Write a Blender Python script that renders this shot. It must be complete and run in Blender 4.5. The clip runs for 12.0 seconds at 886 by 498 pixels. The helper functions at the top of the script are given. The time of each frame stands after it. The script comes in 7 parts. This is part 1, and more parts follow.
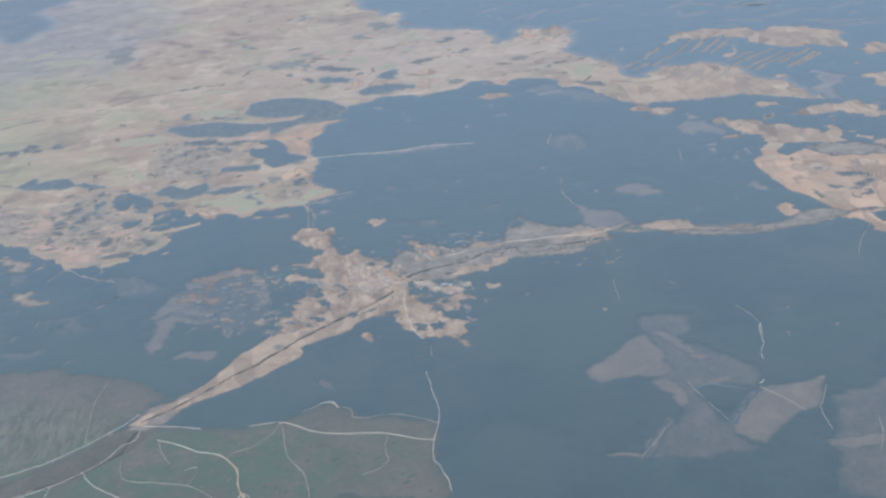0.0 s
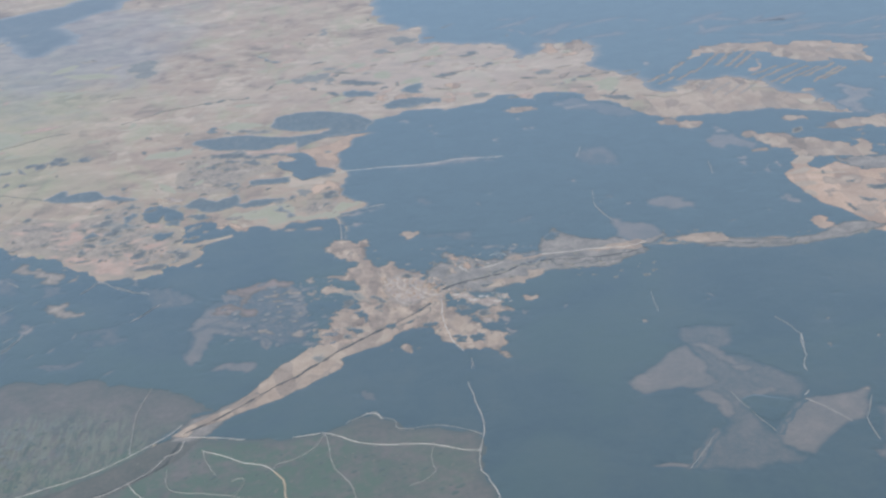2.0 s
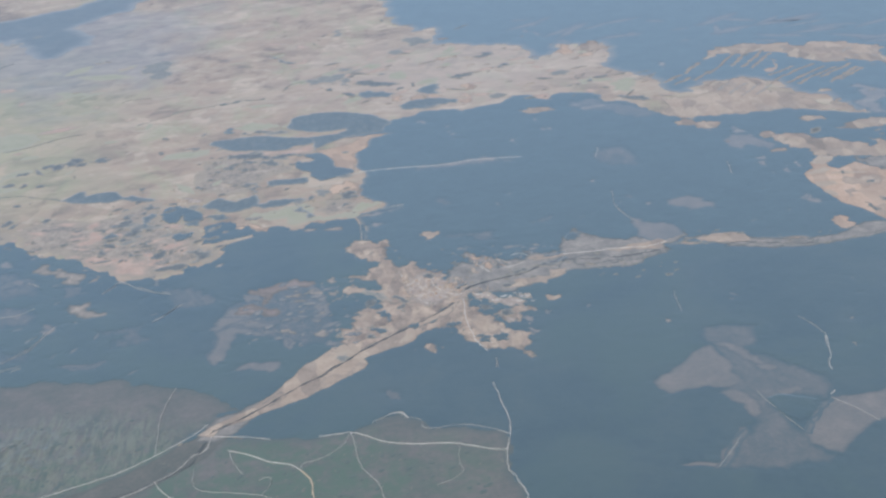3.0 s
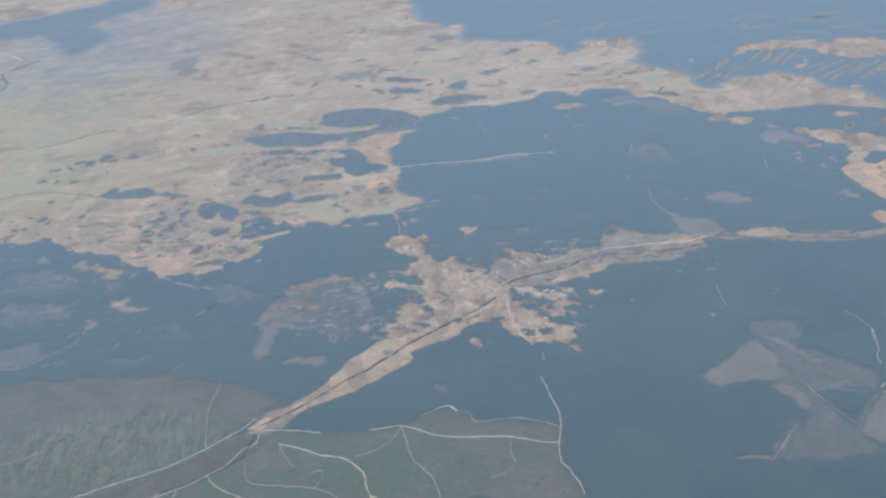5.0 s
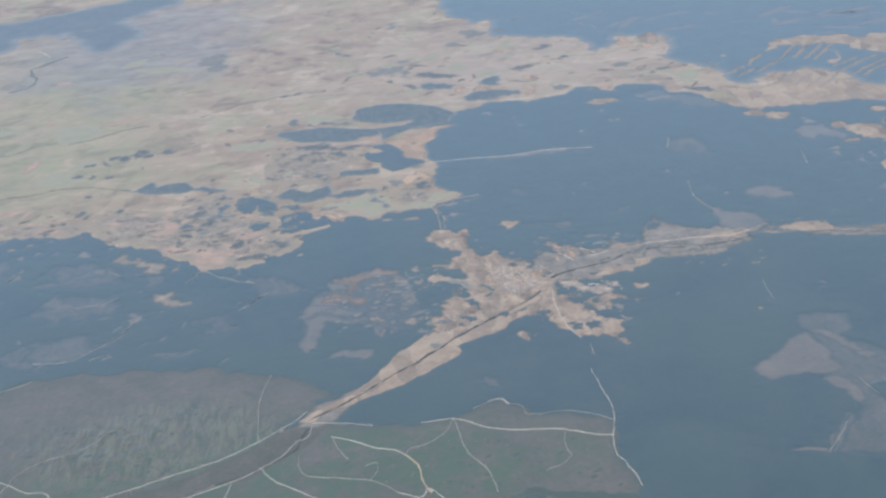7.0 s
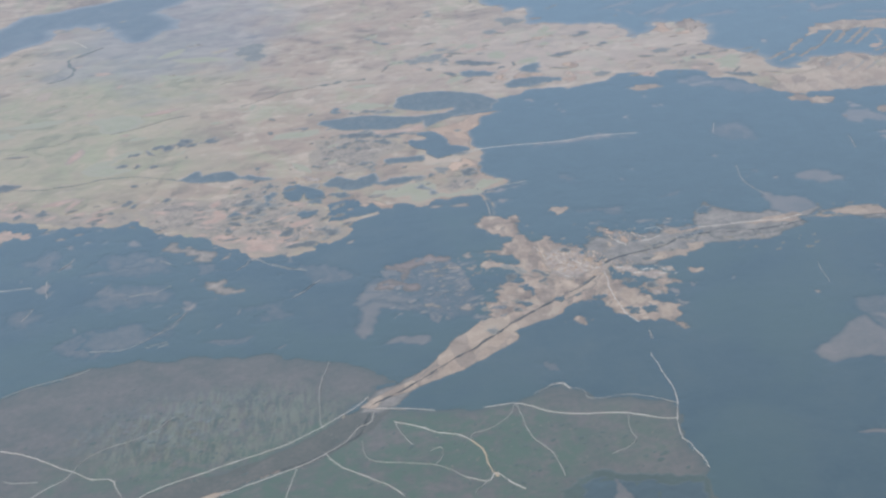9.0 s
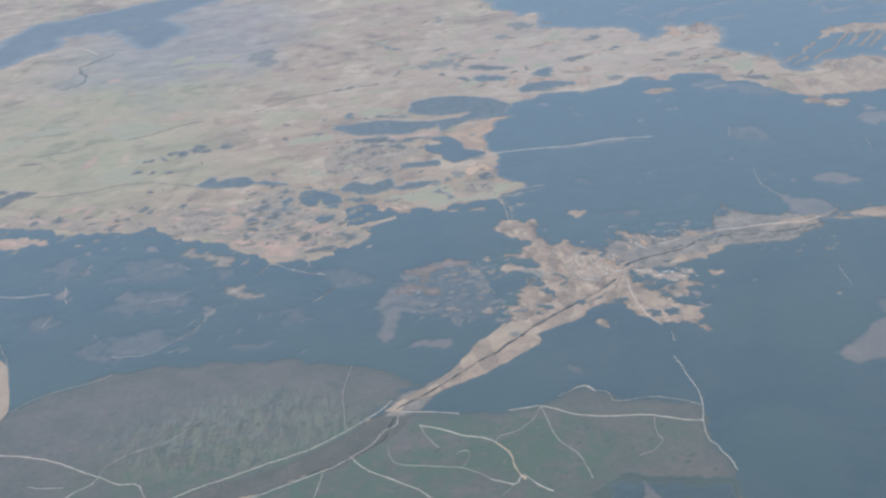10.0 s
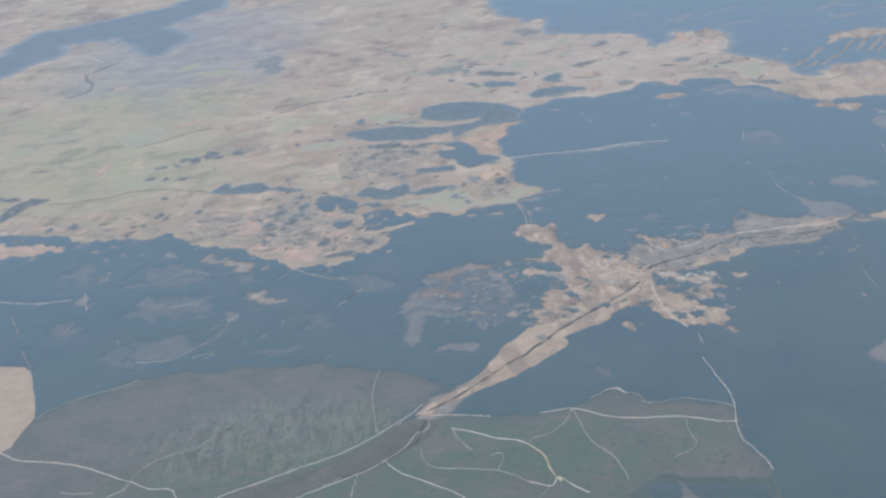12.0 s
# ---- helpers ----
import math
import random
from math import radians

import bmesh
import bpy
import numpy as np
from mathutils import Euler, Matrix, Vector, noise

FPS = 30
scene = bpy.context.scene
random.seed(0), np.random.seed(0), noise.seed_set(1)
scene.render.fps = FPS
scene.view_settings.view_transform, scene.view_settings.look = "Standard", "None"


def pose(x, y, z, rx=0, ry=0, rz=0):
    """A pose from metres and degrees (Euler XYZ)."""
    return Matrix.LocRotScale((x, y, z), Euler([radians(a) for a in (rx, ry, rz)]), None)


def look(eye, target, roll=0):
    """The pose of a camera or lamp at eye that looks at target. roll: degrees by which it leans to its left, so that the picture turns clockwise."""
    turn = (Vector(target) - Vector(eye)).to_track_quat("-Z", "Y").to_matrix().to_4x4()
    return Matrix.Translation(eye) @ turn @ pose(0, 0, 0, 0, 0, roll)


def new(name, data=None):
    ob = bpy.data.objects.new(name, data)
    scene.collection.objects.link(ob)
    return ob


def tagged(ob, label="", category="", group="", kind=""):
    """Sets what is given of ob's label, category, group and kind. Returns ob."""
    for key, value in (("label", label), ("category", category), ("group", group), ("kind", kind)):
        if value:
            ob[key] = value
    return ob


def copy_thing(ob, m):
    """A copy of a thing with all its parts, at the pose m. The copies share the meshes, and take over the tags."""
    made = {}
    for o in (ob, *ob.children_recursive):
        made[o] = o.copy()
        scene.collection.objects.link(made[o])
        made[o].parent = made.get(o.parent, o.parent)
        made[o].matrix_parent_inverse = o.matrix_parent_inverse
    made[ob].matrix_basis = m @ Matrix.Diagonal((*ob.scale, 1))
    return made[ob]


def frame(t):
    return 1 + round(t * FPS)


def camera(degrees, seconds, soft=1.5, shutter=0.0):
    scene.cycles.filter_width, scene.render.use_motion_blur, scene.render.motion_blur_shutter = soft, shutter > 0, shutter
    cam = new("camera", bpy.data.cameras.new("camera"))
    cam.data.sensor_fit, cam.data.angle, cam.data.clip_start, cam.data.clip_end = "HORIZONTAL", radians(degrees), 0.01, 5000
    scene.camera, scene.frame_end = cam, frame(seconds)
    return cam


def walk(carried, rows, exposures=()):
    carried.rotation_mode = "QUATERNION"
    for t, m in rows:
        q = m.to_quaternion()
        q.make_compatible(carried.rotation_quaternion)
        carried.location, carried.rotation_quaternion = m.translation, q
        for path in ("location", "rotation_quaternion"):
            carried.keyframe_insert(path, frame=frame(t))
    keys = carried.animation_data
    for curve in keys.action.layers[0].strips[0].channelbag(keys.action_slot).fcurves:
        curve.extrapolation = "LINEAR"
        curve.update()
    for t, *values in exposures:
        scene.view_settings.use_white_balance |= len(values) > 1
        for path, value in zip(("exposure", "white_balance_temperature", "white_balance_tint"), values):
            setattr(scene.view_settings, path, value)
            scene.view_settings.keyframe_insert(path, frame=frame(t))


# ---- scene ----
from mathutils import geometry, kdtree

cam = camera(33.16, 12.0, soft=2.65)
rows = [
    (0.0, look((-0.00, 0, 800), (60.17, 1751.65, 16.11), -6.318)),
    (0.5, look((-13.27, 0, 800), (49.41, 1754.03, 21.63), -6.287)),
    (1.0, look((-26.53, 0, 800), (39.24, 1756.47, 27.41), -6.232)),
    (1.5, look((-39.80, 0, 800), (29.14, 1758.27, 31.80), -6.175)),
    (2.0, look((-53.07, 0, 800), (15.95, 1759.94, 35.64), -6.159)),
    (2.5, look((-66.34, 0, 800), (3.23, 1760.55, 37.10), -6.147)),
    (3.0, look((-79.60, 0, 800), (-11.87, 1761.28, 38.61), -6.182)),
    (5.0, look((-132.67, 0, 800), (-65.53, 1761.18, 38.34), -6.188)),
    (5.5, look((-145.94, 0, 800), (-77.92, 1761.52, 39.19), -6.137)),
    (6.0, look((-159.21, 0, 800), (-92.37, 1761.80, 39.75), -6.148)),
    (6.5, look((-172.47, 0, 800), (-107.52, 1761.86, 39.71), -6.177)),
    (7.0, look((-185.74, 0, 800), (-122.80, 1761.00, 37.55), -6.279)),
    (9.0, look((-238.81, 0, 800), (-192.66, 1757.76, 28.93), -6.870)),
    (9.5, look((-252.08, 0, 800), (-207.06, 1759.11, 31.96), -7.027)),
    (10.0, look((-265.35, 0, 800), (-217.41, 1761.04, 36.56), -7.119)),
    (10.5, look((-278.61, 0, 800), (-226.71, 1762.41, 39.99), -7.196)),
    (11.0, look((-291.88, 0, 800), (-232.77, 1763.18, 42.30), -7.154)),
    (11.5, look((-305.15, 0, 800), (-237.90, 1764.03, 44.98), -7.114)),
    (12.0, look((-318.41, 0, 800), (-245.46, 1763.96, 45.33), -7.066)),
]
walk(cam, rows, [(0.0, 0.19), (12.0, 0.19)])

# World, sun and sky (the whole place is modelled at about one ninth of its real size)
world = bpy.data.worlds.new("sky")
scene.world = world
world.use_nodes = True
wn = world.node_tree.nodes
sky = wn.new("ShaderNodeTexSky")
sky.sky_type = "NISHITA"
sky.sun_disc = False
SUN_ELEVATION, SUN_AZIMUTH = radians(42), radians(215)
sky.sun_elevation, sky.sun_rotation = SUN_ELEVATION, SUN_AZIMUTH
sky.altitude = 800
world.node_tree.links.new(sky.outputs[0], wn["Background"].inputs[0])
wn["Background"].inputs[1].default_value = 0.12
sun = new("sun", bpy.data.lights.new("sun", "SUN"))
sun.data.energy, sun.data.angle, sun.data.color = 3.2, radians(0.5), (1.0, 0.95, 0.88)
toward = Vector((math.sin(SUN_AZIMUTH) * math.cos(SUN_ELEVATION), math.cos(SUN_AZIMUTH) * math.cos(SUN_ELEVATION), math.sin(SUN_ELEVATION)))
sun.matrix_world = look(toward * 1000, (0, 0, 0))


# Materials
class Shader:
    """A small builder for node materials that are laid out in world metres."""

    def __init__(self, name, roughness=0.9, specular=0.2):
        self.mat = bpy.data.materials.new(name)
        self.mat.use_nodes = True
        self.tree = self.mat.node_tree
        self.bsdf = self.tree.nodes["Principled BSDF"]
        self.bsdf.inputs["Roughness"].default_value = roughness
        self.bsdf.inputs["Specular IOR Level"].default_value = specular
        self.pos = self.tree.nodes.new("ShaderNodeNewGeometry").outputs["Position"]

    def link(self, a, b):
        self.tree.links.new(a, b)

    def stretched(self, turn, sx, sy):
        n = self.tree.nodes.new("ShaderNodeMapping")
        n.inputs["Rotation"].default_value = (0, 0, radians(turn))
        n.inputs["Scale"].default_value = (sx, sy, 1)
        self.link(self.pos, n.inputs["Vector"])
        return n.outputs[0]

    def noise(self, size, detail=5, rough=0.6, distort=0.0, vector=None):
        n = self.tree.nodes.new("ShaderNodeTexNoise")
        n.inputs["Scale"].default_value = 1 / size
        n.inputs["Detail"].default_value = detail
        n.inputs["Roughness"].default_value = rough
        n.inputs["Distortion"].default_value = distort
        self.link(vector or self.pos, n.inputs["Vector"])
        return n.outputs["Fac"]

    def cells(self, size, vector, warp=0.25):
        """Parcels: one random value for each cell of a slightly warped pattern."""
        n = self.tree.nodes.new("ShaderNodeTexNoise")
        n.inputs["Scale"].default_value = 1.2 / size
        self.link(vector, n.inputs["Vector"])
        m = self.tree.nodes.new("ShaderNodeVectorMath")
        m.operation = "MULTIPLY_ADD"
        m.inputs[1].default_value = (warp * size,) * 3
        self.link(n.outputs["Color"], m.inputs[0])
        self.link(vector, m.inputs[2])
        v = self.tree.nodes.new("ShaderNodeTexVoronoi")
        v.voronoi_dimensions = "2D"
        v.distance = "MANHATTAN"
        v.inputs["Scale"].default_value = 1 / size
        self.link(m.outputs[0], v.inputs["Vector"])
        s = self.tree.nodes.new("ShaderNodeSeparateColor")
        self.link(v.outputs["Color"], s.inputs[0])
        return s.outputs[0]

    def near(self, centre, rx, ry):
        """1 round the centre, falling to 0 at the given distances."""
        d = self.tree.nodes.new("ShaderNodeVectorMath")
        d.operation = "SUBTRACT"
        d.inputs[1].default_value = (*centre, 0)
        self.link(self.pos, d.inputs[0])
        m = self.tree.nodes.new("ShaderNodeVectorMath")
        m.operation = "MULTIPLY"
        m.inputs[1].default_value = (1 / rx, 1 / ry, 0)
        self.link(d.outputs[0], m.inputs[0])
        n = self.tree.nodes.new("ShaderNodeVectorMath")
        n.operation = "LENGTH"
        self.link(m.outputs[0], n.inputs[0])
        return self.ramp(n.outputs["Value"], (0.0, (1, 1, 1)), (1.0, (0, 0, 0)))

    def ramp(self, fac, *stops):
        n = self.tree.nodes.new("ShaderNodeValToRGB")
        while len(n.color_ramp.elements) < len(stops):
            n.color_ramp.elements.new(0.5)
        for e, (at, c) in zip(n.color_ramp.elements, stops):
            e.position, e.color = at, (*c, 1)
        self.link(fac, n.inputs[0])
        return n.outputs[0]

    def span(self, fac, low, high):
        return self.ramp(fac, (low, (0, 0, 0)), (high, (1, 1, 1)))

    def mix(self, fac, a, b, how="MIX"):
        n = self.tree.nodes.new("ShaderNodeMix")
        n.data_type, n.blend_type = "RGBA", how
        for value, socket in ((fac, n.inputs[0]), (a, n.inputs[6]), (b, n.inputs[7])):
            if isinstance(value, (int, float)):
                socket.default_value = value
            elif isinstance(value, tuple):
                socket.default_value = (*value, 1)
            else:
                self.link(value, socket)
        return n.outputs[2]

    def rim(self, colour, outer, grain, wisps=0.0):
        """Lets the cover thin out raggedly towards its edge, where the neighbouring growth takes over."""
        n = self.tree.nodes.new("ShaderNodeAttribute")
        n.attribute_name = "rim"
        if wisps:
            streaks = self.span(self.noise(grain * 1.6, 6, 0.7, 0.8, self.stretched(-14, 1, 0.55)), 0.32, 0.68)
            f = self.mix(wisps, n.outputs["Fac"], streaks)
            return self.mix(self.span(f, 0.26, 0.86), outer, colour)
        f = self.mix(0.5, n.outputs["Fac"], self.noise(grain, 5, 0.65))
        return self.mix(self.span(f, 0.24, 0.66), outer, colour)

    def done(self, colour, height=None, depth=1.0, sheen=0.0, tint=(1, 1, 1)):
        self.link(colour, self.bsdf.inputs["Base Color"])
        if height:
            b = self.tree.nodes.new("ShaderNodeBump")
            b.inputs["Distance"].default_value = depth
            b.inputs["Strength"].default_value = 0.6
            self.link(height, b.inputs["Height"])
            self.link(b.outputs[0], self.bsdf.inputs["Normal"])
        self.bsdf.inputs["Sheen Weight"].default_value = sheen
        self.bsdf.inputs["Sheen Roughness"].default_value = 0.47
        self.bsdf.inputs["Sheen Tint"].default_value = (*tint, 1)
        return self.mat


# Blue-tinted sheen on every ground cover stands in for haze in the air.
HAZE_SHEEN = 0.35
WOODY_HAZE_SHEEN = 0.82
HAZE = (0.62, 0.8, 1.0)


PINE = (0.051, 0.085, 0.092)


def mottled(name, low, mid, high, big, small, sheen=HAZE_SHEEN, depth=0.2, contrast=0.16, parcels=0.0, turn=0.0, outer=None, wisps=0.0):
    """Ground cover with patches of size big, grain of size small and, with parcels, faint plots."""
    s = Shader(name)
    n = s.mix(0.45, s.noise(big, 5, 0.6, 0.3), s.noise(small, 6, 0.7))
    c = s.ramp(n, (0.5 - contrast, low), (0.5, mid), (0.5 + contrast, high))
    if parcels:
        plot = s.ramp(s.cells(parcels, s.stretched(turn, 1, 0.4)), (0.0, (0.70, 0.68, 0.68)), (0.3, (0.95, 0.92, 0.90)), (0.6, (1.08, 1.0, 0.94)), (1.0, (1.22, 1.17, 1.10)))
        c = s.mix(0.9, c, plot, "MULTIPLY")
    if outer:
        c = s.rim(c, outer, 9, wisps)
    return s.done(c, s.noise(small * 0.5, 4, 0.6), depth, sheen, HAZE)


def forest_material():
    s = Shader("forest_canopy")
    n = s.mix(0.5, s.noise(110, 5, 0.6, 0.5), s.mix(0.5, s.noise(26, 5, 0.65, 0.6), s.noise(6, 6, 0.75)))
    c = s.ramp(n, (0.36, (0.042, 0.073, 0.083)), (0.5, (0.055, 0.088, 0.094)), (0.64, (0.073, 0.102, 0.100)))
    c = s.mix(s.span(s.noise(260, 4, 0.6, 0.6), 0.45, 0.62), c, s.mix(0.75, c, (0.062, 0.100, 0.092)))
    return s.done(c, s.noise(2.2, 4, 0.7), 0.2, WOODY_HAZE_SHEEN, HAZE)


def wood_material(name, core, outer, sheen=WOODY_HAZE_SHEEN, grain=6, wisps=0.0):
    s = Shader(name)
    n = s.mix(0.5, s.noise(40, 5, 0.6, 0.5), s.noise(5, 6, 0.75))
    tones = [tuple(v * k for v in core) for k in (0.86, 1.0, 1.2)]
    c = s.ramp(n, (0.34, tones[0]), (0.5, tones[1]), (0.66, tones[2]))
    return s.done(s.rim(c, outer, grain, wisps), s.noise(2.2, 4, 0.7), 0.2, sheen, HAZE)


def heath_material():
    """Smooth grey-brown moor above, greener brush in the hollows and pale grassy rills down the broken slope, with
    gully shade painted in as dark streaks.
    """
    s = Shader("heath")
    n = s.mix(0.5, s.noise(60, 5, 0.6, 0.4), s.noise(10, 6, 0.7))
    c = s.ramp(n, (0.35, (0.095, 0.110, 0.096)), (0.5, (0.136, 0.133, 0.117)), (0.65, (0.184, 0.162, 0.146)))
    green = s.span(s.mix(0.5, s.noise(85, 5, 0.65, 0.7), s.noise(18, 5, 0.7)), 0.42, 0.55)
    lower = s.mix(0.5, s.near((-330, 1290), 420, 210), s.noise(120, 4, 0.6))
    c = s.mix(s.mix(s.span(lower, 0.30, 0.48), (0, 0, 0), green), c, s.mix(0.85, c, (0.088, 0.136, 0.094)))
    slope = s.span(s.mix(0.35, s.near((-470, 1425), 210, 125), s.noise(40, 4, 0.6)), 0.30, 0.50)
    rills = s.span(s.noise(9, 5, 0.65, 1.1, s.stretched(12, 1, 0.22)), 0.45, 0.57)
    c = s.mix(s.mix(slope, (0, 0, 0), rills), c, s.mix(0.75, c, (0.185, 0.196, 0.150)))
    # Shade of the slope's gullies, painted into the colour as dark streaks.
    gully_shade = s.span(s.noise(11, 5, 0.65, 1.1, s.stretched(20, 1, 0.25)), 0.52, 0.64)
    c = s.mix(s.mix(slope, (0, 0, 0), gully_shade), c, s.mix(0.6, c, (0.072, 0.104, 0.084)))
    c = s.rim(c, (0.100, 0.117, 0.106), 9)
    return s.done(c, s.noise(5, 4, 0.6), 0.25, 0.58, HAZE)


def farmland_material(name="farmland", plots=""):
    """Tan fields, greener in the west, with distance haze painted as grey beyond; each plot also has a tone of its own.
    """
    s = Shader(name)
    v = s.stretched(14, 0.55, 0.75)
    tone = s.mix(0.5, s.noise(80, 5, 0.6, 0.8, v), s.noise(22, 6, 0.7, 0.5, v))
    tone = s.span(tone, 0.42, 0.58)
    if plots:
        if plots == "object":
            own = s.tree.nodes.new("ShaderNodeObjectInfo").outputs["Random"]
        else:
            own = s.tree.nodes.new("ShaderNodeNewGeometry").outputs["Random Per Island"]
        n = s.tree.nodes.new("ShaderNodeAttribute")
        n.attribute_name = "rim"
        tone = s.mix(s.mix(0.55, (0, 0, 0), s.span(s.mix(0.4, n.outputs["Fac"], s.noise(16, 4)), 0.2, 0.6)), tone, own)
    tan = s.ramp(tone, (0.0, (0.260, 0.208, 0.168)), (0.25, (0.358, 0.280, 0.212)), (0.5, (0.418, 0.315, 0.237)), (0.75, (0.436, 0.355, 0.264)), (1.0, (0.539, 0.434, 0.336)))
    green = s.ramp(tone, (0.0, (0.292, 0.279, 0.190)), (0.4, (0.379, 0.342, 0.232)), (0.7, (0.418, 0.356, 0.249)), (1.0, (0.476, 0.387, 0.278)))
    west = s.near((-800, 2600), 430, 850)
    side = s.span(s.mix(0.55, west, s.noise(200, 4, 0.6, 0.4)), 0.34, 0.56)
    c = s.mix(side, tan, green)
    c = s.mix(s.span(s.noise(55, 6, 0.65, 0.7, v), 0.50, 0.66), c, s.mix(0.4, c, (0.47, 0.36, 0.27)))
    c = s.mix(s.span(s.noise(75, 6, 0.65, 0.7, s.stretched(35, 1, 0.5)), 0.52, 0.68), c, s.mix(0.55, c, (0.36, 0.37, 0.23)))
    # Haze over the far plain, mixed into the land colour as grey.
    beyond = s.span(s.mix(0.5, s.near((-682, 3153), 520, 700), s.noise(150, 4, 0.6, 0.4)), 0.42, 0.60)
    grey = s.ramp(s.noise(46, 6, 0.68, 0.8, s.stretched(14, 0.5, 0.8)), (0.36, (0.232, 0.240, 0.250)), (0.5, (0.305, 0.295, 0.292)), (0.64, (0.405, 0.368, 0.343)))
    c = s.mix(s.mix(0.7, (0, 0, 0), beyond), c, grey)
    # Broad random streaks, cooler where darker and warmer where paler.
    tone_streaks = s.ramp(s.noise(48, 6, 0.62, 0.9, s.stretched(16, 0.6, 0.9)), (0.36, (0.76, 0.79, 0.84)), (0.5, (1.0, 1.0, 1.0)), (0.64, (1.2, 1.17, 1.13)))
    c = s.mix(0.3, c, tone_streaks, "MULTIPLY")
    hill = s.span(s.mix(0.45, s.near((130, 2700), 520, 420), s.noise(60, 5, 0.65, 0.6, v)), 0.30, 0.62)
    c = s.mix(s.mix(0.42, (0, 0, 0), hill), c, (0.53, 0.445, 0.375))
    specks = s.span(s.noise(20, 7, 0.75, 0.6, s.stretched(12, 0.4, 0.9)), 0.55, 0.71)
    c = s.mix(s.mix(0.32, (0, 0, 0), specks), c, (0.14, 0.165, 0.15))
    c = s.mix(1.0, c, (0.948, 0.972, 1.005), "MULTIPLY")
    c = s.mix(0.4, c, s.ramp(s.noise(9, 6, 0.7, 0.4, s.stretched(10, 0.4, 1)), (0.3, (0.84, 0.84, 0.84)), (0.7, (1.16, 1.16, 1.16))), "MULTIPLY")
    return s.done(c, s.noise(6, 4, 0.6), 0.2, HAZE_SHEEN, HAZE)


FOREST = forest_material()
UNDERGROWTH = mottled("undergrowth", (0.046, 0.078, 0.084), PINE, (0.062, 0.094, 0.096), 40, 6, WOODY_HAZE_SHEEN)
ROW_TREES = mottled("row_trees", (0.045, 0.055, 0.055), (0.065, 0.074, 0.072), (0.10, 0.105, 0.10), 20, 4, 0.4)
CORE = mottled("village_ground", (0.27, 0.225, 0.195), (0.37, 0.31, 0.265), (0.50, 0.43, 0.37), 9, 2, contrast=0.11, outer=(0.28, 0.245, 0.205))
# Distance haze is painted into these two canopies as paler, greyer blue.
HAZY_FOREST = wood_material("haze_tinted_canopy", (0.122, 0.145, 0.150), (0.24, 0.238, 0.23), 0.6, 40, 0.3)
DISTANT = wood_material("haze_tinted_distant_canopy", (0.080, 0.120, 0.127), (0.21, 0.19, 0.155), WOODY_HAZE_SHEEN, 30)
WOOD = wood_material("woodland_canopy", (0.084, 0.108, 0.107), (0.28, 0.255, 0.21), 0.68, 6, 0.34)
RIDGE_GRASS = mottled("ridge_grass", (0.105, 0.124, 0.098), (0.145, 0.155, 0.125), (0.19, 0.185, 0.155), 12, 3, 0.5)
COPSE = wood_material("copse_canopy", (0.125, 0.132, 0.122), (0.31, 0.28, 0.235), HAZE_SHEEN, 8, 0.45)
# Kept a little paler than FOREST, to suggest haze with distance.
FAR_FOREST = wood_material("distant_canopy", (0.060, 0.096, 0.102), (0.20, 0.178, 0.14), WOODY_HAZE_SHEEN, 30)
SLIVER = wood_material("field_trees", (0.098, 0.112, 0.110), (0.30, 0.268, 0.22), 0.5, 5, 0.42)
THICKET = wood_material("open_thicket", (0.20, 0.205, 0.19), (0.345, 0.31, 0.255), 0.4, 10, 0.45)
HEDGE = mottled("hedge_trees", (0.125, 0.14, 0.125), (0.17, 0.185, 0.16), (0.24, 0.24, 0.20), 16, 4, 0.4)
SHRUB = wood_material("heath_shrub", (0.080, 0.106, 0.088), (0.120, 0.132, 0.112), 0.6)
GROVE = wood_material("dark_grove", (0.058, 0.085, 0.086), (0.10, 0.115, 0.105), WOODY_HAZE_SHEEN, 5, 0.15)
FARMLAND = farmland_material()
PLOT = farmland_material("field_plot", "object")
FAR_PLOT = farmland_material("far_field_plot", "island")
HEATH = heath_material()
FLOOR = mottled("valley_floor", (0.098, 0.112, 0.103), (0.134, 0.139, 0.125), (0.185, 0.176, 0.158), 40, 5, outer=(0.12, 0.125, 0.112))
VILLAGE = mottled("village_land", (0.215, 0.188, 0.162), (0.345, 0.285, 0.235), (0.46, 0.385, 0.315), 24, 4, parcels=11, turn=-20, contrast=0.12, outer=(0.16, 0.16, 0.145))
VALLEY = mottled("tan_field", (0.265, 0.225, 0.185), (0.365, 0.305, 0.25), (0.45, 0.385, 0.32), 40, 4, parcels=18, turn=-36, outer=(0.145, 0.15, 0.14))
GREYTAN = mottled("grey_pasture", (0.14, 0.138, 0.125), (0.21, 0.182, 0.152), (0.30, 0.258, 0.215), 30, 5, WOODY_HAZE_SHEEN, outer=(0.07, 0.10, 0.104), wisps=0.35)
TAN = mottled("tan_plot", (0.265, 0.225, 0.185), (0.365, 0.305, 0.25), (0.45, 0.385, 0.32), 30, 4, parcels=14, turn=-30, outer=(0.31, 0.262, 0.217), wisps=0.3)
FEATHER = mottled("ragged_field", (0.235, 0.21, 0.186), (0.325, 0.285, 0.246), (0.42, 0.37, 0.318), 14, 4, contrast=0.13, outer=(0.155, 0.163, 0.157), wisps=0.42)
MIXED = mottled("mixed_plots", (0.135, 0.142, 0.132), (0.30, 0.258, 0.218), (0.46, 0.385, 0.315), 24, 6, contrast=0.12, outer=(0.35, 0.30, 0.235), wisps=0.55)
PASTURE = mottled("rough_pasture", (0.165, 0.163, 0.153), (0.258, 0.240, 0.218), (0.355, 0.32, 0.284), 22, 5, contrast=0.13, outer=(0.115, 0.13, 0.125))
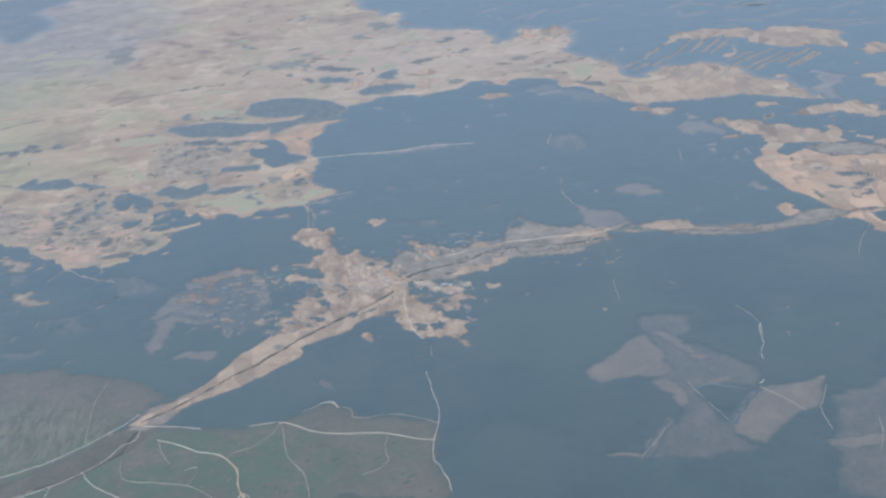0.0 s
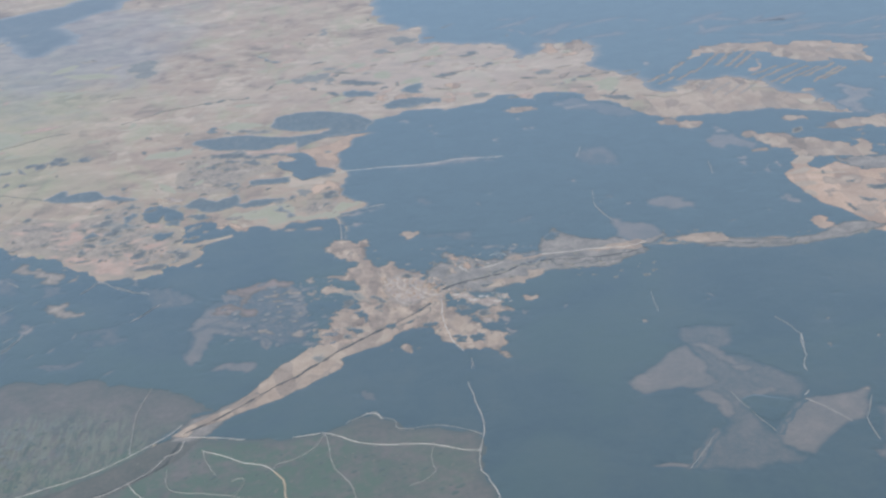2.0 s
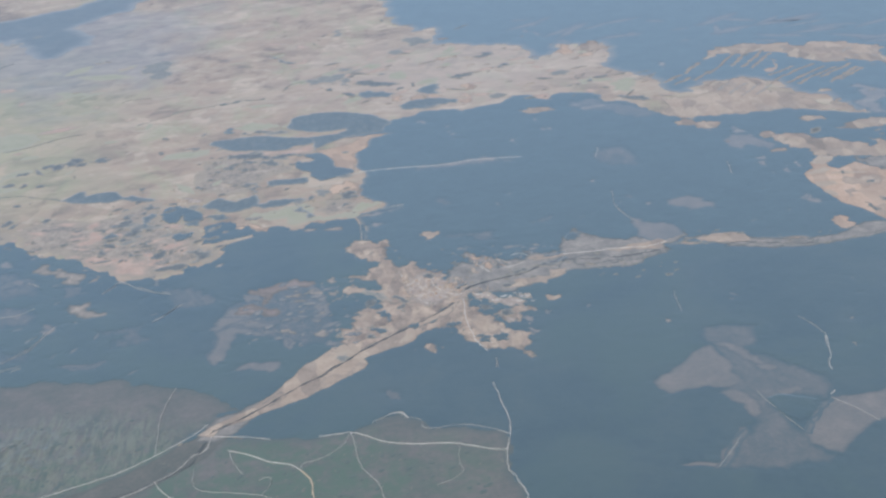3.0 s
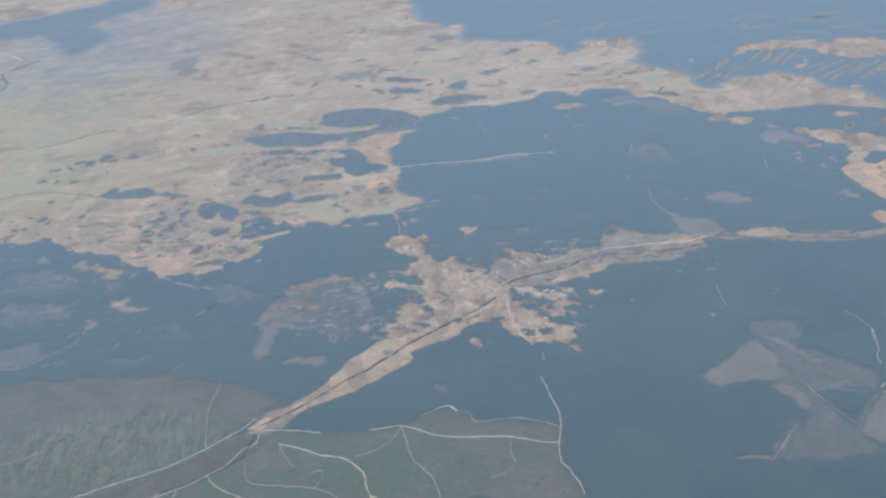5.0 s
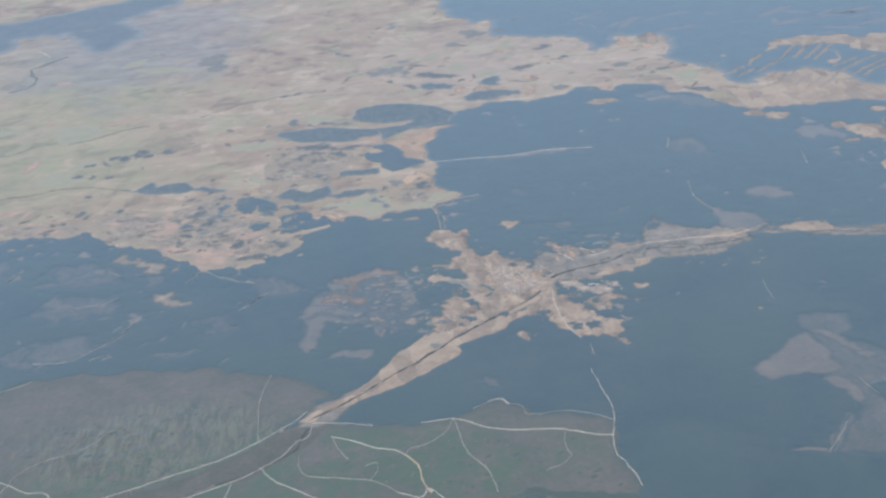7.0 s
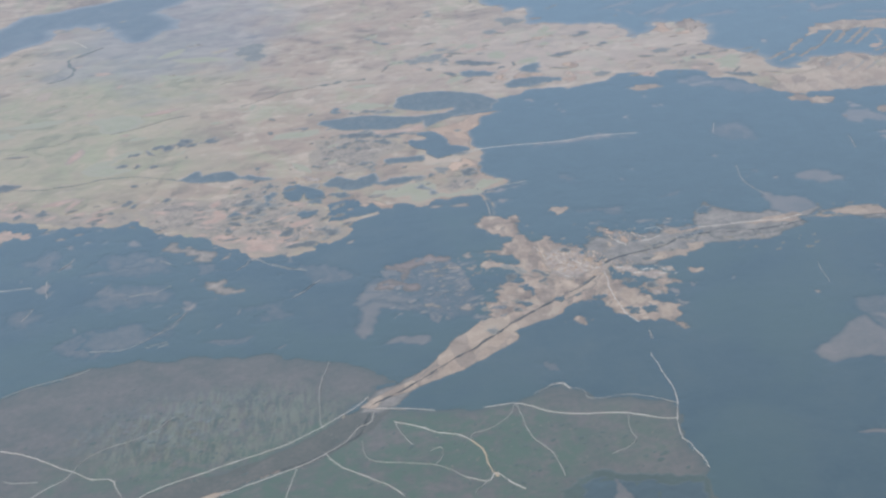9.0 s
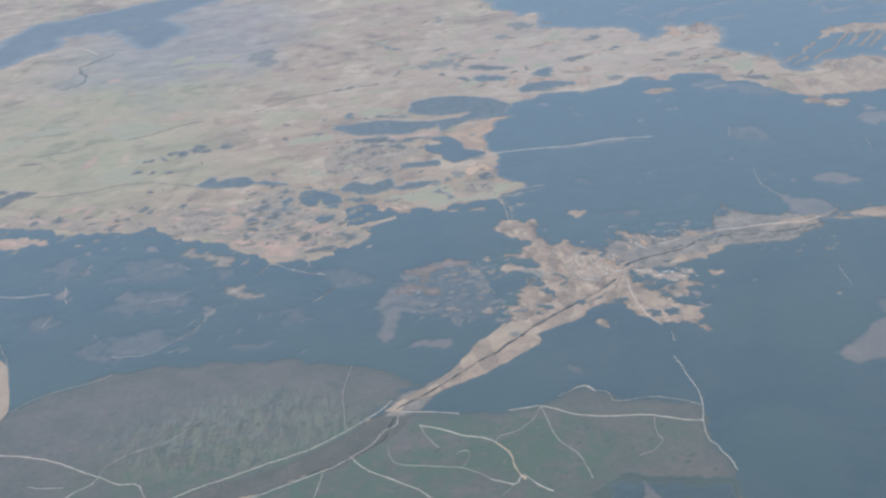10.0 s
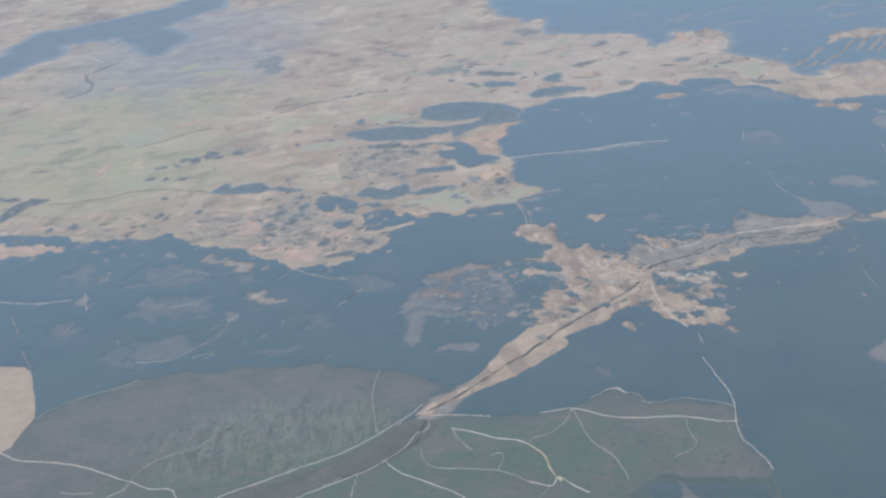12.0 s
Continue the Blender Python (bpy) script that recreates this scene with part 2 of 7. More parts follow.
CROPS = mottled("green_crops", (0.30, 0.305, 0.215), (0.35, 0.345, 0.25), (0.41, 0.385, 0.29), 30, 6, outer=(0.37, 0.35, 0.27), wisps=0.4)
BRIGHT = mottled("stubble_field", (0.340, 0.257, 0.199), (0.444, 0.342, 0.263), (0.547, 0.434, 0.349), 50, 4, parcels=34, turn=15, outer=(0.189, 0.160, 0.137))
SCRUB = mottled("thin_scrub", (0.085, 0.105, 0.102), (0.118, 0.124, 0.116), (0.165, 0.155, 0.14), 30, 6, WOODY_HAZE_SHEEN, outer=PINE, wisps=0.42)
THIN = mottled("sparse_scrub", (0.085, 0.105, 0.102), (0.122, 0.124, 0.116), (0.172, 0.158, 0.142), 24, 6, WOODY_HAZE_SHEEN, outer=PINE, wisps=0.62)
SCRUBL = mottled("felled_ground", (0.118, 0.124, 0.115), (0.162, 0.150, 0.132), (0.212, 0.185, 0.158), 35, 5, WOODY_HAZE_SHEEN, outer=(0.08, 0.10, 0.10))
REDSCRUB = mottled("red_scrub", (0.068, 0.094, 0.096), (0.098, 0.112, 0.11), (0.175, 0.155, 0.14), 16, 5, WOODY_HAZE_SHEEN, contrast=0.13, outer=PINE, wisps=0.5)
REDSOIL = mottled("red_soil", (0.195, 0.168, 0.157), (0.258, 0.217, 0.202), (0.335, 0.288, 0.266), 25, 4, outer=(0.17, 0.16, 0.145), wisps=0.4)
CREAM = mottled("ploughed_field", (0.345, 0.278, 0.215), (0.405, 0.33, 0.258), (0.45, 0.38, 0.305), 22, 3, contrast=0.15)
SALMON = mottled("reddish_land", (0.37, 0.26, 0.21), (0.47, 0.335, 0.265), (0.55, 0.42, 0.34), 25, 5, outer=(0.36, 0.30, 0.245), wisps=0.4)
ROAD = mottled("gravel", (0.43, 0.40, 0.36), (0.56, 0.53, 0.48), (0.67, 0.64, 0.59), 20, 2, 0.2, 0.1)
TRACK = mottled("grassy_track", (0.25, 0.245, 0.23), (0.36, 0.35, 0.325), (0.49, 0.47, 0.435), 18, 2, 0.3, 0.1)
ORANGE = mottled("orange_dirt", (0.42, 0.33, 0.24), (0.52, 0.42, 0.31), (0.60, 0.50, 0.38), 20, 2, 0.2, 0.1)


# Shapes
def relief(x, y):
    """Height of the low heath ridges in the south-west."""
    a = math.exp(-(((x + 520) / 110) ** 2 + ((y - 1425) / 65) ** 2))
    if a < 0.01:
        return 0.0
    r = 1 - abs(noise.noise((x / 34 + 3, y / 80, 1.7))) * 2
    gully = 1 - abs(noise.noise((x / 11 + y / 60, y / 38, 0.3))) * 2.4
    return 0.9 * a * max(0.0, 1.5 * max(r, 0) + 1.1 * gully + 0.9)


def ragged(points, rough, step):
    """A closed outline with broken, natural edges between the given corners."""
    out = []
    dice = random.Random(round(points[0][0] * 7 + points[0][1] * 3 + len(points)))
    for a, b in zip(points, points[1:] + points[:1]):
        line = [Vector(a), Vector(b)]
        while max((q - p).length for p, q in zip(line, line[1:])) > step:
            longer = [line[0]]
            for p, q in zip(line, line[1:]):
                d = q - p
                side = Vector((-d.y, d.x)).normalized() * dice.gauss(0, rough) * min(d.length, 60)
                longer += [(p + q) / 2 + side, q]
            line = longer
        out += line[:-1]
    return out


def inside(px, py, poly):
    """Which of the points lie in the polygon."""
    xs, ys = np.array([p[0] for p in poly]), np.array([p[1] for p in poly])
    box = np.flatnonzero((px > xs.min()) & (px < xs.max()) & (py > ys.min()) & (py < ys.max()))
    all_hits = np.zeros(len(px), bool)
    px, py = px[box], py[box]
    hit = np.zeros(len(px), bool)
    x0, y0 = xs[-1], ys[-1]
    for x1, y1 in zip(xs, ys):
        if y0 != y1:
            cross = ((y0 > py) != (y1 > py)) & (px < (x1 - x0) * (py - y0) / (y1 - y0) + x0)
            hit ^= cross
        x0, y0 = x1, y1
    all_hits[box] = hit
    return all_hits


def sheet(name, outline, top, material, holes=(), spacing=18.0, bumpy=0.0, skirt=0.3, fade=0.0, edge=None, hilly=1.0):
    """A mesh that fills an outline, less the holes, with a skirt down to the ground."""
    xs, ys = [p[0] for p in outline], [p[1] for p in outline]
    gx, gy = np.meshgrid(np.arange(min(xs), max(xs), spacing), np.arange(min(ys), max(ys), spacing))
    gx = (gx + np.random.uniform(-0.35, 0.35, gx.shape) * spacing).ravel()
    gy = (gy + np.random.uniform(-0.35, 0.35, gy.shape) * spacing).ravel()
    if fade:
        inner = []
        for i, p in enumerate(outline):
            d = (Vector(outline[(i + 1) % len(outline)]) - Vector(outline[i - 1])).normalized()
            for far in (0.5, 1.05):
                inner += [(p[0] - d.y * fade * far * s, p[1] + d.x * fade * far * s) for s in (1, -1)]
        inner = np.array(inner)
        gx, gy = np.concatenate([gx, inner[:, 0]]), np.concatenate([gy, inner[:, 1]])
    border = kdtree.KDTree(len(outline))
    for i, p in enumerate(outline):
        border.insert((p[0], p[1], 0), i)
    border.balance()
    keep = inside(gx, gy, outline)
    if fade:
        keep &= np.array([border.find((x, y, 0))[2] > fade * 0.42 for x, y in zip(gx, gy)])
    near = [h for h in holes if max(p[0] for p in h) > min(xs) and min(p[0] for p in h) < max(xs) and max(p[1] for p in h) > min(ys) and min(p[1] for p in h) < max(ys)]
    coords = [Vector(p) for p in outline]
    edges = []
    for h in near:
        base = len(coords)
        coords += [Vector(p) for p in h]
        edges += [(base + i, base + (i + 1) % len(h)) for i in range(len(h))]
        keep &= ~inside(gx, gy, h)
    coords += [Vector(p) for p in zip(gx[keep], gy[keep])]
    edges += [(i, (i + 1) % len(outline)) for i in range(len(outline))]
    verts, _, faces, *_ = geometry.delaunay_2d_cdt(coords, edges, [], 0, 1e-4)
    faces = [tuple(f) for f in faces]
    v = np.array([(p.x, p.y) for p in verts])
    mid = np.array([v[list(f)].mean(0) for f in faces])
    good = inside(mid[:, 0], mid[:, 1], outline)
    for h in near:
        good &= ~inside(mid[:, 0], mid[:, 1], h)
    faces = [f for f, g in zip(faces, good) if g]
    flat = []
    for f in faces:
        a, b, c = (v[i] for i in f[:3])
        flat.append(f if (b[0] - a[0]) * (c[1] - a[1]) - (b[1] - a[1]) * (c[0] - a[0]) > 0 else f[::-1])
    used = {}
    for f in flat:
        for i, j in zip(f, f[1:] + f[:1]):
            used[(i, j)] = used.get((i, j), 0) + 1
    rim = [(i, j) for i, j in used if (j, i) not in used]
    spots = [(x, y, top + hilly * relief(x, y) + bumpy * noise.noise((x / 12, y / 12, 5.0)) * 2) for x, y in v.tolist()]
    if edge is not None:
        for k in {k for pair in rim for k in pair}:
            x, y, z = spots[k]
            spots[k] = (x, y, z - top + edge)
    low = {}
    for i, j in rim:
        for k in (i, j):
            if k not in low:
                low[k] = len(spots)
                x, y, z = spots[k]
                spots.append((x, y, hilly * relief(x, y) - skirt))
    flat += [(j, i, low[i], low[j]) for i, j in rim]
    mesh = bpy.data.meshes.new(name)
    order = sorted({i for f in flat for i in f})
    renumber = {old: k for k, old in enumerate(order)}
    mesh.from_pydata([spots[i] for i in order], [], [tuple(renumber[i] for i in f) for f in flat])
    mesh.materials.append(material)
    if fade:
        rim_values = [min(1.0, border.find((spots[i][0], spots[i][1], 0))[2] / fade) for i in order]
        mesh.attributes.new("rim", "FLOAT", "POINT").data.foreach_set("value", rim_values)
    return new(name, mesh)


OPENINGS = []
FADES = {"heath": 13, "valley_floor": 5, "tan_field": 2.2, "tan_plot": 3, "ragged_field": 6, "mixed_plots": 24, "village_land": 3, "village_ground": 6, "grey_pasture": 9, "rough_pasture": 6, "green_crops": 14, "stubble_field": 2.5, "thin_scrub": 9, "sparse_scrub": 14, "felled_ground": 6, "red_scrub": 12, "red_soil": 6, "reddish_land": 8}


def opening(name, label, material, top, rough, points):
    """Open land that no forest covers."""
    step = 2.5 if sum(p[1] for p in points) / len(points) < 2000 else 4.0
    width = min(max(p[k] for p in points) - min(p[k] for p in points) for k in (0, 1))
    fade = min(FADES.get(material.name, 0), max(width * 0.16, 1.2)) if material.name in FADES else 0
    line = ragged(points, rough, step)
    OPENINGS.append(line)
    top += random.uniform(0, 0.03)
    return tagged(sheet(name, line, top, material, spacing=5 if material is HEATH else 12, fade=fade), label, name.replace("_", " "), "", "structure")


def forest(label, top, rough, points, fade=0, material=None):
    line = ragged(points, rough, 3.0)
    soil = sheet("forest_floor", line, 0.02 + 0.1 * (top - 0.4), UNDERGROWTH, (), 60, hilly=0.0)
    tagged(soil, "dark undergrowth beneath the forest trees", "forest floor", "", "structure")
    return tagged(sheet("forest", line, top, material or (FAR_FOREST if fade else FOREST), OPENINGS, 12, 0.05, fade=fade, edge=top - 0.12), label, "forest", "", "stuff")


def wood(label, top, rough, points, material=None):
    line = ragged(points, rough, 2.5)
    width = min(max(p[k] for p in points) - min(p[k] for p in points) for k in (0, 1))
    return tagged(sheet("woodland", line, top, material or WOOD, (), 8, 0.1, edge=0.3, fade=min(max(width * 0.14, 1.5), 5)), label, "woodland", "", "stuff")


def smooth(points, step):
    """A curve through the points."""
    p = [Vector(points[0]) * 2 - Vector(points[1])] + [Vector(q) for q in points] + [Vector(points[-1]) * 2 - Vector(points[-2])]
    out = []
    for a, b, c, d in zip(p, p[1:], p[2:], p[3:]):
        n = max(2, int((c - b).length / step))
        for i in range(n):
            t = i / n
            out.append(0.5 * (2 * b + (c - a) * t + (2 * a - 5 * b + 4 * c - d) * t * t + (3 * b - a - 3 * c + d) * t ** 3))
    return out + [p[-2]]


def band(points, width, step=2.0, uneven=0.4, wander=0.3):
    """Both sides of a strip along a curve."""
    line = smooth(points, step)
    left, right = [], []
    for i, p in enumerate(line):
        d = (line[min(i + 1, len(line) - 1)] - line[max(i - 1, 0)]).normalized()
        side = Vector((-d.y, d.x))
        w = width / 2 * (1 + uneven * noise.noise((p.x / 14, p.y / 14, 2.0)) * 2)
        p = p + side * (1.1 * noise.noise((p.x / 16, p.y / 16, 3.0)) + 1.0 * noise.noise((p.x / 5, p.y / 5, 6.0)))
        p = p + side * wander * width * noise.noise((p.x / 25, p.y / 25, 8.0)) * 2
        left.append(p + side * w)
        right.append(p - side * w)
    return left, right


def road(name, label, material, width, points, top=0.55):
    left, right = band(points, width * (0.9 if material is ROAD else 0.84))
    n = len(left)
    mesh = bpy.data.meshes.new(name)
    spots = [(p.x, p.y, top + relief(p.x, p.y)) for p in left + right]
    spots += [(x, y, z - top - 0.2) for x, y, z in spots]
    faces = [(i, n + i, n + i + 1, i + 1) for i in range(n - 1)]
    faces += [(i + 1, 2 * n + i + 1, 2 * n + i, i) for i in range(n - 1)] + [(n + i, 3 * n + i, 3 * n + i + 1, n + i + 1) for i in range(n - 1)]
    mesh.from_pydata(spots, [], faces)
    mesh.materials.append(material)
    wide = band(points, width * 1.25 + 0.3)
    OPENINGS.append(wide[0] + wide[1][::-1])
    return tagged(new(name, mesh), label, "field" if "field" in name else "road", "", "structure")


def tree_row(label, width, points, material=None):
    left, right = band(points, width, 2.5, 0.8, 0.5)
    return tagged(sheet("tree_row", left + right[::-1], 0.6, material or ROW_TREES, (), 6, 0.1, edge=0.4), label, "tree row", "", "stuff")


def spots_in(quad, n):
    """Random places in a four-cornered zone."""
    a, b, c, d = (Vector(p) for p in quad)
    for _ in range(n):
        u, w = random.random(), random.random()
        yield a.lerp(b, u).lerp(d.lerp(c, u), w)


def blob(at, size, turn, longer):
    """A small irregular outline."""
    n = random.randint(8, 12)
    k = random.uniform(0, 6)
    out = []
    for i in range(n):
        t = i / n * math.tau
        r = size / 2 * (1 + 0.75 * noise.noise((math.cos(t) * 1.3 + k, math.sin(t) * 1.3, at.x)) + random.uniform(-0.12, 0.12))
        p = Vector((math.cos(t) * r * longer, math.sin(t) * r))
        p.rotate(Matrix.Rotation(turn, 2))
        out.append(at + p)
    return out


def scattered(name, label, category, material, top, zones, low, high, turn=0.4, opens=False, dome=0.0, slim=1.0):
    """Many small patches of one kind as a single mesh. zones: pairs of a four-cornered zone and a count."""
    verts, faces, rims = [], [], []
    for quad, n in zones:
        for p in spots_in(quad, n):
            size = low + (high - low) * random.random() ** 2
            ring = blob(p, size, turn + random.gauss(0, 0.35 if slim == 1 else 0.6), random.uniform(1.0, 2.4) * slim)
            if opens:
                OPENINGS.append(ring)
            z = top + relief(p.x, p.y) + random.uniform(0, 0.12)
            k, m = len(verts), len(ring)
            rims += [0.0] * (2 * m) + [1.7]
            verts += [(q.x, q.y, z) for q in ring] + [(q.x, q.y, z - top - 0.1) for q in ring] + [(p.x, p.y, z + dome)]
            faces += [(k + i, k + (i + 1) % m, k + 2 * m) for i in range(m)] + [(k + i, k + m + i, k + m + (i + 1) % m, k + (i + 1) % m) for i in range(m)]
    mesh = bpy.data.meshes.new(name)
    mesh.from_pydata(verts, [], faces)
    mesh.materials.append(material)
    mesh.attributes.new("rim", "FLOAT", "POINT").data.foreach_set("value", rims)
    return tagged(new(name, mesh), label, category, "", "stuff")


# The ground
bm = bmesh.new()
bmesh.ops.create_grid(bm, x_segments=80, y_segments=80, size=9000)
mesh = bpy.data.meshes.new("ground")
bm.to_mesh(mesh)
bm.free()
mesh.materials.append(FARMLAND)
ground = tagged(new("ground", mesh), "wide plain of tan and green farmland", "ground", "", "structure")


def plots(x0, y0, x1, y1, small):
    """Splits a block of farmland again and again into four-cornered plots."""
    w, h = x1 - x0, y1 - y0
    if max(w, h * 0.8) < small * random.uniform(0.8, 1.9):
        return [(x0, y0, x1, y1)]
    t = random.uniform(0.32, 0.68)
    if w > h * 0.8:
        return plots(x0, y0, x0 + w * t, y1, small) + plots(x0 + w * t, y0, x1, y1, small)
    return plots(x0, y0, x1, y0 + h * t, small) + plots(x0, y0 + h * t, x1, y1, small)


# Field plots of the plain
TURN = Matrix.Rotation(radians(-16), 2)
far_verts, far_faces, far_rims, made = [], [], [], 0
for x0, y0, x1, y1 in sorted(plots(-700, -1100, 1300, 1150, 62), key=lambda q: q[1]):
    if random.random() < 0.22:
        continue
    middle = TURN @ Vector(((x0 + x1) / 2, (y0 + y1) / 2)) + Vector((-300, 2950))
    corners = []
    for x, y in ((x0, y0), (x1, y0), (x1, y1), (x0, y1)):
        q = TURN @ Vector((x, y)) + Vector((-300, 2950))
        corners.append(q.lerp(middle, 0.01) + Vector((noise.noise((q.x / 60, q.y / 60, 1)), noise.noise((q.x / 60, q.y / 60, 4)))) * 45)
    ring = ragged(corners, 0.06, 16)
    m = len(ring)
    centre = sum(ring, Vector((0, 0))) / m
    top = random.uniform(0.03, 0.12)
    verts = [(q.x, q.y, top) for q in ring] + [(*q.lerp(centre, 0.3), top + 0.02) for q in ring]
    faces = [(i, (i + 1) % m, m + (i + 1) % m, m + i) for i in range(m)] + [tuple(range(m, 2 * m))]
    rims = [0.0] * m + [1.0] * m
    if made < 290:
        mesh = bpy.data.meshes.new("field_plot")
        mesh.from_pydata(verts, [], faces)
        mesh.attributes.new("rim", "FLOAT", "POINT").data.foreach_set("value", rims)
        mesh.materials.append(PLOT)
        new("field_plot", mesh).parent = ground
        made += 1
    else:
        k = len(far_verts)
        far_verts += verts
        far_faces += [tuple(k + i for i in f) for f in faces]
        far_rims += rims
mesh = bpy.data.meshes.new("distant_fields")
mesh.from_pydata(far_verts, [], far_faces)
mesh.attributes.new("rim", "FLOAT", "POINT").data.foreach_set("value", far_rims)
mesh.materials.append(FAR_PLOT)
tagged(new("distant_fields", mesh), "patchwork of pale distant fields", "fields", "", "stuff")

# Paler, pinker and greener strips on the plain
scattered("small_fields", "smooth pale ploughed strips on the plain", "fields", CREAM, 0.16, [([(-275, 3144), (387, 2839), (320, 2404), (-250, 2632)], 90), ([(-1100, 3249), (-249, 2824), (-290, 2138), (-944, 2397)], 40), ([(547, 2643), (844, 2511), (812, 2416), (525, 2540)], 16)], 4, 16, 0.15, slim=1.5)
scattered("small_fields", "pinkish bare strips on the plain", "fields", SALMON, 0.17, [([(-271, 3074), (378, 2779), (320, 2404), (-250, 2632)], 50), ([(-918, 2257), (-507, 2101), (-503, 1946), (-886, 2083)], 40), ([(-507, 2101), (-363, 2046), (-368, 1898), (-503, 1946)], 20), ([(-1091, 3199), (-251, 2785), (-290, 2138), (-944, 2397)], 14)], 6, 26, 0.2, slim=1.4)
scattered("small_fields", "green crop strips on the plain", "fields", CROPS, 0.15, [([(-271, 3074), (378, 2779), (320, 2404), (-250, 2632)], 30), ([(-1110, 3300), (-246, 2865), (-290, 2138), (-944, 2397)], 30)], 8, 40, 0.2, slim=1.4)

# Small ragged clearings among the trees
scattered("small_clearings", "faint pale streaks in the most distant forest", "clearings", SCRUBL, 0.34, [([(237, 3012), (968, 2665), (912, 2507), (217, 2819)], 40)], 8, 30, 0.0, True, slim=2.6)
scattered("forest_glades", "thin pale wisps of open ground in the forest", "clearings", SCRUBL, 0.34, [([(-879, 2049), (-354, 1863), (-365, 1570), (-817, 1711)], 35), ([(99, 1742), (586, 1594), (501, 1355), (72, 1470)], 5), ([(-67, 2400), (574, 2156), (461, 1739), (-74, 1910)], 13)], 1.2, 5, 0.9, True, slim=2.2)
scattered("small_fields", "small ragged tan fields among dark trees", "fields", FEATHER, 0.3, [([(-215, 1800), (-121, 1772), (-120, 1579), (-205, 1602)], 28), ([(2, 1861), (155, 1813), (149, 1762), (0, 1809)], 18), ([(60, 1710), (109, 1695), (89, 1507), (44, 1519)], 10), ([(-106, 1900), (-28, 1875), (-31, 1799), (-106, 1822)], 5)], 2.0, 6, 0.3, True)
scattered("small_fields", "small grey clearings among dark trees", "fields", GREYTAN, 0.32, [([(-226, 1804), (-121, 1772), (-120, 1579), (-215, 1605)], 29), ([(-300, 1790), (-165, 1750), (-161, 1605), (-286, 1640)], 31), ([(2, 1861), (155, 1813), (147, 1745), (-1, 1790)], 29)], 3, 13, 0.25, True)
scattered("small_fields", "ragged pale fields along the forest edge", "fields", FEATHER, 0.3, [([(-906, 2192), (-505, 2043), (-502, 1925), (-882, 2060)], 12), ([(-526, 1981), (-311, 1914), (-302, 1818), (-508, 1879)], 7), ([(-339, 2138), (-106, 2060), (-106, 1940), (-328, 2011)], 8)], 4, 14, 0.2, True)
scattered("small_fields", "pale strip fields in the far forest", "fields", VALLEY, 0.3, [([(470, 2210), (766, 2097), (712, 1947), (434, 2046)], 10), ([(-11, 3000), (395, 2814), (349, 2525), (-20, 2680)], 16), ([(737, 2363), (845, 2318), (779, 2133), (677, 2172)], 3)], 5, 20, 0.2, True)

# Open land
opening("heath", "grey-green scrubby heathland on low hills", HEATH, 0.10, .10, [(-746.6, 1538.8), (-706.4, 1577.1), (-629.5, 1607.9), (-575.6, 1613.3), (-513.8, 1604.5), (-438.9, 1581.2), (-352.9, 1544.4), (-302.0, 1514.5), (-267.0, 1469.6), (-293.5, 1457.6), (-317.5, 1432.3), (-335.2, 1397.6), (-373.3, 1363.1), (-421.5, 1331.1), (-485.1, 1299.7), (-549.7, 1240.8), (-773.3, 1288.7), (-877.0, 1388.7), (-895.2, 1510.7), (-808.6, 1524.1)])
opening("heath", "grey-green scrubby heathland cut by pale tracks", HEATH, 0.12, .10, [(-297.4, 1417.3), (-266.0, 1409.5), (-234.6, 1398.1), (-179.5, 1387.9), (-143.2, 1390.6), (-112.9, 1413.2), (-88.2, 1418.0), (-70.1, 1396.2), (-58.5, 1375.3), (-22.4, 1372.1), (18.2, 1350.1), (20.4, 1332.2), (14.6, 1302.3), (13.7, 1275.4), (21.6, 1245.3), (24.7, 1216.3), (23.5, 1141.0), (-187.2, 1146.9), (-316.2, 1180.3), (-455.6, 1216.4), (-549.4, 1235.8), (-622.8, 1254.8), (-478.2, 1273.2), (-396.3, 1317.0), (-353.3, 1338.8), (-320.6, 1382.1)])
opening("valley_floor", "pale grey-brown valley floor with rough grass", FLOOR, 0.16, .06, [(-313.0, 1420.0), (-299.9, 1441.0), (-273.2, 1461.6), (-247.9, 1476.7), (-242.1, 1458.7), (-257.5, 1440.1), (-276.2, 1420.4), (-288.2, 1399.6), (-307.2, 1369.7), (-336.4, 1343.5), (-373.4, 1318.0), (-421.8, 1307.1), (-467.7, 1289.7), (-512.1, 1262.5), (-549.6, 1238.8), (-574.8, 1277.0), (-519.9, 1309.0), (-485.8, 1324.5), (-433.2, 1336.6), (-385.3, 1360.7), (-341.4, 1395.7)])
opening("pasture", "narrow pale clearing near the forest edge", GREYTAN, 0.22, .15, [(169, 2400), (186, 2406), (227, 2399), (219, 2375), (181, 2377)])
opening("field", "small tan field enclosed by forest", VALLEY, 0.24, .15, [(-37, 1906), (-31, 1920), (-9, 1915), (-15, 1899), (-31, 1890)])
opening("clearing", "faint cleared strip inside the forest", SCRUB, 0.20, .2, [(-4, 1905), (35, 1895), (65, 1873), (57, 1864), (19, 1884)])
opening("field", "small isolated tan field in the forest", VALLEY, 0.24, .18, [(-56.9, 1568.6), (-45.9, 1575.8), (-35.5, 1567.0), (-43.5, 1548.9), (-51.8, 1559.8)])
opening("clearing", "faint brown clearing in the forest", SCRUB, 0.22, .2, [(-107.9, 1470.2), (-97.1, 1475.2), (-86.4, 1461.9), (-91.0, 1447.6), (-101.6, 1455.5)])
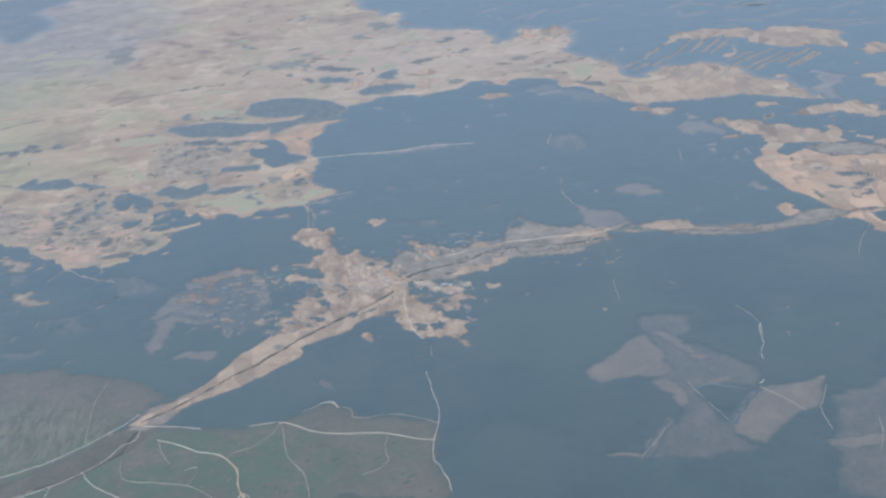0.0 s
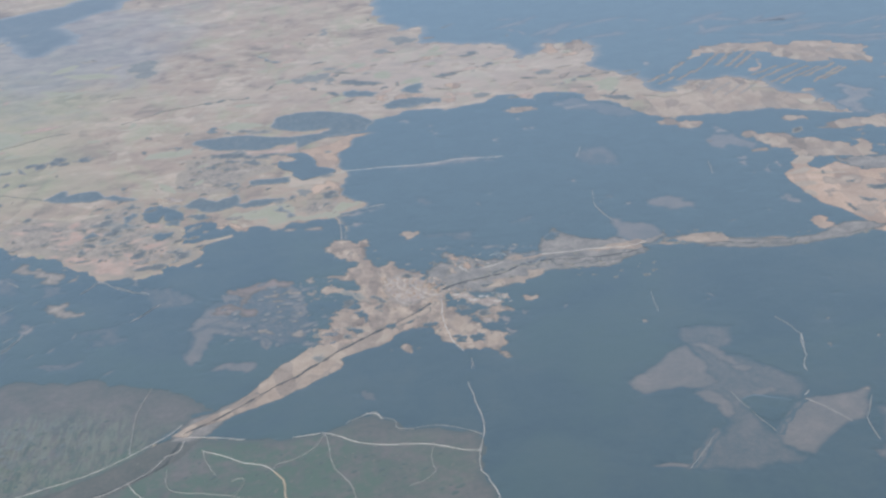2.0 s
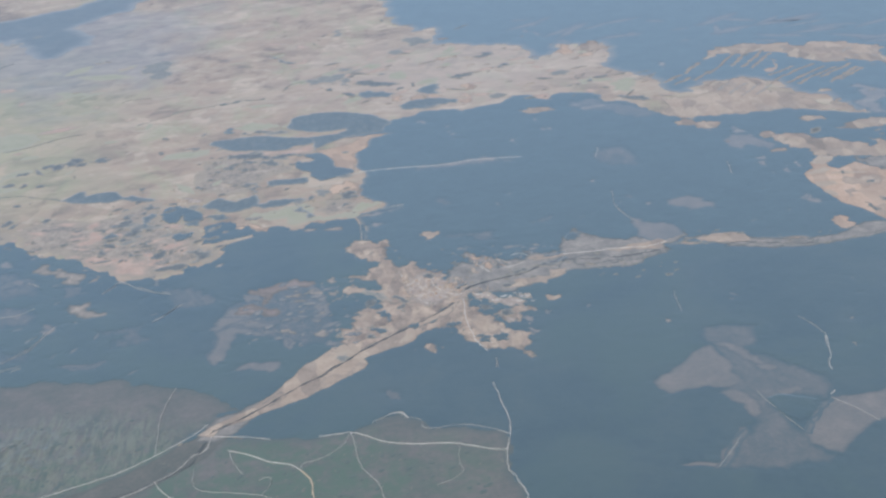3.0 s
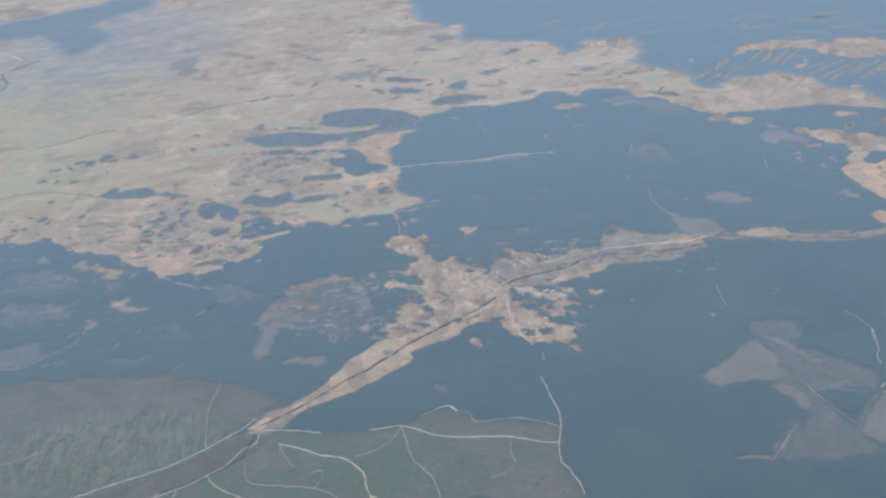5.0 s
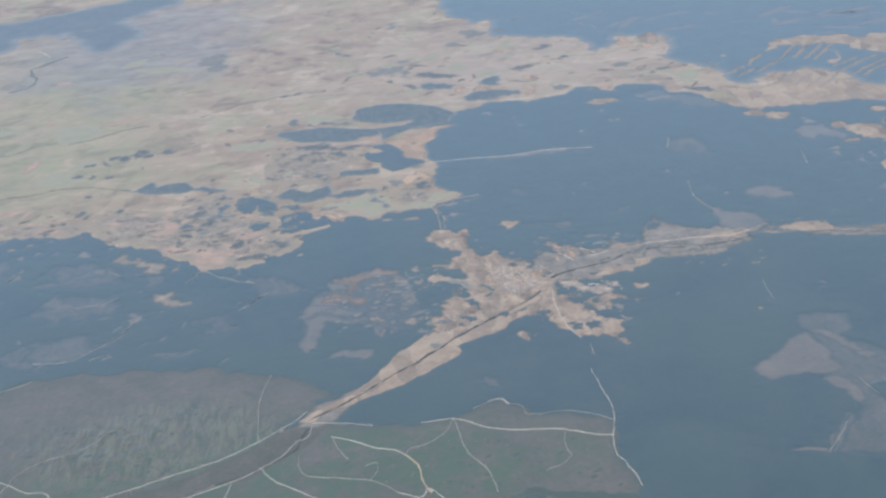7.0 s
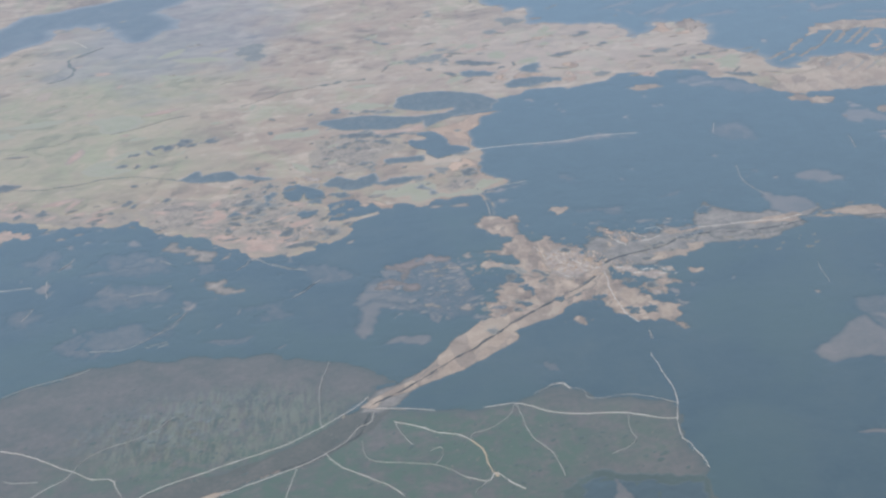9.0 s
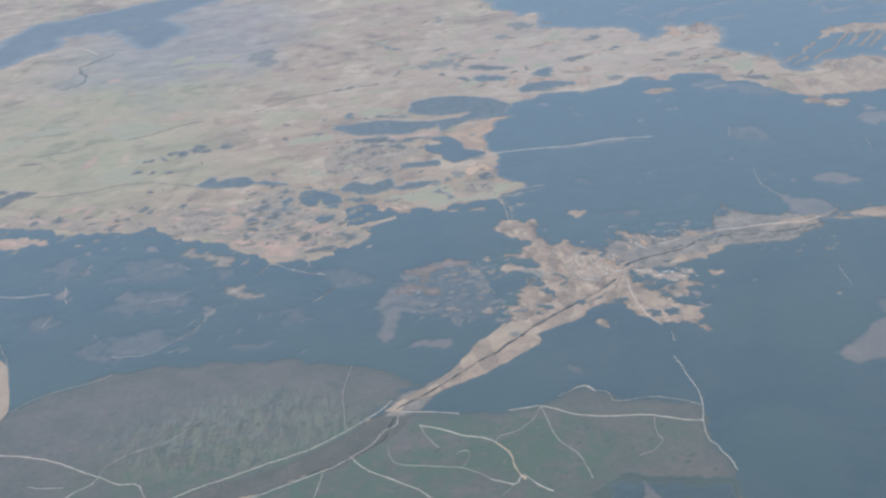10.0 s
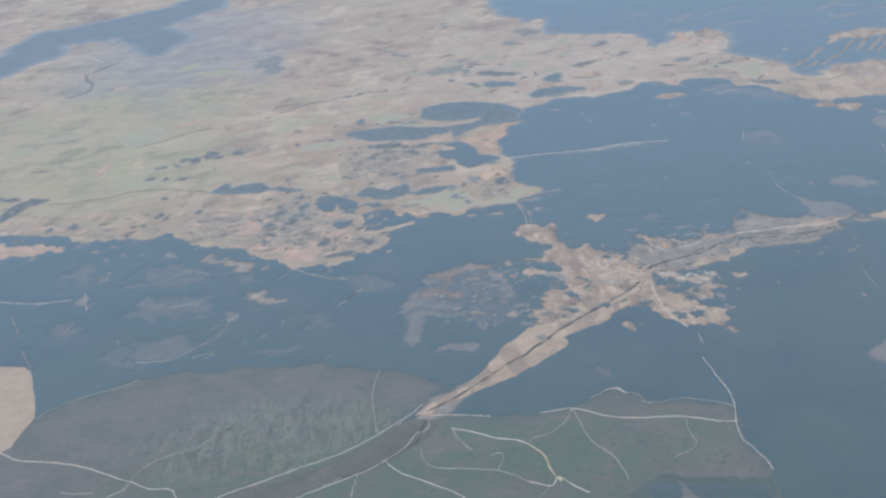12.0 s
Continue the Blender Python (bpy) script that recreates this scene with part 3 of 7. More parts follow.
opening("clearing", "grey-brown felled clearing with thin grass", SCRUBL, 0.24, .06, [(186.2, 1417.3), (209.7, 1433.3), (242.1, 1470.6), (267.8, 1485.9), (272.6, 1462.2), (275.3, 1415.7), (284.5, 1392.5), (265.0, 1382.4), (242.4, 1392.2), (198.2, 1386.1)])
opening("clearing", "bare brown felled block inside the forest", SCRUBL, 0.26, .06, [(312.0, 1278.5), (331.1, 1307.0), (360.3, 1337.6), (393.0, 1336.4), (432.8, 1344.4), (419.6, 1303.0), (405.6, 1281.0), (379.8, 1272.7), (360.3, 1255.3), (337.3, 1228.5), (323.9, 1237.1), (311.5, 1254.3)])
opening("clearing", "thin scrubby woodland with pale strips", SCRUB, 0.18, .12, [(421.2, 1302.6), (445.7, 1314.1), (490.6, 1326.6), (564.6, 1313.2), (475.3, 1092.2), (412.2, 1106.8), (370.7, 1133.3), (389.0, 1210.6), (411.3, 1259.1)])
opening("clearing", "pale grassy strip across the scrub", SCRUBL, 0.26, .08, [(392.7, 1222.3), (415.8, 1224.1), (452.7, 1220.3), (491.2, 1215.0), (482.7, 1192.8), (445.8, 1200.8), (394.1, 1209.3)])
opening("clearing", "faint replanted block in the forest", SCRUB, 0.20, .1, [(269.9, 1528.8), (331.5, 1518.7), (319.7, 1468.7), (302.2, 1465.2), (258.4, 1471.6)])
opening("clearing", "faint brownish clearing by the forest track", SCRUB, 0.20, .2, [(-665.9, 1660.9), (-659, 1702), (-625, 1707), (-570.5, 1693.2), (-577.0, 1654.5), (-598.2, 1641.3), (-639.8, 1643.7)])
opening("field", "smooth cream-coloured ploughed field with curved edge", CREAM, 0.30, .03, [(-919.9, 1667.1), (-888, 1710), (-814.3, 1694.8), (-780.6, 1682.8), (-766.8, 1650.0), (-754.6, 1595.8), (-746.4, 1545.4), (-755.6, 1515.3), (-762.7, 1483.2), (-773.4, 1472.6), (-823.3, 1472.0), (-881.5, 1506.9)])
opening("pasture", "small pale field in the far forest", GREYTAN, 0.22, .2, [(434, 2560), (445, 2585), (453, 2578), (440, 2536)])
opening("clearing", "faint rectangular clearing in the forest", SCRUB, 0.20, .1, [(249, 2128), (262, 2172), (306, 2148), (314, 2089), (273, 2101)])
opening("clearing", "faint pale clearing in the forest", SCRUBL, 0.20, .15, [(314, 1925), (344, 1937), (373, 1901), (371, 1872), (333, 1880)])
opening("clearing", "faint regrowth along the forest edge", SCRUB, 0.20, .15, [(253, 2414), (310, 2401), (360, 2356), (387, 2297), (339, 2286), (274, 2353)])
opening("field", "pinkish field on the rolling farmland", SALMON, 0.14, .15, [(69, 2504), (82, 2539), (100, 2518), (92, 2475), (72, 2464)])
opening("field", "green crop field on the plain", CROPS, 0.14, .15, [(-785, 2583), (-717, 2609), (-671, 2550), (-716, 2501)])
opening("pasture", "small pale glade in the forest", GREYTAN, 0.30, .12, [(494, 1878), (508, 1886), (509, 1847), (500, 1856)])
opening("field", "pale streak of stubble on the hill", BRIGHT, 0.14, .1, [(48, 2768), (76, 2791), (94, 2776), (69, 2759)])
opening("scrubland", "reddish-brown scrub mixed with dark trees", REDSCRUB, 0.18, .15, [(-311.5, 1628.4), (-310.9, 1677.3), (-296, 1746), (-268, 1764), (-247, 1784), (-226, 1795), (-185, 1795), (-174, 1753), (-164, 1716), (-156.8, 1657.4), (-168.1, 1614.2), (-195.1, 1606.7), (-216.3, 1620.1), (-260.6, 1663.1), (-281.4, 1661.2), (-291.1, 1630.3), (-291.9, 1587.8), (-309.8, 1598.4)])
opening("clearing", "grey clearing with thin grass among scrub", SCRUBL, 0.24, .10, [(-310.8, 1594.3), (-310.8, 1628.2), (-308.0, 1676.4), (-291.0, 1690.6), (-261.6, 1676.0), (-234.5, 1648.0), (-256.3, 1652.6), (-280.5, 1667.2), (-286.5, 1639.5), (-291.3, 1616.8), (-292.9, 1598.2), (-301.9, 1586.2)])
opening("clearing", "grey clearing with thin grass among scrub", SCRUBL, 0.24, .12, [(-308, 1708), (-297, 1738), (-283, 1744), (-262, 1705), (-238.2, 1685.3), (-231.7, 1670.7), (-254.4, 1673.9), (-284.0, 1691.9)])
opening("clearing", "grey clearing with thin grass among scrub", SCRUBL, 0.24, .12, [(-195, 1777), (-184, 1788), (-174, 1762), (-168.8, 1684.7), (-179.9, 1678.3), (-189, 1723)])
opening("clearing", "grey clearing with thin grass among scrub", SCRUBL, 0.24, .12, [(-225.7, 1664.3), (-214.7, 1654.9), (-205.5, 1624.7), (-214.0, 1603.0), (-221.0, 1630.5)])
opening("clearing", "faint grey clearing in the forest", SCRUBL, 0.24, .12, [(-285.2, 1566.1), (-273.0, 1578.4), (-253.4, 1584.6), (-227.6, 1580.4), (-223.7, 1560.8), (-239.0, 1550.9), (-260.1, 1567.8)])
opening("field", "narrow reddish field at the scrub edge", REDSOIL, 0.28, .08, [(-276, 1787), (-247, 1784), (-237, 1795), (-225, 1802), (-203, 1797), (-185, 1797), (-182, 1789), (-203, 1784), (-221, 1781), (-235, 1776), (-242, 1753), (-250, 1736), (-249, 1761), (-262, 1776)])
opening("field", "reddish bare field among scrub", REDSOIL, 0.28, .08, [(-278, 1728), (-273, 1748), (-262, 1743), (-244, 1729), (-231, 1727), (-231, 1703), (-242, 1704), (-254, 1724), (-264, 1732)])
opening("clearing", "faint grassy clearing in the forest", SCRUBL, 0.24, .14, [(-661, 1823), (-649, 1842), (-641, 1856), (-631, 1829), (-612, 1812), (-627, 1811), (-634, 1791), (-640, 1812)])
opening("clearing", "faint grassy streak in the forest", SCRUB, 0.24, .12, [(-642, 1896), (-620, 1913), (-598, 1931), (-582, 1910), (-595, 1899), (-618, 1895)])
opening("clearing", "faint grassy streak in the forest", SCRUBL, 0.26, .12, [(-606, 1910), (-597, 1927), (-585, 1915), (-589, 1901)])
opening("clearing", "faint brown streak in the forest", SCRUB, 0.24, .10, [(-692, 1894), (-658, 1901), (-618, 1887), (-640, 1880), (-672, 1883)])
opening("clearing", "faint brown streak in the forest", SCRUB, 0.24, .08, [(-483.8, 1631.2), (-459.6, 1628.2), (-440.3, 1640.5), (-434.7, 1634.1), (-456.1, 1617.9), (-481.6, 1622.9)])
opening("pasture", "small pale glade by the forest track", GREYTAN, 0.28, .08, [(-536, 1740), (-528, 1747), (-514, 1760), (-516, 1742), (-524, 1731)])
opening("clearing", "sparsely wooded clearing with faint tracks", SCRUB, 0.18, .08, [(269.2, 1492.6), (291.8, 1476.4), (320.8, 1449.0), (351.7, 1408.3), (370.6, 1374.7), (358.9, 1330.7), (340.6, 1342.7), (314.0, 1352.1), (298.2, 1341.6), (304.5, 1313.8), (313.4, 1279.3), (317.1, 1249.6), (334.8, 1223.8), (322.9, 1213.1), (236.6, 1224.7), (210.0, 1231.1), (230.7, 1249.3), (269.2, 1306.5), (270.9, 1327.1), (259.4, 1356.5), (252.4, 1380.7), (278.5, 1401.8)])
opening("clearing", "grey grass along the forest clearing", SCRUBL, 0.24, .06, [(274.5, 1486.9), (291.8, 1476.4), (307.9, 1456.6), (299.8, 1454.7), (281.5, 1473.7)])
opening("clearing", "grey grass inside the forest clearing", SCRUBL, 0.24, .08, [(248.5, 1376.7), (272.7, 1375.4), (285.1, 1349.9), (285.0, 1323.5), (271.2, 1315.2), (268.3, 1342.1), (256.6, 1357.3)])
opening("clearing", "grey grass inside the forest clearing", SCRUBL, 0.24, .08, [(302.4, 1424.3), (316.0, 1425.9), (326.5, 1412.4), (314.2, 1407.9)])
opening("clearing", "grey grass inside the forest clearing", SCRUBL, 0.24, .08, [(306.1, 1361.6), (335.3, 1368.9), (339.2, 1360.4), (313.5, 1349.8)])
opening("pasture", "pale straight firebreak in the forest", GREYTAN, 0.28, .05, [(213.1, 1232.5), (253.9, 1295.4), (261.7, 1299.2), (261.4, 1290.1), (220.7, 1228.5)])
opening("clearing", "pale grass strip at the forest clearing", SCRUBL, 0.24, .04, [(177.8, 1245.2), (196.3, 1247.1), (217.2, 1238.8), (215.7, 1231.8), (186.5, 1240.0)])
opening("field", "narrow tan strip in the valley", VALLEY, 0.30, .05, [(-242.8, 1476.7), (-222.7, 1501.6), (-214.4, 1490.1), (-233.4, 1469.1)])
opening("field", "ragged pale field reaching into the far forest", VALLEY, 0.24, .14, [(309, 2718), (330, 2749), (346, 2771), (381, 2780), (362, 2735), (380, 2711), (342, 2688)])
opening("pasture", "grey-tan rough grass where the valley narrows", PASTURE, 0.17, .08, [(-314.0, 1413.1), (-303.7, 1441.9), (-271.0, 1466.1), (-244.8, 1486.3), (-236.4, 1457.2), (-257.3, 1437.6), (-272.8, 1417.2), (-293.1, 1405.6)])
opening("clearing", "faint grass where a forest ride meets the valley", SCRUBL, 0.22, .10, [(255, 1884), (269, 1858), (295, 1850), (310, 1800), (281, 1789), (260, 1796), (256, 1837)])
opening("pasture", "pale grass along the forest road", GREYTAN, 0.30, .10, [(9, 2178), (45, 2183), (81, 2188), (107, 2184), (99, 2171), (53, 2172)])
opening("clearing", "pale bare wedge at the foot of the heath", SCRUBL, 0.8, .08, [(-68.8, 1221.9), (-63.2, 1210.4), (-55.2, 1180.7), (-65.8, 1167.8), (-74.7, 1183.5)])
opening("field", "small cream field on the plain", CREAM, 0.16, .10, [(-904, 2770), (-905, 2814), (-882, 2823), (-880, 2782), (-891, 2758)])

opening("field", "tan strip fields along the valley floor", VALLEY, 0.22, .05, [(-313.1, 1424.6), (-299.8, 1439.9), (-275.0, 1458.9), (-252.8, 1475.3), (-236.6, 1493.6), (-219.8, 1520.6), (-202.5, 1551.3), (-181.6, 1571.9), (-165.8, 1591.4), (-144.6, 1572.0), (-132.9, 1576.2), (-60.7, 1633.3), (7.8, 1691.3), (-0.7, 1665.0), (-24.7, 1642.3), (-51.1, 1625.7), (-47.9, 1610.6), (-58.6, 1601.1), (-64.1, 1587.3), (-80.1, 1576.6), (-94.0, 1572.9), (-108.0, 1566.4), (-125.6, 1556.4), (-120.5, 1543.4), (-134.4, 1525.7), (-148.2, 1515.4), (-172.1, 1495.5), (-192.1, 1479.3), (-211.5, 1471.1), (-237.2, 1458.2), (-268.7, 1440.7), (-287.3, 1432.9), (-294.5, 1416.2)])
opening("field", "tan ragged fields above the village houses", VILLAGE, 0.21, .20, [(-146, 1893), (-134, 1908), (-115, 1914), (-103, 1908), (-97, 1894), (-92, 1905), (-81, 1907), (-81, 1893), (-87, 1880), (-85, 1862), (-90, 1842), (-79, 1829), (-71, 1807), (-61, 1810), (-52, 1824), (-46, 1813), (-43.9, 1795.0), (-34.5, 1784.6), (-23.3, 1777.4), (-13.2, 1779.9), (-12.7, 1759.5), (-4.6, 1735.3), (5.4, 1711.1), (9.7, 1689.0), (-18.4, 1693.9), (-46.7, 1698.8), (-75.6, 1697.1), (-89.4, 1704.6), (-95.0, 1723.5), (-108.7, 1734.6), (-119.1, 1743.0), (-111.5, 1746.0), (-96.9, 1745.2), (-102.7, 1764.9), (-116.7, 1776.4), (-125.5, 1790.1), (-111, 1804), (-106, 1818), (-98, 1821), (-112, 1839), (-123, 1856), (-133, 1875)])
opening("field", "tan and grey plots between village and stream", VILLAGE, 0.23, .20, [(-102.6, 1701.6), (-88.8, 1711.3), (-45.6, 1708.9), (9.0, 1694.4), (-10.3, 1672.9), (-28.0, 1656.4), (-45.8, 1641.9), (-61.2, 1628.6), (-83.5, 1612.9), (-102.1, 1596.4), (-120.2, 1583.2), (-133.2, 1571.8), (-145.2, 1563.3), (-158.1, 1571.3), (-165.8, 1591.4), (-158.8, 1595.5), (-148.2, 1601.7), (-157.9, 1612.1), (-145.3, 1614.7), (-151.5, 1627.4), (-158.0, 1634.0), (-151.9, 1644.9), (-138.2, 1639.5), (-139.3, 1655.8), (-131.9, 1661.8), (-138.5, 1668.6), (-125.9, 1676.5), (-127.9, 1688.8), (-118.9, 1694.5), (-108.7, 1688.2)])
opening("field", "tan fields with ponds of dark trees below the village", VILLAGE, 0.24, .20, [(1.5, 1681.2), (9.4, 1687.4), (13.0, 1661.0), (20.9, 1642.2), (26.4, 1632.4), (34.1, 1614.1), (45.4, 1598.1), (51.8, 1586.9), (66.3, 1579.7), (66.7, 1562.6), (68.0, 1539.7), (60.2, 1533.0), (68.1, 1524.9), (76.0, 1506.8), (67.1, 1504.9), (58.0, 1520.4), (47.7, 1538.0), (35.6, 1536.9), (19.6, 1541.3), (11.5, 1554.0), (3.0, 1565.4), (-4.7, 1582.8), (-10.9, 1598.5), (-20.3, 1610.6), (-33.3, 1611.2), (-49.6, 1607.9), (-56.4, 1620.9), (-32.1, 1639.6), (-12.0, 1660.0)])
opening("field", "ragged tan field tongue at the forest edge", VILLAGE, 0.24, .22, [(33.8, 1635.1), (45.4, 1641.6), (59.8, 1644.0), (74.6, 1647.9), (84.1, 1641.8), (91.8, 1626.4), (80.1, 1631.4), (67.5, 1627.0), (74.0, 1612.2), (65.3, 1601.9), (48.4, 1608.3), (45.5, 1620.4)])
opening("field", "thin tan field finger in the forest", VALLEY, 0.24, .20, [(-150.8, 1794.1), (-134.0, 1798.3), (-117.8, 1793.3), (-118.3, 1786.1), (-134.5, 1791.0)])
opening("field", "small tan field among dark trees", VALLEY, 0.24, .20, [(-147.7, 1755.1), (-141.9, 1765.9), (-131.9, 1771.9), (-121.8, 1756.3), (-111.7, 1744.3), (-119.3, 1739.5), (-130.0, 1744.5), (-139.1, 1740.1)])
opening("field", "peach-tan field beside the village trees", TAN, 0.27, .20, [(-133.6, 1667.2), (-126.7, 1685.1), (-115.5, 1691.9), (-103.5, 1681.6), (-108.7, 1660.0), (-121.6, 1657.2)])
opening("field", "pale strip field above the stream", CREAM, 0.29, .20, [(-165.2, 1589.7), (-149.6, 1600.5), (-128.5, 1590.1), (-133.0, 1574.8), (-142.8, 1568.6), (-157.9, 1574.2)])
opening("field", "pale plots between dark hedges", CREAM, 0.29, .20, [(-107.3, 1633.8), (-95.4, 1635.2), (-88.2, 1622.0), (-97.9, 1606.0), (-103.8, 1617.0)])
opening("field", "pinkish field above the stream", SALMON, 0.29, .20, [(-111.8, 1603.7), (-101.0, 1610.0), (-86.2, 1621.5), (-81.4, 1620.1), (-98.1, 1603.0), (-109.0, 1595.3)])
opening("field", "pale bank field along the stream", CREAM, 0.29, .20, [(-88.9, 1591.2), (-73.9, 1605.5), (-61.3, 1614.4), (-64.5, 1596.6), (-79.4, 1583.9)])
opening("field", "tan field south of the stream", TAN, 0.29, .20, [(-178.1, 1505.3), (-157.3, 1527.7), (-130.8, 1549.1), (-123.1, 1544.1), (-137.5, 1528.0), (-161.6, 1509.2)])
opening("field", "brownish field beside the curved road", TAN, 0.28, .20, [(6.3, 1638.2), (23.1, 1633.3), (39.1, 1601.5), (47.0, 1586.7), (29.5, 1583.9), (13.8, 1593.1), (7.7, 1613.7)])
opening("field", "tan field at the edge of the village forest", TAN, 0.28, .20, [(51.1, 1582.4), (64.5, 1577.1), (64.7, 1551.1), (65.9, 1538.8), (52.7, 1539.5), (45.5, 1556.5)])
opening("field", "small pale field east of the village", VALLEY, 0.26, .20, [(100.8, 1663.7), (110.1, 1667.8), (115.9, 1660.9), (127.2, 1664.4), (122.4, 1653.9), (115.1, 1649.4), (105.6, 1655.5)])
opening("clearing", "faint grassy glade in the forest", SCRUBL, 0.24, .20, [(98.7, 1626.0), (106.7, 1623.7), (106.3, 1614.1), (98.7, 1614.7)])
opening("pasture", "thin grey glade at the forest edge", GREYTAN, 0.26, .20, [(69.0, 1615.2), (83.2, 1609.5), (81.6, 1600.4), (72.3, 1606.3)])
opening("pasture", "thin grey glade at the forest edge", GREYTAN, 0.26, .20, [(70.8, 1586.2), (80.6, 1583.4), (81.8, 1567.6), (75.5, 1574.0)])
opening("village_ground", "pale dusty yards of the village", CORE, 0.29, .20, [(-61.3, 1770.6), (-49.6, 1776.2), (-30.9, 1776.1), (-17.7, 1761.0), (-13.1, 1737.9), (-0.7, 1719.9), (10.6, 1695.6), (5.1, 1681.8), (-7.6, 1694.2), (-22.7, 1688.3), (-41.9, 1677.1), (-54.9, 1689.3), (-62.8, 1717.5), (-67.5, 1745.3)])
opening("village_ground", "whitish yards round the warehouses", CORE, 0.29, .20, [(11.7, 1704.0), (24.9, 1694.8), (41.9, 1688.1), (57.5, 1673.2), (74.7, 1669.7), (81.6, 1655.9), (70.7, 1645.8), (51.2, 1656.5), (34.8, 1664.6), (19.1, 1679.4)])
opening("village_ground", "white yard at the forest edge", CORE, 0.29, .20, [(70.2, 1672.8), (80.1, 1680.1), (87.1, 1671.2), (88.4, 1662.3), (81.5, 1667.7)])
opening("village_ground", "long white yard among tan fields", CORE, 0.31, .20, [(46.8, 1615.2), (56.8, 1617.1), (67.7, 1607.6), (63.7, 1600.8), (49.5, 1606.4)])
opening("pasture", "grey-tan rough pasture along the valley stream", PASTURE, 0.18, .20, [(7.6, 1689.6), (-5.9, 1725.0), (-13.1, 1756.0), (-11.3, 1777.5), (2.1, 1788.3), (15.6, 1799.3), (25.7, 1790.5), (23, 1809), (17, 1826), (25, 1831), (34, 1809), (44, 1812), (52.0, 1799.5), (68.4, 1788.6), (94.2, 1784.4), (99.6, 1794.2), (94, 1815), (106, 1806), (116.7, 1796.5), (138.5, 1799.4), (147.5, 1798.5), (151.4, 1779.9), (142.4, 1734.0), (134.2, 1718.4), (118.4, 1712.4), (99.0, 1705.8), (83.2, 1698.3), (60.1, 1689.5), (35.5, 1693.4)])
opening("pasture", "smooth grey-tan pasture in the valley", PASTURE, 0.20, .12, [(142.1, 1794.3), (148, 1820), (167, 1858), (173, 1869), (186, 1844), (208, 1821), (235, 1806), (259, 1806), (260, 1834), (257, 1875), (268, 1855), (276, 1827), (306, 1826), (316.8, 1795.7), (292.9, 1777.7), (280.1, 1777.9), (285.0, 1753.2), (245.2, 1737.3), (202.0, 1726.6), (169.1, 1727.6), (132.0, 1726.2)])
opening("field", "peach-tan strip field south of the stream", TAN, 0.27, .20, [(53.4, 1702.0), (71.6, 1715.9), (91.6, 1725.9), (113.1, 1723.0), (143.7, 1740.9), (138.6, 1722.4), (118.4, 1712.4), (99.3, 1707.5), (82.4, 1702.0), (65.4, 1700.1)])
opening("field", "small bright field in the rough pasture", BRIGHT, 0.30, .09, [(41.3, 1783.7), (48.4, 1791.0), (50.8, 1771.4), (45.9, 1763.6), (40.5, 1772.7)])
opening("field", "narrow pale field in the rough pasture", BRIGHT, 0.29, .09, [(19, 1829), (30, 1814), (38, 1802), (28.4, 1799.1), (23, 1814)])
opening("field", "narrow pale field along the pasture edge", TAN, 0.29, .09, [(98.1, 1785.1), (110.7, 1792.6), (124.7, 1786.3), (145.0, 1793.4), (147.8, 1781.0), (126.6, 1776.2), (107.5, 1774.5)])
opening("field", "narrow pale field in the rough pasture", TAN, 0.29, .20, [(19.7, 1779.2), (28.0, 1769.1), (29.9, 1755.7), (22.7, 1763.3)])
opening("field", "pale strip field above the valley road", TAN, 0.27, .20, [(203.3, 1782.8), (230.5, 1785.8), (258.3, 1790.7), (284.3, 1788.3), (279.6, 1770.2), (245.5, 1769.4), (216.2, 1772.9)])
opening("field", "pale strip field below the valley road", PASTURE, 0.27, .20, [(154.9, 1767.3), (192.0, 1765.2), (241.2, 1751.7), (279.9, 1756.7), (273.7, 1747.2), (223.2, 1738.6), (172.7, 1744.9)])
opening("field", "narrow reddish field at the scrub edge", REDSOIL, 0.28, .20, [(-276.6, 1786.4), (-258.0, 1788.0), (-245.2, 1795.1), (-232, 1804), (-217, 1807), (-190.5, 1796.9), (-181.0, 1788.5), (-194.8, 1779.9), (-217.1, 1779.4), (-230.5, 1778.0), (-238.1, 1766.0), (-242.1, 1742.6), (-250.8, 1753.9), (-246.9, 1774.0), (-258.0, 1780.8)])
opening("field", "reddish bare field among scrub", REDSOIL, 0.28, .20, [(-287.2, 1728.3), (-276.4, 1744.0), (-265.5, 1749.5), (-256.0, 1739.8), (-247.4, 1727.0), (-231.5, 1718.9), (-231.8, 1705.5), (-241.8, 1703.4), (-254.6, 1718.9), (-269.1, 1721.4), (-279.9, 1719.5)])
opening("field", "small ragged pale field among scrub", FEATHER, 0.30, .20, [(-223.3, 1766.9), (-202.7, 1764.4), (-192.2, 1748.8), (-204.6, 1750.8)])
opening("field", "small ragged pale field among scrub", FEATHER, 0.30, .20, [(-210.6, 1745.5), (-197.5, 1743.4), (-194.3, 1728.6), (-206.5, 1735.6)])
opening("field", "small ragged pale field among scrub", FEATHER, 0.30, .20, [(-168.1, 1793.8), (-159, 1802), (-154.2, 1785.9), (-158.9, 1781.9)])
opening("field", "small ragged pale field among scrub", FEATHER, 0.30, .20, [(-166.2, 1755.2), (-156.5, 1755.9), (-158.0, 1742.2), (-163.7, 1745.7)])
opening("field", "small ragged pale field among scrub", FEATHER, 0.30, .20, [(-157.5, 1736.8), (-146.2, 1744.0), (-147.8, 1728.7), (-154.3, 1728.9)])
opening("field", "small ragged pale field among scrub", FEATHER, 0.30, .20, [(-226.8, 1663.1), (-216.3, 1663.3), (-206.3, 1644.5), (-218.7, 1652.7)])
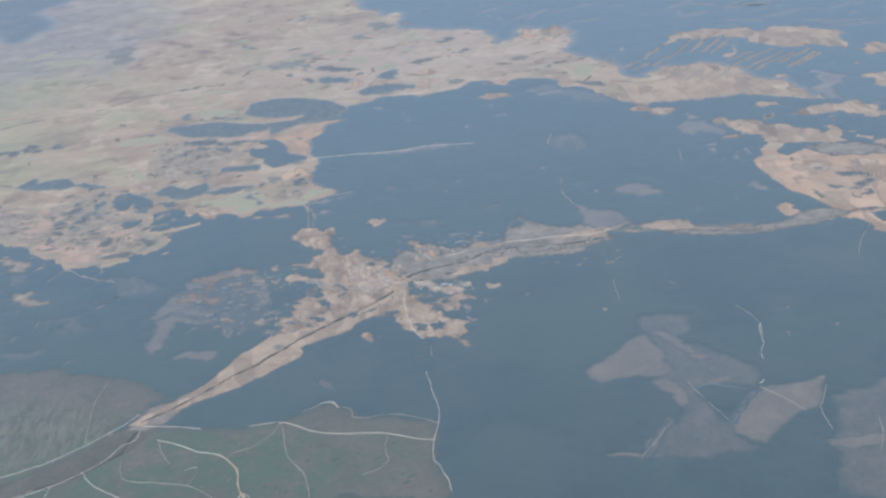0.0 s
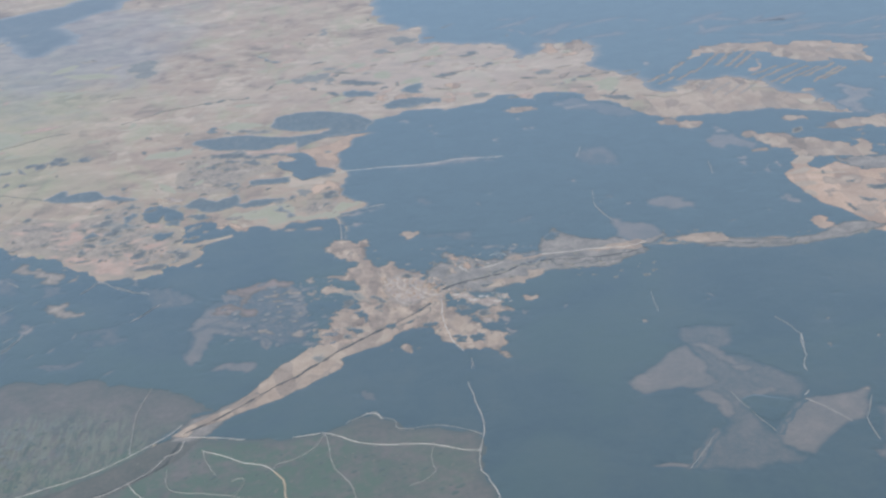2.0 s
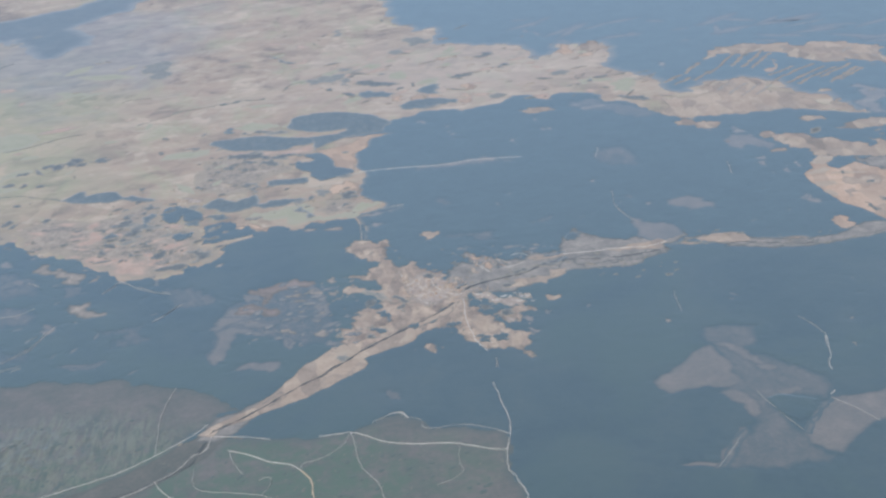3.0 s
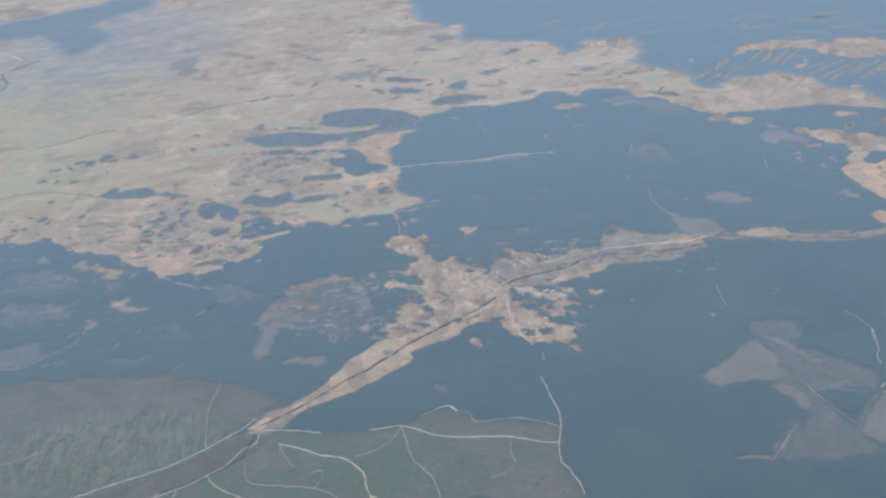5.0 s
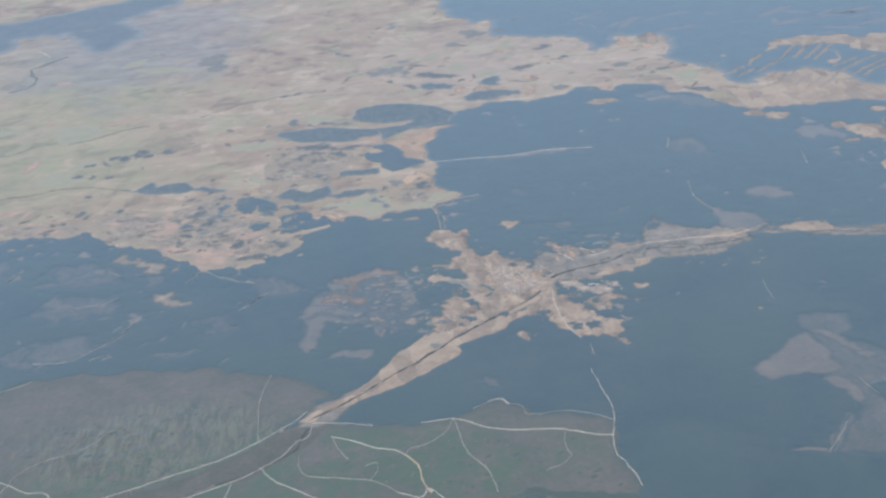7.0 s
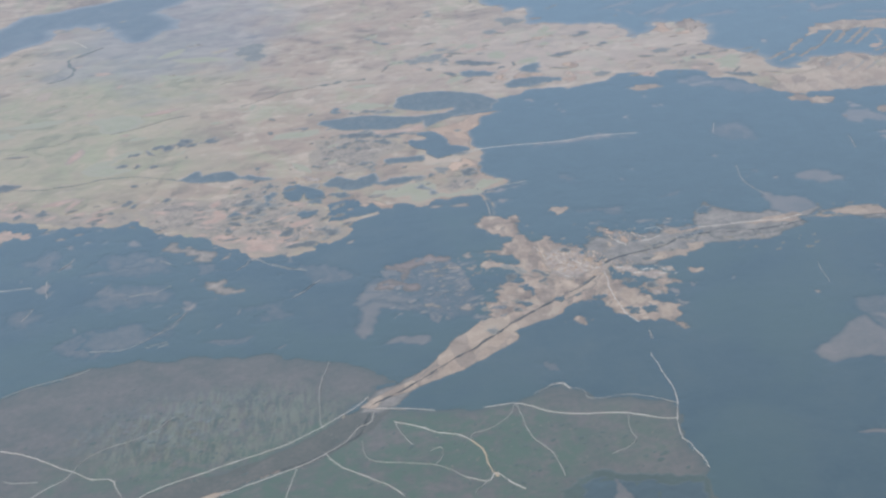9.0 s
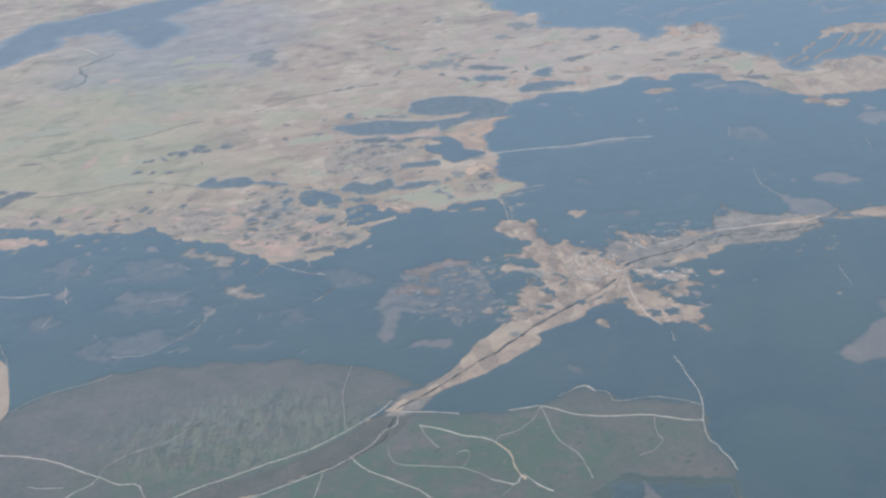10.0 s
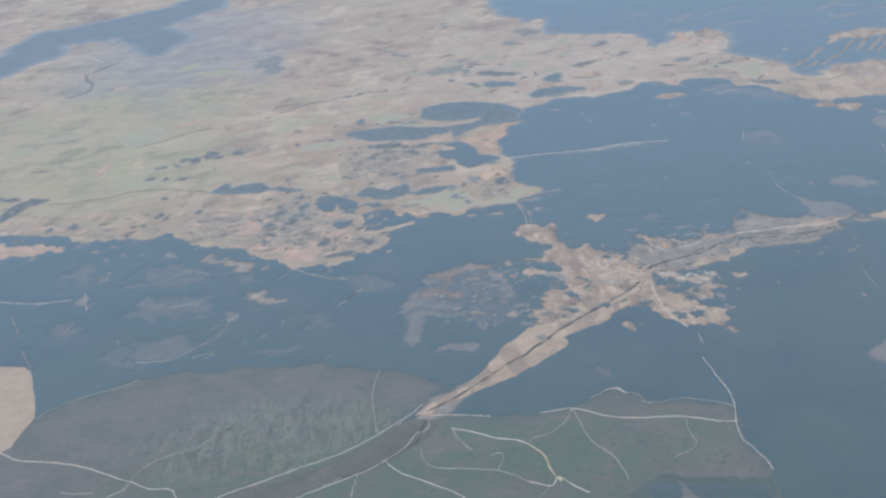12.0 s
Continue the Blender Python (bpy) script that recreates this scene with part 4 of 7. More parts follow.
opening("field", "small ragged pale field among scrub", FEATHER, 0.30, .20, [(-185.6, 1638.6), (-174.7, 1649.8), (-166.8, 1639.6), (-177.7, 1630.1)])
opening("field", "small ragged pale field among scrub", FEATHER, 0.30, .20, [(-179.1, 1660.7), (-171.8, 1666.8), (-170.9, 1655.2)])
opening("field", "small ragged pale field among scrub", FEATHER, 0.30, .20, [(-160.3, 1644.1), (-149.0, 1645.7), (-154.5, 1636.1)])
opening("field", "small ragged pale field among scrub", FEATHER, 0.30, .20, [(-191.7, 1762.8), (-173.2, 1762.7), (-172.1, 1753.5), (-186.8, 1754.3)])
opening("field", "small ragged pale field among scrub", FEATHER, 0.30, .20, [(-138.7, 1783.1), (-130.9, 1788.1), (-133.2, 1775.9)])
opening("clearing", "grey-brown clearing with thin grass among scrub", SCRUBL, 0.25, .20, [(-312.0, 1705.3), (-290.7, 1719.2), (-272.7, 1714.0), (-261.9, 1704.2), (-283.3, 1697.1), (-300.9, 1682.5), (-307.7, 1671.6)])
opening("clearing", "grey-brown clearing with thin grass among scrub", SCRUBL, 0.25, .20, [(-234.1, 1646.0), (-221.6, 1647.2), (-210.2, 1631.4), (-205.9, 1611.7), (-215.5, 1614.3)])
opening("clearing", "grey-brown clearing with thin grass among scrub", SCRUBL, 0.25, .20, [(-262.0, 1666.6), (-240.8, 1668.7), (-227.1, 1651.9), (-244.6, 1649.0)])
opening("clearing", "grey-brown clearing with thin grass among scrub", SCRUBL, 0.25, .20, [(-276.6, 1777.4), (-254.3, 1777.9), (-250.8, 1755.6), (-269.1, 1754.0)])
opening("field", "tan wedge field between dark woods", BRIGHT, 0.16, .05, [(-181, 2315), (-162, 2319), (-138, 2326), (-113, 2346), (-92, 2367), (-62, 2364), (-72, 2353), (-89, 2351), (-95, 2309), (-122, 2277), (-115, 2254), (-119, 2201), (-130, 2211), (-148, 2226), (-152, 2252), (-158, 2277), (-169, 2295)])
opening("field", "reddish field strip along the wood", SALMON, 0.16, .12, [(-345, 2368), (-307, 2356), (-269, 2344), (-232, 2338), (-208, 2340), (-189, 2350), (-178, 2339), (-183, 2313), (-205, 2315), (-242, 2324), (-288, 2343), (-326, 2352)])
opening("field", "peach field beside the forest road", BRIGHT, 0.16, .20, [(-163, 2128), (-153, 2149), (-134, 2160), (-119, 2147), (-115, 2120), (-129, 2120), (-145, 2114), (-156, 2110)])
opening("field", "pale green meadow at the forest edge", CROPS, 0.16, .20, [(-287, 2055), (-252, 2069), (-226, 2083), (-208, 2093), (-192, 2078), (-185, 2056), (-171, 2017), (-154, 2022), (-137, 2032), (-121, 2021), (-124, 2004), (-151, 2009), (-173, 2001), (-193, 2013), (-210, 2003), (-221, 2023), (-246, 2032), (-279, 2043)])
opening("field", "pale green meadow above the woods", CROPS, 0.16, .20, [(-324, 2494), (-284, 2500), (-245, 2477), (-230, 2461), (-266, 2460), (-305, 2470)])
opening("field", "pale green finger of meadow in the forest", CROPS, 0.26, .20, [(-121, 2056), (-101, 2054), (-80, 2053), (-94, 2040), (-112, 2025), (-123, 2018)])
opening("pasture", "thin green finger of meadow in the forest", GREYTAN, 0.26, .20, [(-116, 2010), (-88, 2017), (-53, 2029), (-51, 2019), (-81, 2007), (-107, 2000)])
opening("pasture", "thin green clearing in the forest", GREYTAN, 0.26, .20, [(-115, 1981), (-85, 1972), (-80, 1962), (-103, 1961)])
opening("field", "reddish bare soil beside the hamlet", SALMON, 0.16, .20, [(-520, 2069), (-502, 2074), (-496, 2034), (-507, 2021), (-520, 2042)])
opening("field", "reddish bare soil beside the hamlet", SALMON, 0.16, .20, [(-474, 1942), (-443, 1958), (-416, 1939), (-412, 1907), (-436, 1888), (-456, 1900)])
opening("field", "reddish bare soil along the forest edge", SALMON, 0.16, .20, [(-893, 2189), (-856, 2184), (-829, 2179), (-799, 2157), (-775, 2130), (-793, 2125), (-824, 2149), (-851, 2156)])
opening("field", "reddish bare soil along the forest edge", SALMON, 0.16, .20, [(-720, 2096), (-707, 2120), (-679, 2104), (-662, 2069), (-692, 2072)])
opening("field", "reddish bare soil along the forest edge", SALMON, 0.16, .20, [(-511, 1961), (-492, 1981), (-475, 1969), (-482, 1937), (-502, 1941)])
opening("village_ground", "pale ground of a small hamlet", CORE, 0.16, .20, [(-389, 2172), (-376, 2169), (-354, 2151), (-363, 2142), (-380, 2149)])
opening("field", "bright bare field at the forest edge", BRIGHT, 0.28, .20, [(-277, 2031), (-267, 2023), (-247, 2005), (-254, 1990), (-265, 2000)])
opening("field", "bright bare patch at the forest edge", BRIGHT, 0.28, .20, [(-299, 2021), (-286, 2028), (-284, 2016), (-292, 2010)])
opening("field", "pink field inside the forest", SALMON, 0.24, .20, [(-873, 2096), (-838, 2089), (-819, 2081), (-811, 2065), (-832, 2061), (-867, 2069)])
opening("field", "pink field inside the forest", SALMON, 0.24, .20, [(-802, 2060), (-798, 2078), (-788, 2079), (-782, 2062), (-789, 2056)])
opening("field", "reddish fields along the forest edge", SALMON, 0.20, .20, [(-969, 2162), (-894, 2127), (-838, 2098), (-797, 2070), (-822, 2064), (-848, 2056), (-881, 2060), (-951, 2076)])
opening("field", "ragged tan field with a long tail in the forest", FEATHER, 0.24, .20, [(-582, 1948), (-572, 1969), (-563, 1970), (-556, 1945), (-529, 1928), (-512, 1919), (-500, 1903), (-506, 1884), (-518, 1885), (-527, 1910), (-544, 1915), (-561, 1929)])
opening("field", "star-shaped tan field in the forest", FEATHER, 0.26, .20, [(-518, 1802), (-506, 1802), (-511, 1816), (-493, 1811), (-483, 1820), (-479, 1808), (-485.2, 1799.2), (-471.7, 1786.1), (-454.9, 1777.3), (-472.2, 1768.7), (-483.2, 1766.9), (-495.2, 1781.1), (-507.1, 1791.8)])
opening("clearing", "faint grassy clearing in the western forest", SCRUBL, 0.24, .20, [(-615, 1919), (-603, 1938), (-591, 1927), (-575, 1910), (-563, 1890), (-582, 1900), (-596, 1901)])
opening("clearing", "faint grassy clearing in the western forest", SCRUBL, 0.24, .20, [(-658, 1819), (-649, 1850), (-637, 1849), (-631, 1818), (-606, 1806), (-579, 1802), (-570, 1806), (-571.7, 1789.0), (-593.1, 1793.8), (-628, 1805), (-633.4, 1788.8), (-641, 1810)])
opening("clearing", "faint grassy clearing in the western forest", SCRUBL, 0.24, .20, [(-536.2, 1740.6), (-529.8, 1750.4), (-534.7, 1765.5), (-522.8, 1755.1), (-514.1, 1755.8), (-522.6, 1734.8), (-528.0, 1729.7)])
opening("clearing", "faint grassy clearing in the western forest", SCRUBL, 0.24, .20, [(-720, 1923), (-714, 1937), (-706, 1934), (-708, 1922)])
opening("clearing", "faint grassy clearing in the western forest", SCRUBL, 0.24, .20, [(-728, 2008), (-715, 2008), (-711, 1990), (-722, 1995)])
opening("pasture", "thin pale glade in the western forest", GREYTAN, 0.26, .20, [(-651, 1997), (-640, 1998), (-612, 1976), (-609, 1965), (-630, 1975)])
opening("pasture", "thin pale glade in the western forest", GREYTAN, 0.26, .20, [(-777, 2068), (-760, 2080), (-750, 2081), (-753, 2069), (-765, 2060)])
opening("pasture", "thin pale glade in the western forest", GREYTAN, 0.26, .20, [(-600, 1990), (-588, 2001), (-576, 2005), (-586, 1990)])
opening("pasture", "thin pale glade in the western forest", GREYTAN, 0.26, .20, [(-705, 2009), (-698, 2015), (-687, 2009), (-698, 2000)])
opening("pasture", "thin pale glade in the western forest", GREYTAN, 0.26, .20, [(-675, 2003), (-667, 2010), (-665, 2000)])
opening("pasture", "thin pale glade in the western forest", GREYTAN, 0.26, .20, [(-691, 2055), (-682, 2060), (-680, 2049)])
opening("pasture", "thin pale glade in the western forest", GREYTAN, 0.26, .20, [(-404, 1864), (-393, 1866), (-391, 1848), (-400, 1845)])
opening("pasture", "thin pale glade in the western forest", GREYTAN, 0.26, .20, [(-711, 1946), (-708, 1959), (-707, 1943)])
opening("pasture", "thin pale glade in the western forest", GREYTAN, 0.26, .20, [(-735, 1877), (-732, 1882), (-722, 1837), (-725, 1836)])
opening("pasture", "thin pale glade in the western forest", GREYTAN, 0.26, .20, [(-451, 1868), (-441, 1874), (-443, 1865)])
opening("pasture", "thin pale glade in the western forest", GREYTAN, 0.26, .20, [(-528, 1822), (-519, 1826), (-520, 1819)])
opening("pasture", "thin pale glade in the western forest", GREYTAN, 0.26, .20, [(-501.2, 1760.4), (-490.2, 1760.4), (-493.3, 1752.9)])
opening("field", "mixed small plots and thickets round a hamlet", MIXED, 0.13, .12, [(-644, 2107), (-613, 2129), (-580, 2146), (-526, 2117), (-484, 2128), (-455, 2166), (-420, 2166), (-414, 2115), (-396, 2057), (-354, 2034), (-351, 1967), (-310, 1949), (-330, 1902), (-362, 1905), (-393, 1876), (-432, 1877), (-464, 1911), (-502, 1943), (-551, 2001), (-611, 2045)])
opening("field", "mauve-brown mixed plots between woods", MIXED, 0.13, .14, [(-368, 2331), (-326, 2343), (-234, 2290), (-218, 2240), (-246, 2224), (-267, 2200), (-284, 2150), (-328, 2157), (-363, 2182), (-377, 2252)])
opening("field", "mixed plots below the long wood", MIXED, 0.13, .12, [(-166, 2085), (-132, 2084), (-119, 2060), (-125, 2030), (-163, 2025), (-182, 2043)])
opening("field", "ragged reddish plots along the forest edge", MIXED, 0.13, .14, [(-897, 2210), (-822, 2188), (-763, 2149), (-717, 2128), (-663, 2114), (-629, 2080), (-652, 2061), (-709, 2076), (-743, 2088), (-792, 2118), (-849, 2146), (-886, 2159)])
opening("clearing", "thin scrubby patch in the western forest", THIN, 0.20, .20, [(-685, 1912), (-634, 1947), (-567, 1913), (-548, 1861), (-616, 1864)])
opening("clearing", "thin scrubby patch in the western forest", THIN, 0.20, .20, [(-675.4, 1796.4), (-647, 1863), (-567, 1828), (-546.6, 1774.3), (-619.3, 1765.7)])
opening("clearing", "thin scrubby patch in the western forest", THIN, 0.20, .20, [(-693.0, 1679.4), (-662.3, 1709.6), (-619.4, 1709.7), (-574.0, 1686.8), (-540.3, 1705.6), (-542.7, 1655.8), (-610.5, 1640.4), (-665.9, 1641.3)])
opening("clearing", "thin scrubby patch in the western forest", THIN, 0.20, .20, [(-797, 1964), (-757, 2011), (-724, 1960), (-755, 1912)])
opening("clearing", "thin scrubby patch in the western forest", THIN, 0.20, .20, [(-541, 1881), (-502, 1876), (-484, 1844), (-522, 1842)])
opening("clearing", "thin scrubby patch in the western forest", THIN, 0.20, .20, [(-392, 1815), (-331, 1814), (-309.4, 1770.6), (-361.2, 1760.4)])
opening("clearing", "thin scrubby patch in the western forest", THIN, 0.20, .20, [(-778.9, 1793.5), (-737, 1806), (-713.3, 1757.1), (-754.7, 1744.8)])
opening("clearing", "thin scrubby patch in the western forest", THIN, 0.20, .20, [(-462.9, 1731.7), (-404.8, 1730.8), (-389.3, 1676.5), (-438.4, 1667.3)])
opening("field", "pale green field on the hill", CROPS, 0.16, .20, [(333, 2483), (369, 2510), (374, 2456), (362, 2430), (337, 2443)])
opening("field", "pale green field on the far plain", CROPS, 0.16, .20, [(-41, 2701), (-18, 2722), (-10, 2688), (-22, 2663), (-40, 2670)])
opening("field", "bright stubble field on the far hill", BRIGHT, 0.18, .20, [(57, 2496), (76, 2509), (102, 2529), (96, 2490), (77, 2481), (63, 2484)])
opening("field", "bright stubble field on the far hill", BRIGHT, 0.18, .20, [(-48, 2562), (-25, 2567), (-20, 2537), (-43, 2536)])
opening("field", "bright stubble field on the far hill", BRIGHT, 0.18, .20, [(280, 2723), (300, 2768), (306, 2745), (308, 2699), (291, 2694)])
opening("field", "bright stubble field on the far hill", BRIGHT, 0.18, .20, [(312, 2673), (337, 2706), (358, 2730), (360, 2704), (335, 2671)])
opening("field", "bright stubble field on the far hill", BRIGHT, 0.18, .20, [(81, 2573), (100, 2586), (104, 2549), (90, 2541)])
opening("field", "bright stubble field on the far hill", BRIGHT, 0.18, .20, [(-12, 2534), (14, 2551), (39, 2541), (52, 2525), (22, 2527), (-7, 2518)])
opening("field", "bright stubble field on the far hill", BRIGHT, 0.18, .20, [(52, 2767), (80, 2779), (95, 2760), (66, 2749)])
opening("field", "pinkish field on the far hill", SALMON, 0.28, .20, [(194, 2475), (222, 2477), (229, 2434), (207, 2449)])
opening("field", "pale narrow clearing near the forest edge", VALLEY, 0.24, .20, [(165, 2401), (185, 2409), (218, 2399), (225, 2377), (199, 2375), (176, 2381)])
opening("pasture", "thin pale streak in the forest", GREYTAN, 0.26, .20, [(249, 2396), (262, 2401), (274, 2389), (264, 2384)])
opening("pasture", "thin pale streak in the forest", GREYTAN, 0.26, .20, [(265, 2368), (287, 2381), (315, 2373), (303, 2362), (278, 2359)])
opening("pasture", "tiny pale glade in the northern forest", GREYTAN, 0.26, .20, [(-12, 2403), (5, 2403), (22, 2384), (3, 2388)])
opening("pasture", "tiny pale glade in the northern forest", GREYTAN, 0.26, .20, [(34, 2361), (46, 2363), (43, 2352)])
opening("pasture", "tiny pale glade in the northern forest", GREYTAN, 0.26, .20, [(36, 2325), (49, 2325), (43, 2310)])
opening("pasture", "tiny pale glade in the northern forest", GREYTAN, 0.26, .20, [(189, 2299), (200, 2298), (201, 2279), (191, 2283)])
opening("pasture", "tiny pale glade in the northern forest", GREYTAN, 0.26, .20, [(182, 2344), (192, 2358), (186, 2333)])
opening("pasture", "tiny pale glade in the northern forest", GREYTAN, 0.26, .20, [(-107, 2421), (-91, 2418), (-89, 2399), (-102, 2401)])
opening("clearing", "faint grassy streak in the northern forest", THIN, 0.24, .15, [(-7, 1899), (36, 1894), (59, 1874), (69, 1859), (34, 1866), (4, 1884)])
opening("clearing", "faint grassy streak in the northern forest", THIN, 0.24, .15, [(3, 2042), (12, 2034), (19, 2009), (6, 2007)])
opening("clearing", "faint grassy streak in the northern forest", THIN, 0.24, .15, [(260, 2168), (290, 2165), (311, 2077), (276, 2087), (247, 2116)])
opening("clearing", "faint grassy streak in the northern forest", THIN, 0.24, .15, [(116, 1903), (138, 1917), (154, 1920), (140, 1902)])
opening("clearing", "faint grassy streak in the northern forest", THIN, 0.24, .15, [(260, 1958), (270, 1963), (269, 1946)])
opening("pasture", "thin pale glade in the northern forest", GREYTAN, 0.28, .20, [(-27, 2185), (8, 2180), (28, 2181), (53, 2188), (75, 2187), (83, 2201), (98, 2187), (101, 2170), (132, 2175), (142, 2174), (104, 2162), (60, 2169), (25, 2164), (-10, 2171)])
opening("pasture", "thin pale glade in the northern forest", GREYTAN, 0.28, .20, [(189, 2295), (206, 2295), (202, 2279)])
opening("pasture", "thin pale glade in the northern forest", GREYTAN, 0.28, .20, [(35, 2333), (47, 2346), (44, 2327)])
opening("pasture", "thin pale glade in the northern forest", GREYTAN, 0.28, .20, [(141, 2253), (147, 2262), (145, 2232), (141, 2231)])
opening("pasture", "thin pale glade in the northern forest", GREYTAN, 0.28, .20, [(223, 2035), (236, 2035), (232, 2025)])
opening("pasture", "thin pale glade in the northern forest", GREYTAN, 0.28, .20, [(284, 1923), (290, 1925), (287, 1913)])
opening("pasture", "thin pale glade in the northern forest", GREYTAN, 0.28, .20, [(99, 2023), (109, 2025), (105, 2017)])
opening("pasture", "tiny pale glade in the dark forest", FEATHER, 0.30, .20, [(232.9, 1559.3), (239.9, 1560.4), (239.3, 1551.4), (233.3, 1551.6)])
opening("pasture", "tiny pale glade in the dark forest", FEATHER, 0.30, .20, [(435.1, 1506.0), (441.3, 1508.7), (439.3, 1500.3)])
opening("pasture", "tiny pale glade in the dark forest", FEATHER, 0.30, .20, [(419.6, 1447.9), (424.3, 1446.6), (420.8, 1437.7)])
opening("pasture", "tiny pale glade in the dark forest", FEATHER, 0.30, .20, [(478.0, 1452.8), (485.5, 1452.1), (479.2, 1445.3)])
opening("pasture", "tiny pale glade in the dark forest", FEATHER, 0.30, .20, [(420.7, 1339.2), (430.8, 1344.0), (429.7, 1335.6)])
opening("pasture", "tiny pale glade in the dark forest", FEATHER, 0.30, .20, [(-36.1, 1739.8), (-25.1, 1740.0), (-30.9, 1729.5)])
opening("pasture", "peach-tan rim of the felled block", GREYTAN, 0.30, .07, [(311.2, 1276.2), (324.3, 1296.9), (343.6, 1323.9), (359.2, 1335.6), (363.3, 1329.7), (346.2, 1314.8), (329.9, 1292.0), (318.8, 1268.6)])
opening("clearing", "broad grassy strip at the felled ground", SCRUBL, 0.26, .07, [(207.8, 1229.9), (219.5, 1250.5), (236.5, 1273.6), (253.5, 1302.2), (261.2, 1297.9), (254.4, 1284.8), (239.0, 1267.5), (224.7, 1243.8), (215.0, 1227.2)])
opening("clearing", "grassy rim of the felled ground", SCRUBL, 0.25, .10, [(268.1, 1490.0), (285.9, 1487.9), (301.2, 1470.9), (306.3, 1448.5), (312.2, 1434.6), (322.7, 1426.3), (307.7, 1422.3), (298.2, 1434.3), (288.2, 1457.7)])
opening("clearing", "thin grass streak in the western forest", THIN, 0.25, .10, [(-504.0, 1634.9), (-469.7, 1634.4), (-436.7, 1632.9), (-464.7, 1624.3)])
opening("field", "pale fields on a far hillside", VALLEY, 0.20, .20, [(405, 2369), (456, 2358), (478, 2371), (499, 2401), (519, 2423), (507, 2392), (532, 2414), (556, 2435), (583, 2406), (601, 2386), (581, 2336), (593, 2341), (611, 2327), (632, 2309), (620, 2289), (638, 2270), (654, 2245), (683, 2221), (689, 2190), (652, 2207), (605, 2235), (562, 2248), (526, 2251), (481, 2256), (436, 2259), (417, 2258), (390, 2289)])
opening("field", "pale fields on a far hillside", VALLEY, 0.20, .20, [(492, 2514), (511, 2548), (540, 2610), (561, 2632), (597, 2628), (636, 2618), (667, 2612), (692, 2608), (695, 2580), (709, 2574), (726, 2593), (762, 2577), (805, 2550), (832, 2530), (839, 2505), (816, 2482), (819, 2430), (808, 2414), (788, 2433), (770, 2455), (755, 2472), (755, 2454), (727, 2459), (706, 2457), (694, 2487), (675, 2510), (664, 2523), (661, 2550), (643, 2561), (604, 2571), (579, 2574), (555, 2585), (536, 2567), (514, 2540)])
opening("pasture", "grey-tan slope between two pale fields", PASTURE, 0.20, .20, [(613, 2006), (639, 1996), (670, 1987), (697, 1970), (738, 1946), (730, 1925), (688, 1933), (653, 1938), (629, 1940), (619, 1960), (608, 1981)])
opening("field", "pinkish field on the far forest slope", SALMON, 0.30, .20, [(605, 2459), (628, 2523), (637, 2505), (628, 2456), (612, 2442)])
opening("field", "pale field on the far forest slope", VALLEY, 0.22, .20, [(659, 2323), (677, 2325), (677, 2303), (661, 2303)])
opening("field", "pale field on the far forest slope", VALLEY, 0.22, .20, [(655, 2250), (668, 2263), (681, 2267), (668, 2245)])
opening("field", "pale field on the far forest slope", VALLEY, 0.22, .20, [(587, 2192), (601, 2204), (624, 2189), (623, 2170), (592, 2173)])
opening("field", "pale field on the far forest slope", VALLEY, 0.22, .20, [(401, 2224), (416, 2261), (429, 2250), (434, 2231), (470, 2220), (459, 2193), (436, 2197), (426, 2212), (414, 2222)])
opening("field", "pale field on the far forest slope", VALLEY, 0.22, .20, [(637, 2123), (661, 2150), (691, 2160), (726, 2156), (752, 2129), (767, 2084), (758, 2069), (731, 2093), (704, 2117), (669, 2117), (656, 2103)])
opening("field", "pale field on the far forest slope", VALLEY, 0.22, .20, [(822, 2401), (839, 2407), (862, 2432), (903, 2394), (883, 2341), (839, 2366)])
opening("field", "pale field on the far forest slope", VALLEY, 0.22, .20, [(800, 2272), (858, 2273), (829, 2193), (788, 2218)])
opening("field", "pale field on the far forest slope", VALLEY, 0.22, .20, [(699, 1984), (719, 1986), (744, 1963), (739, 1948), (702, 1971)])
opening("field", "pale field on the far forest slope", VALLEY, 0.22, .20, [(683, 2032), (695, 2013), (711, 1992), (702, 1983), (687, 2001)])
opening("field", "long tan field between two dark woods", VALLEY, 0.20, .20, [(511, 2146), (529, 2153), (550, 2134), (579, 2110), (614, 2081), (642, 2058), (648, 2035), (662, 2045), (657, 2073), (675, 2066), (675, 2025), (667, 2003), (672, 1989), (638, 1992), (610, 2009), (578, 2016), (560, 2027), (561, 2044), (548, 2062), (535, 2074), (530, 2089), (521, 2105), (513, 2127)])
opening("pasture", "rough grey pasture in the far forest", GREYTAN, 0.24, .20, [(469, 2192), (482, 2201), (487, 2183), (501, 2161), (486, 2159), (469, 2170)])
opening("clearing", "faint scrubby clearing in the far forest", SCRUBL, 0.22, .10, [(449, 2135), (469, 2162), (501, 2150), (507, 2121), (522, 2094), (509, 2074), (481, 2104), (465, 2089), (451, 2105)])
opening("pasture", "grey slope beside the far fields", GREYTAN, 0.22, .20, [(700, 2203), (704, 2249), (724, 2300), (713, 2323), (728, 2336), (745, 2300), (736, 2236), (731, 2176), (704, 2172)])
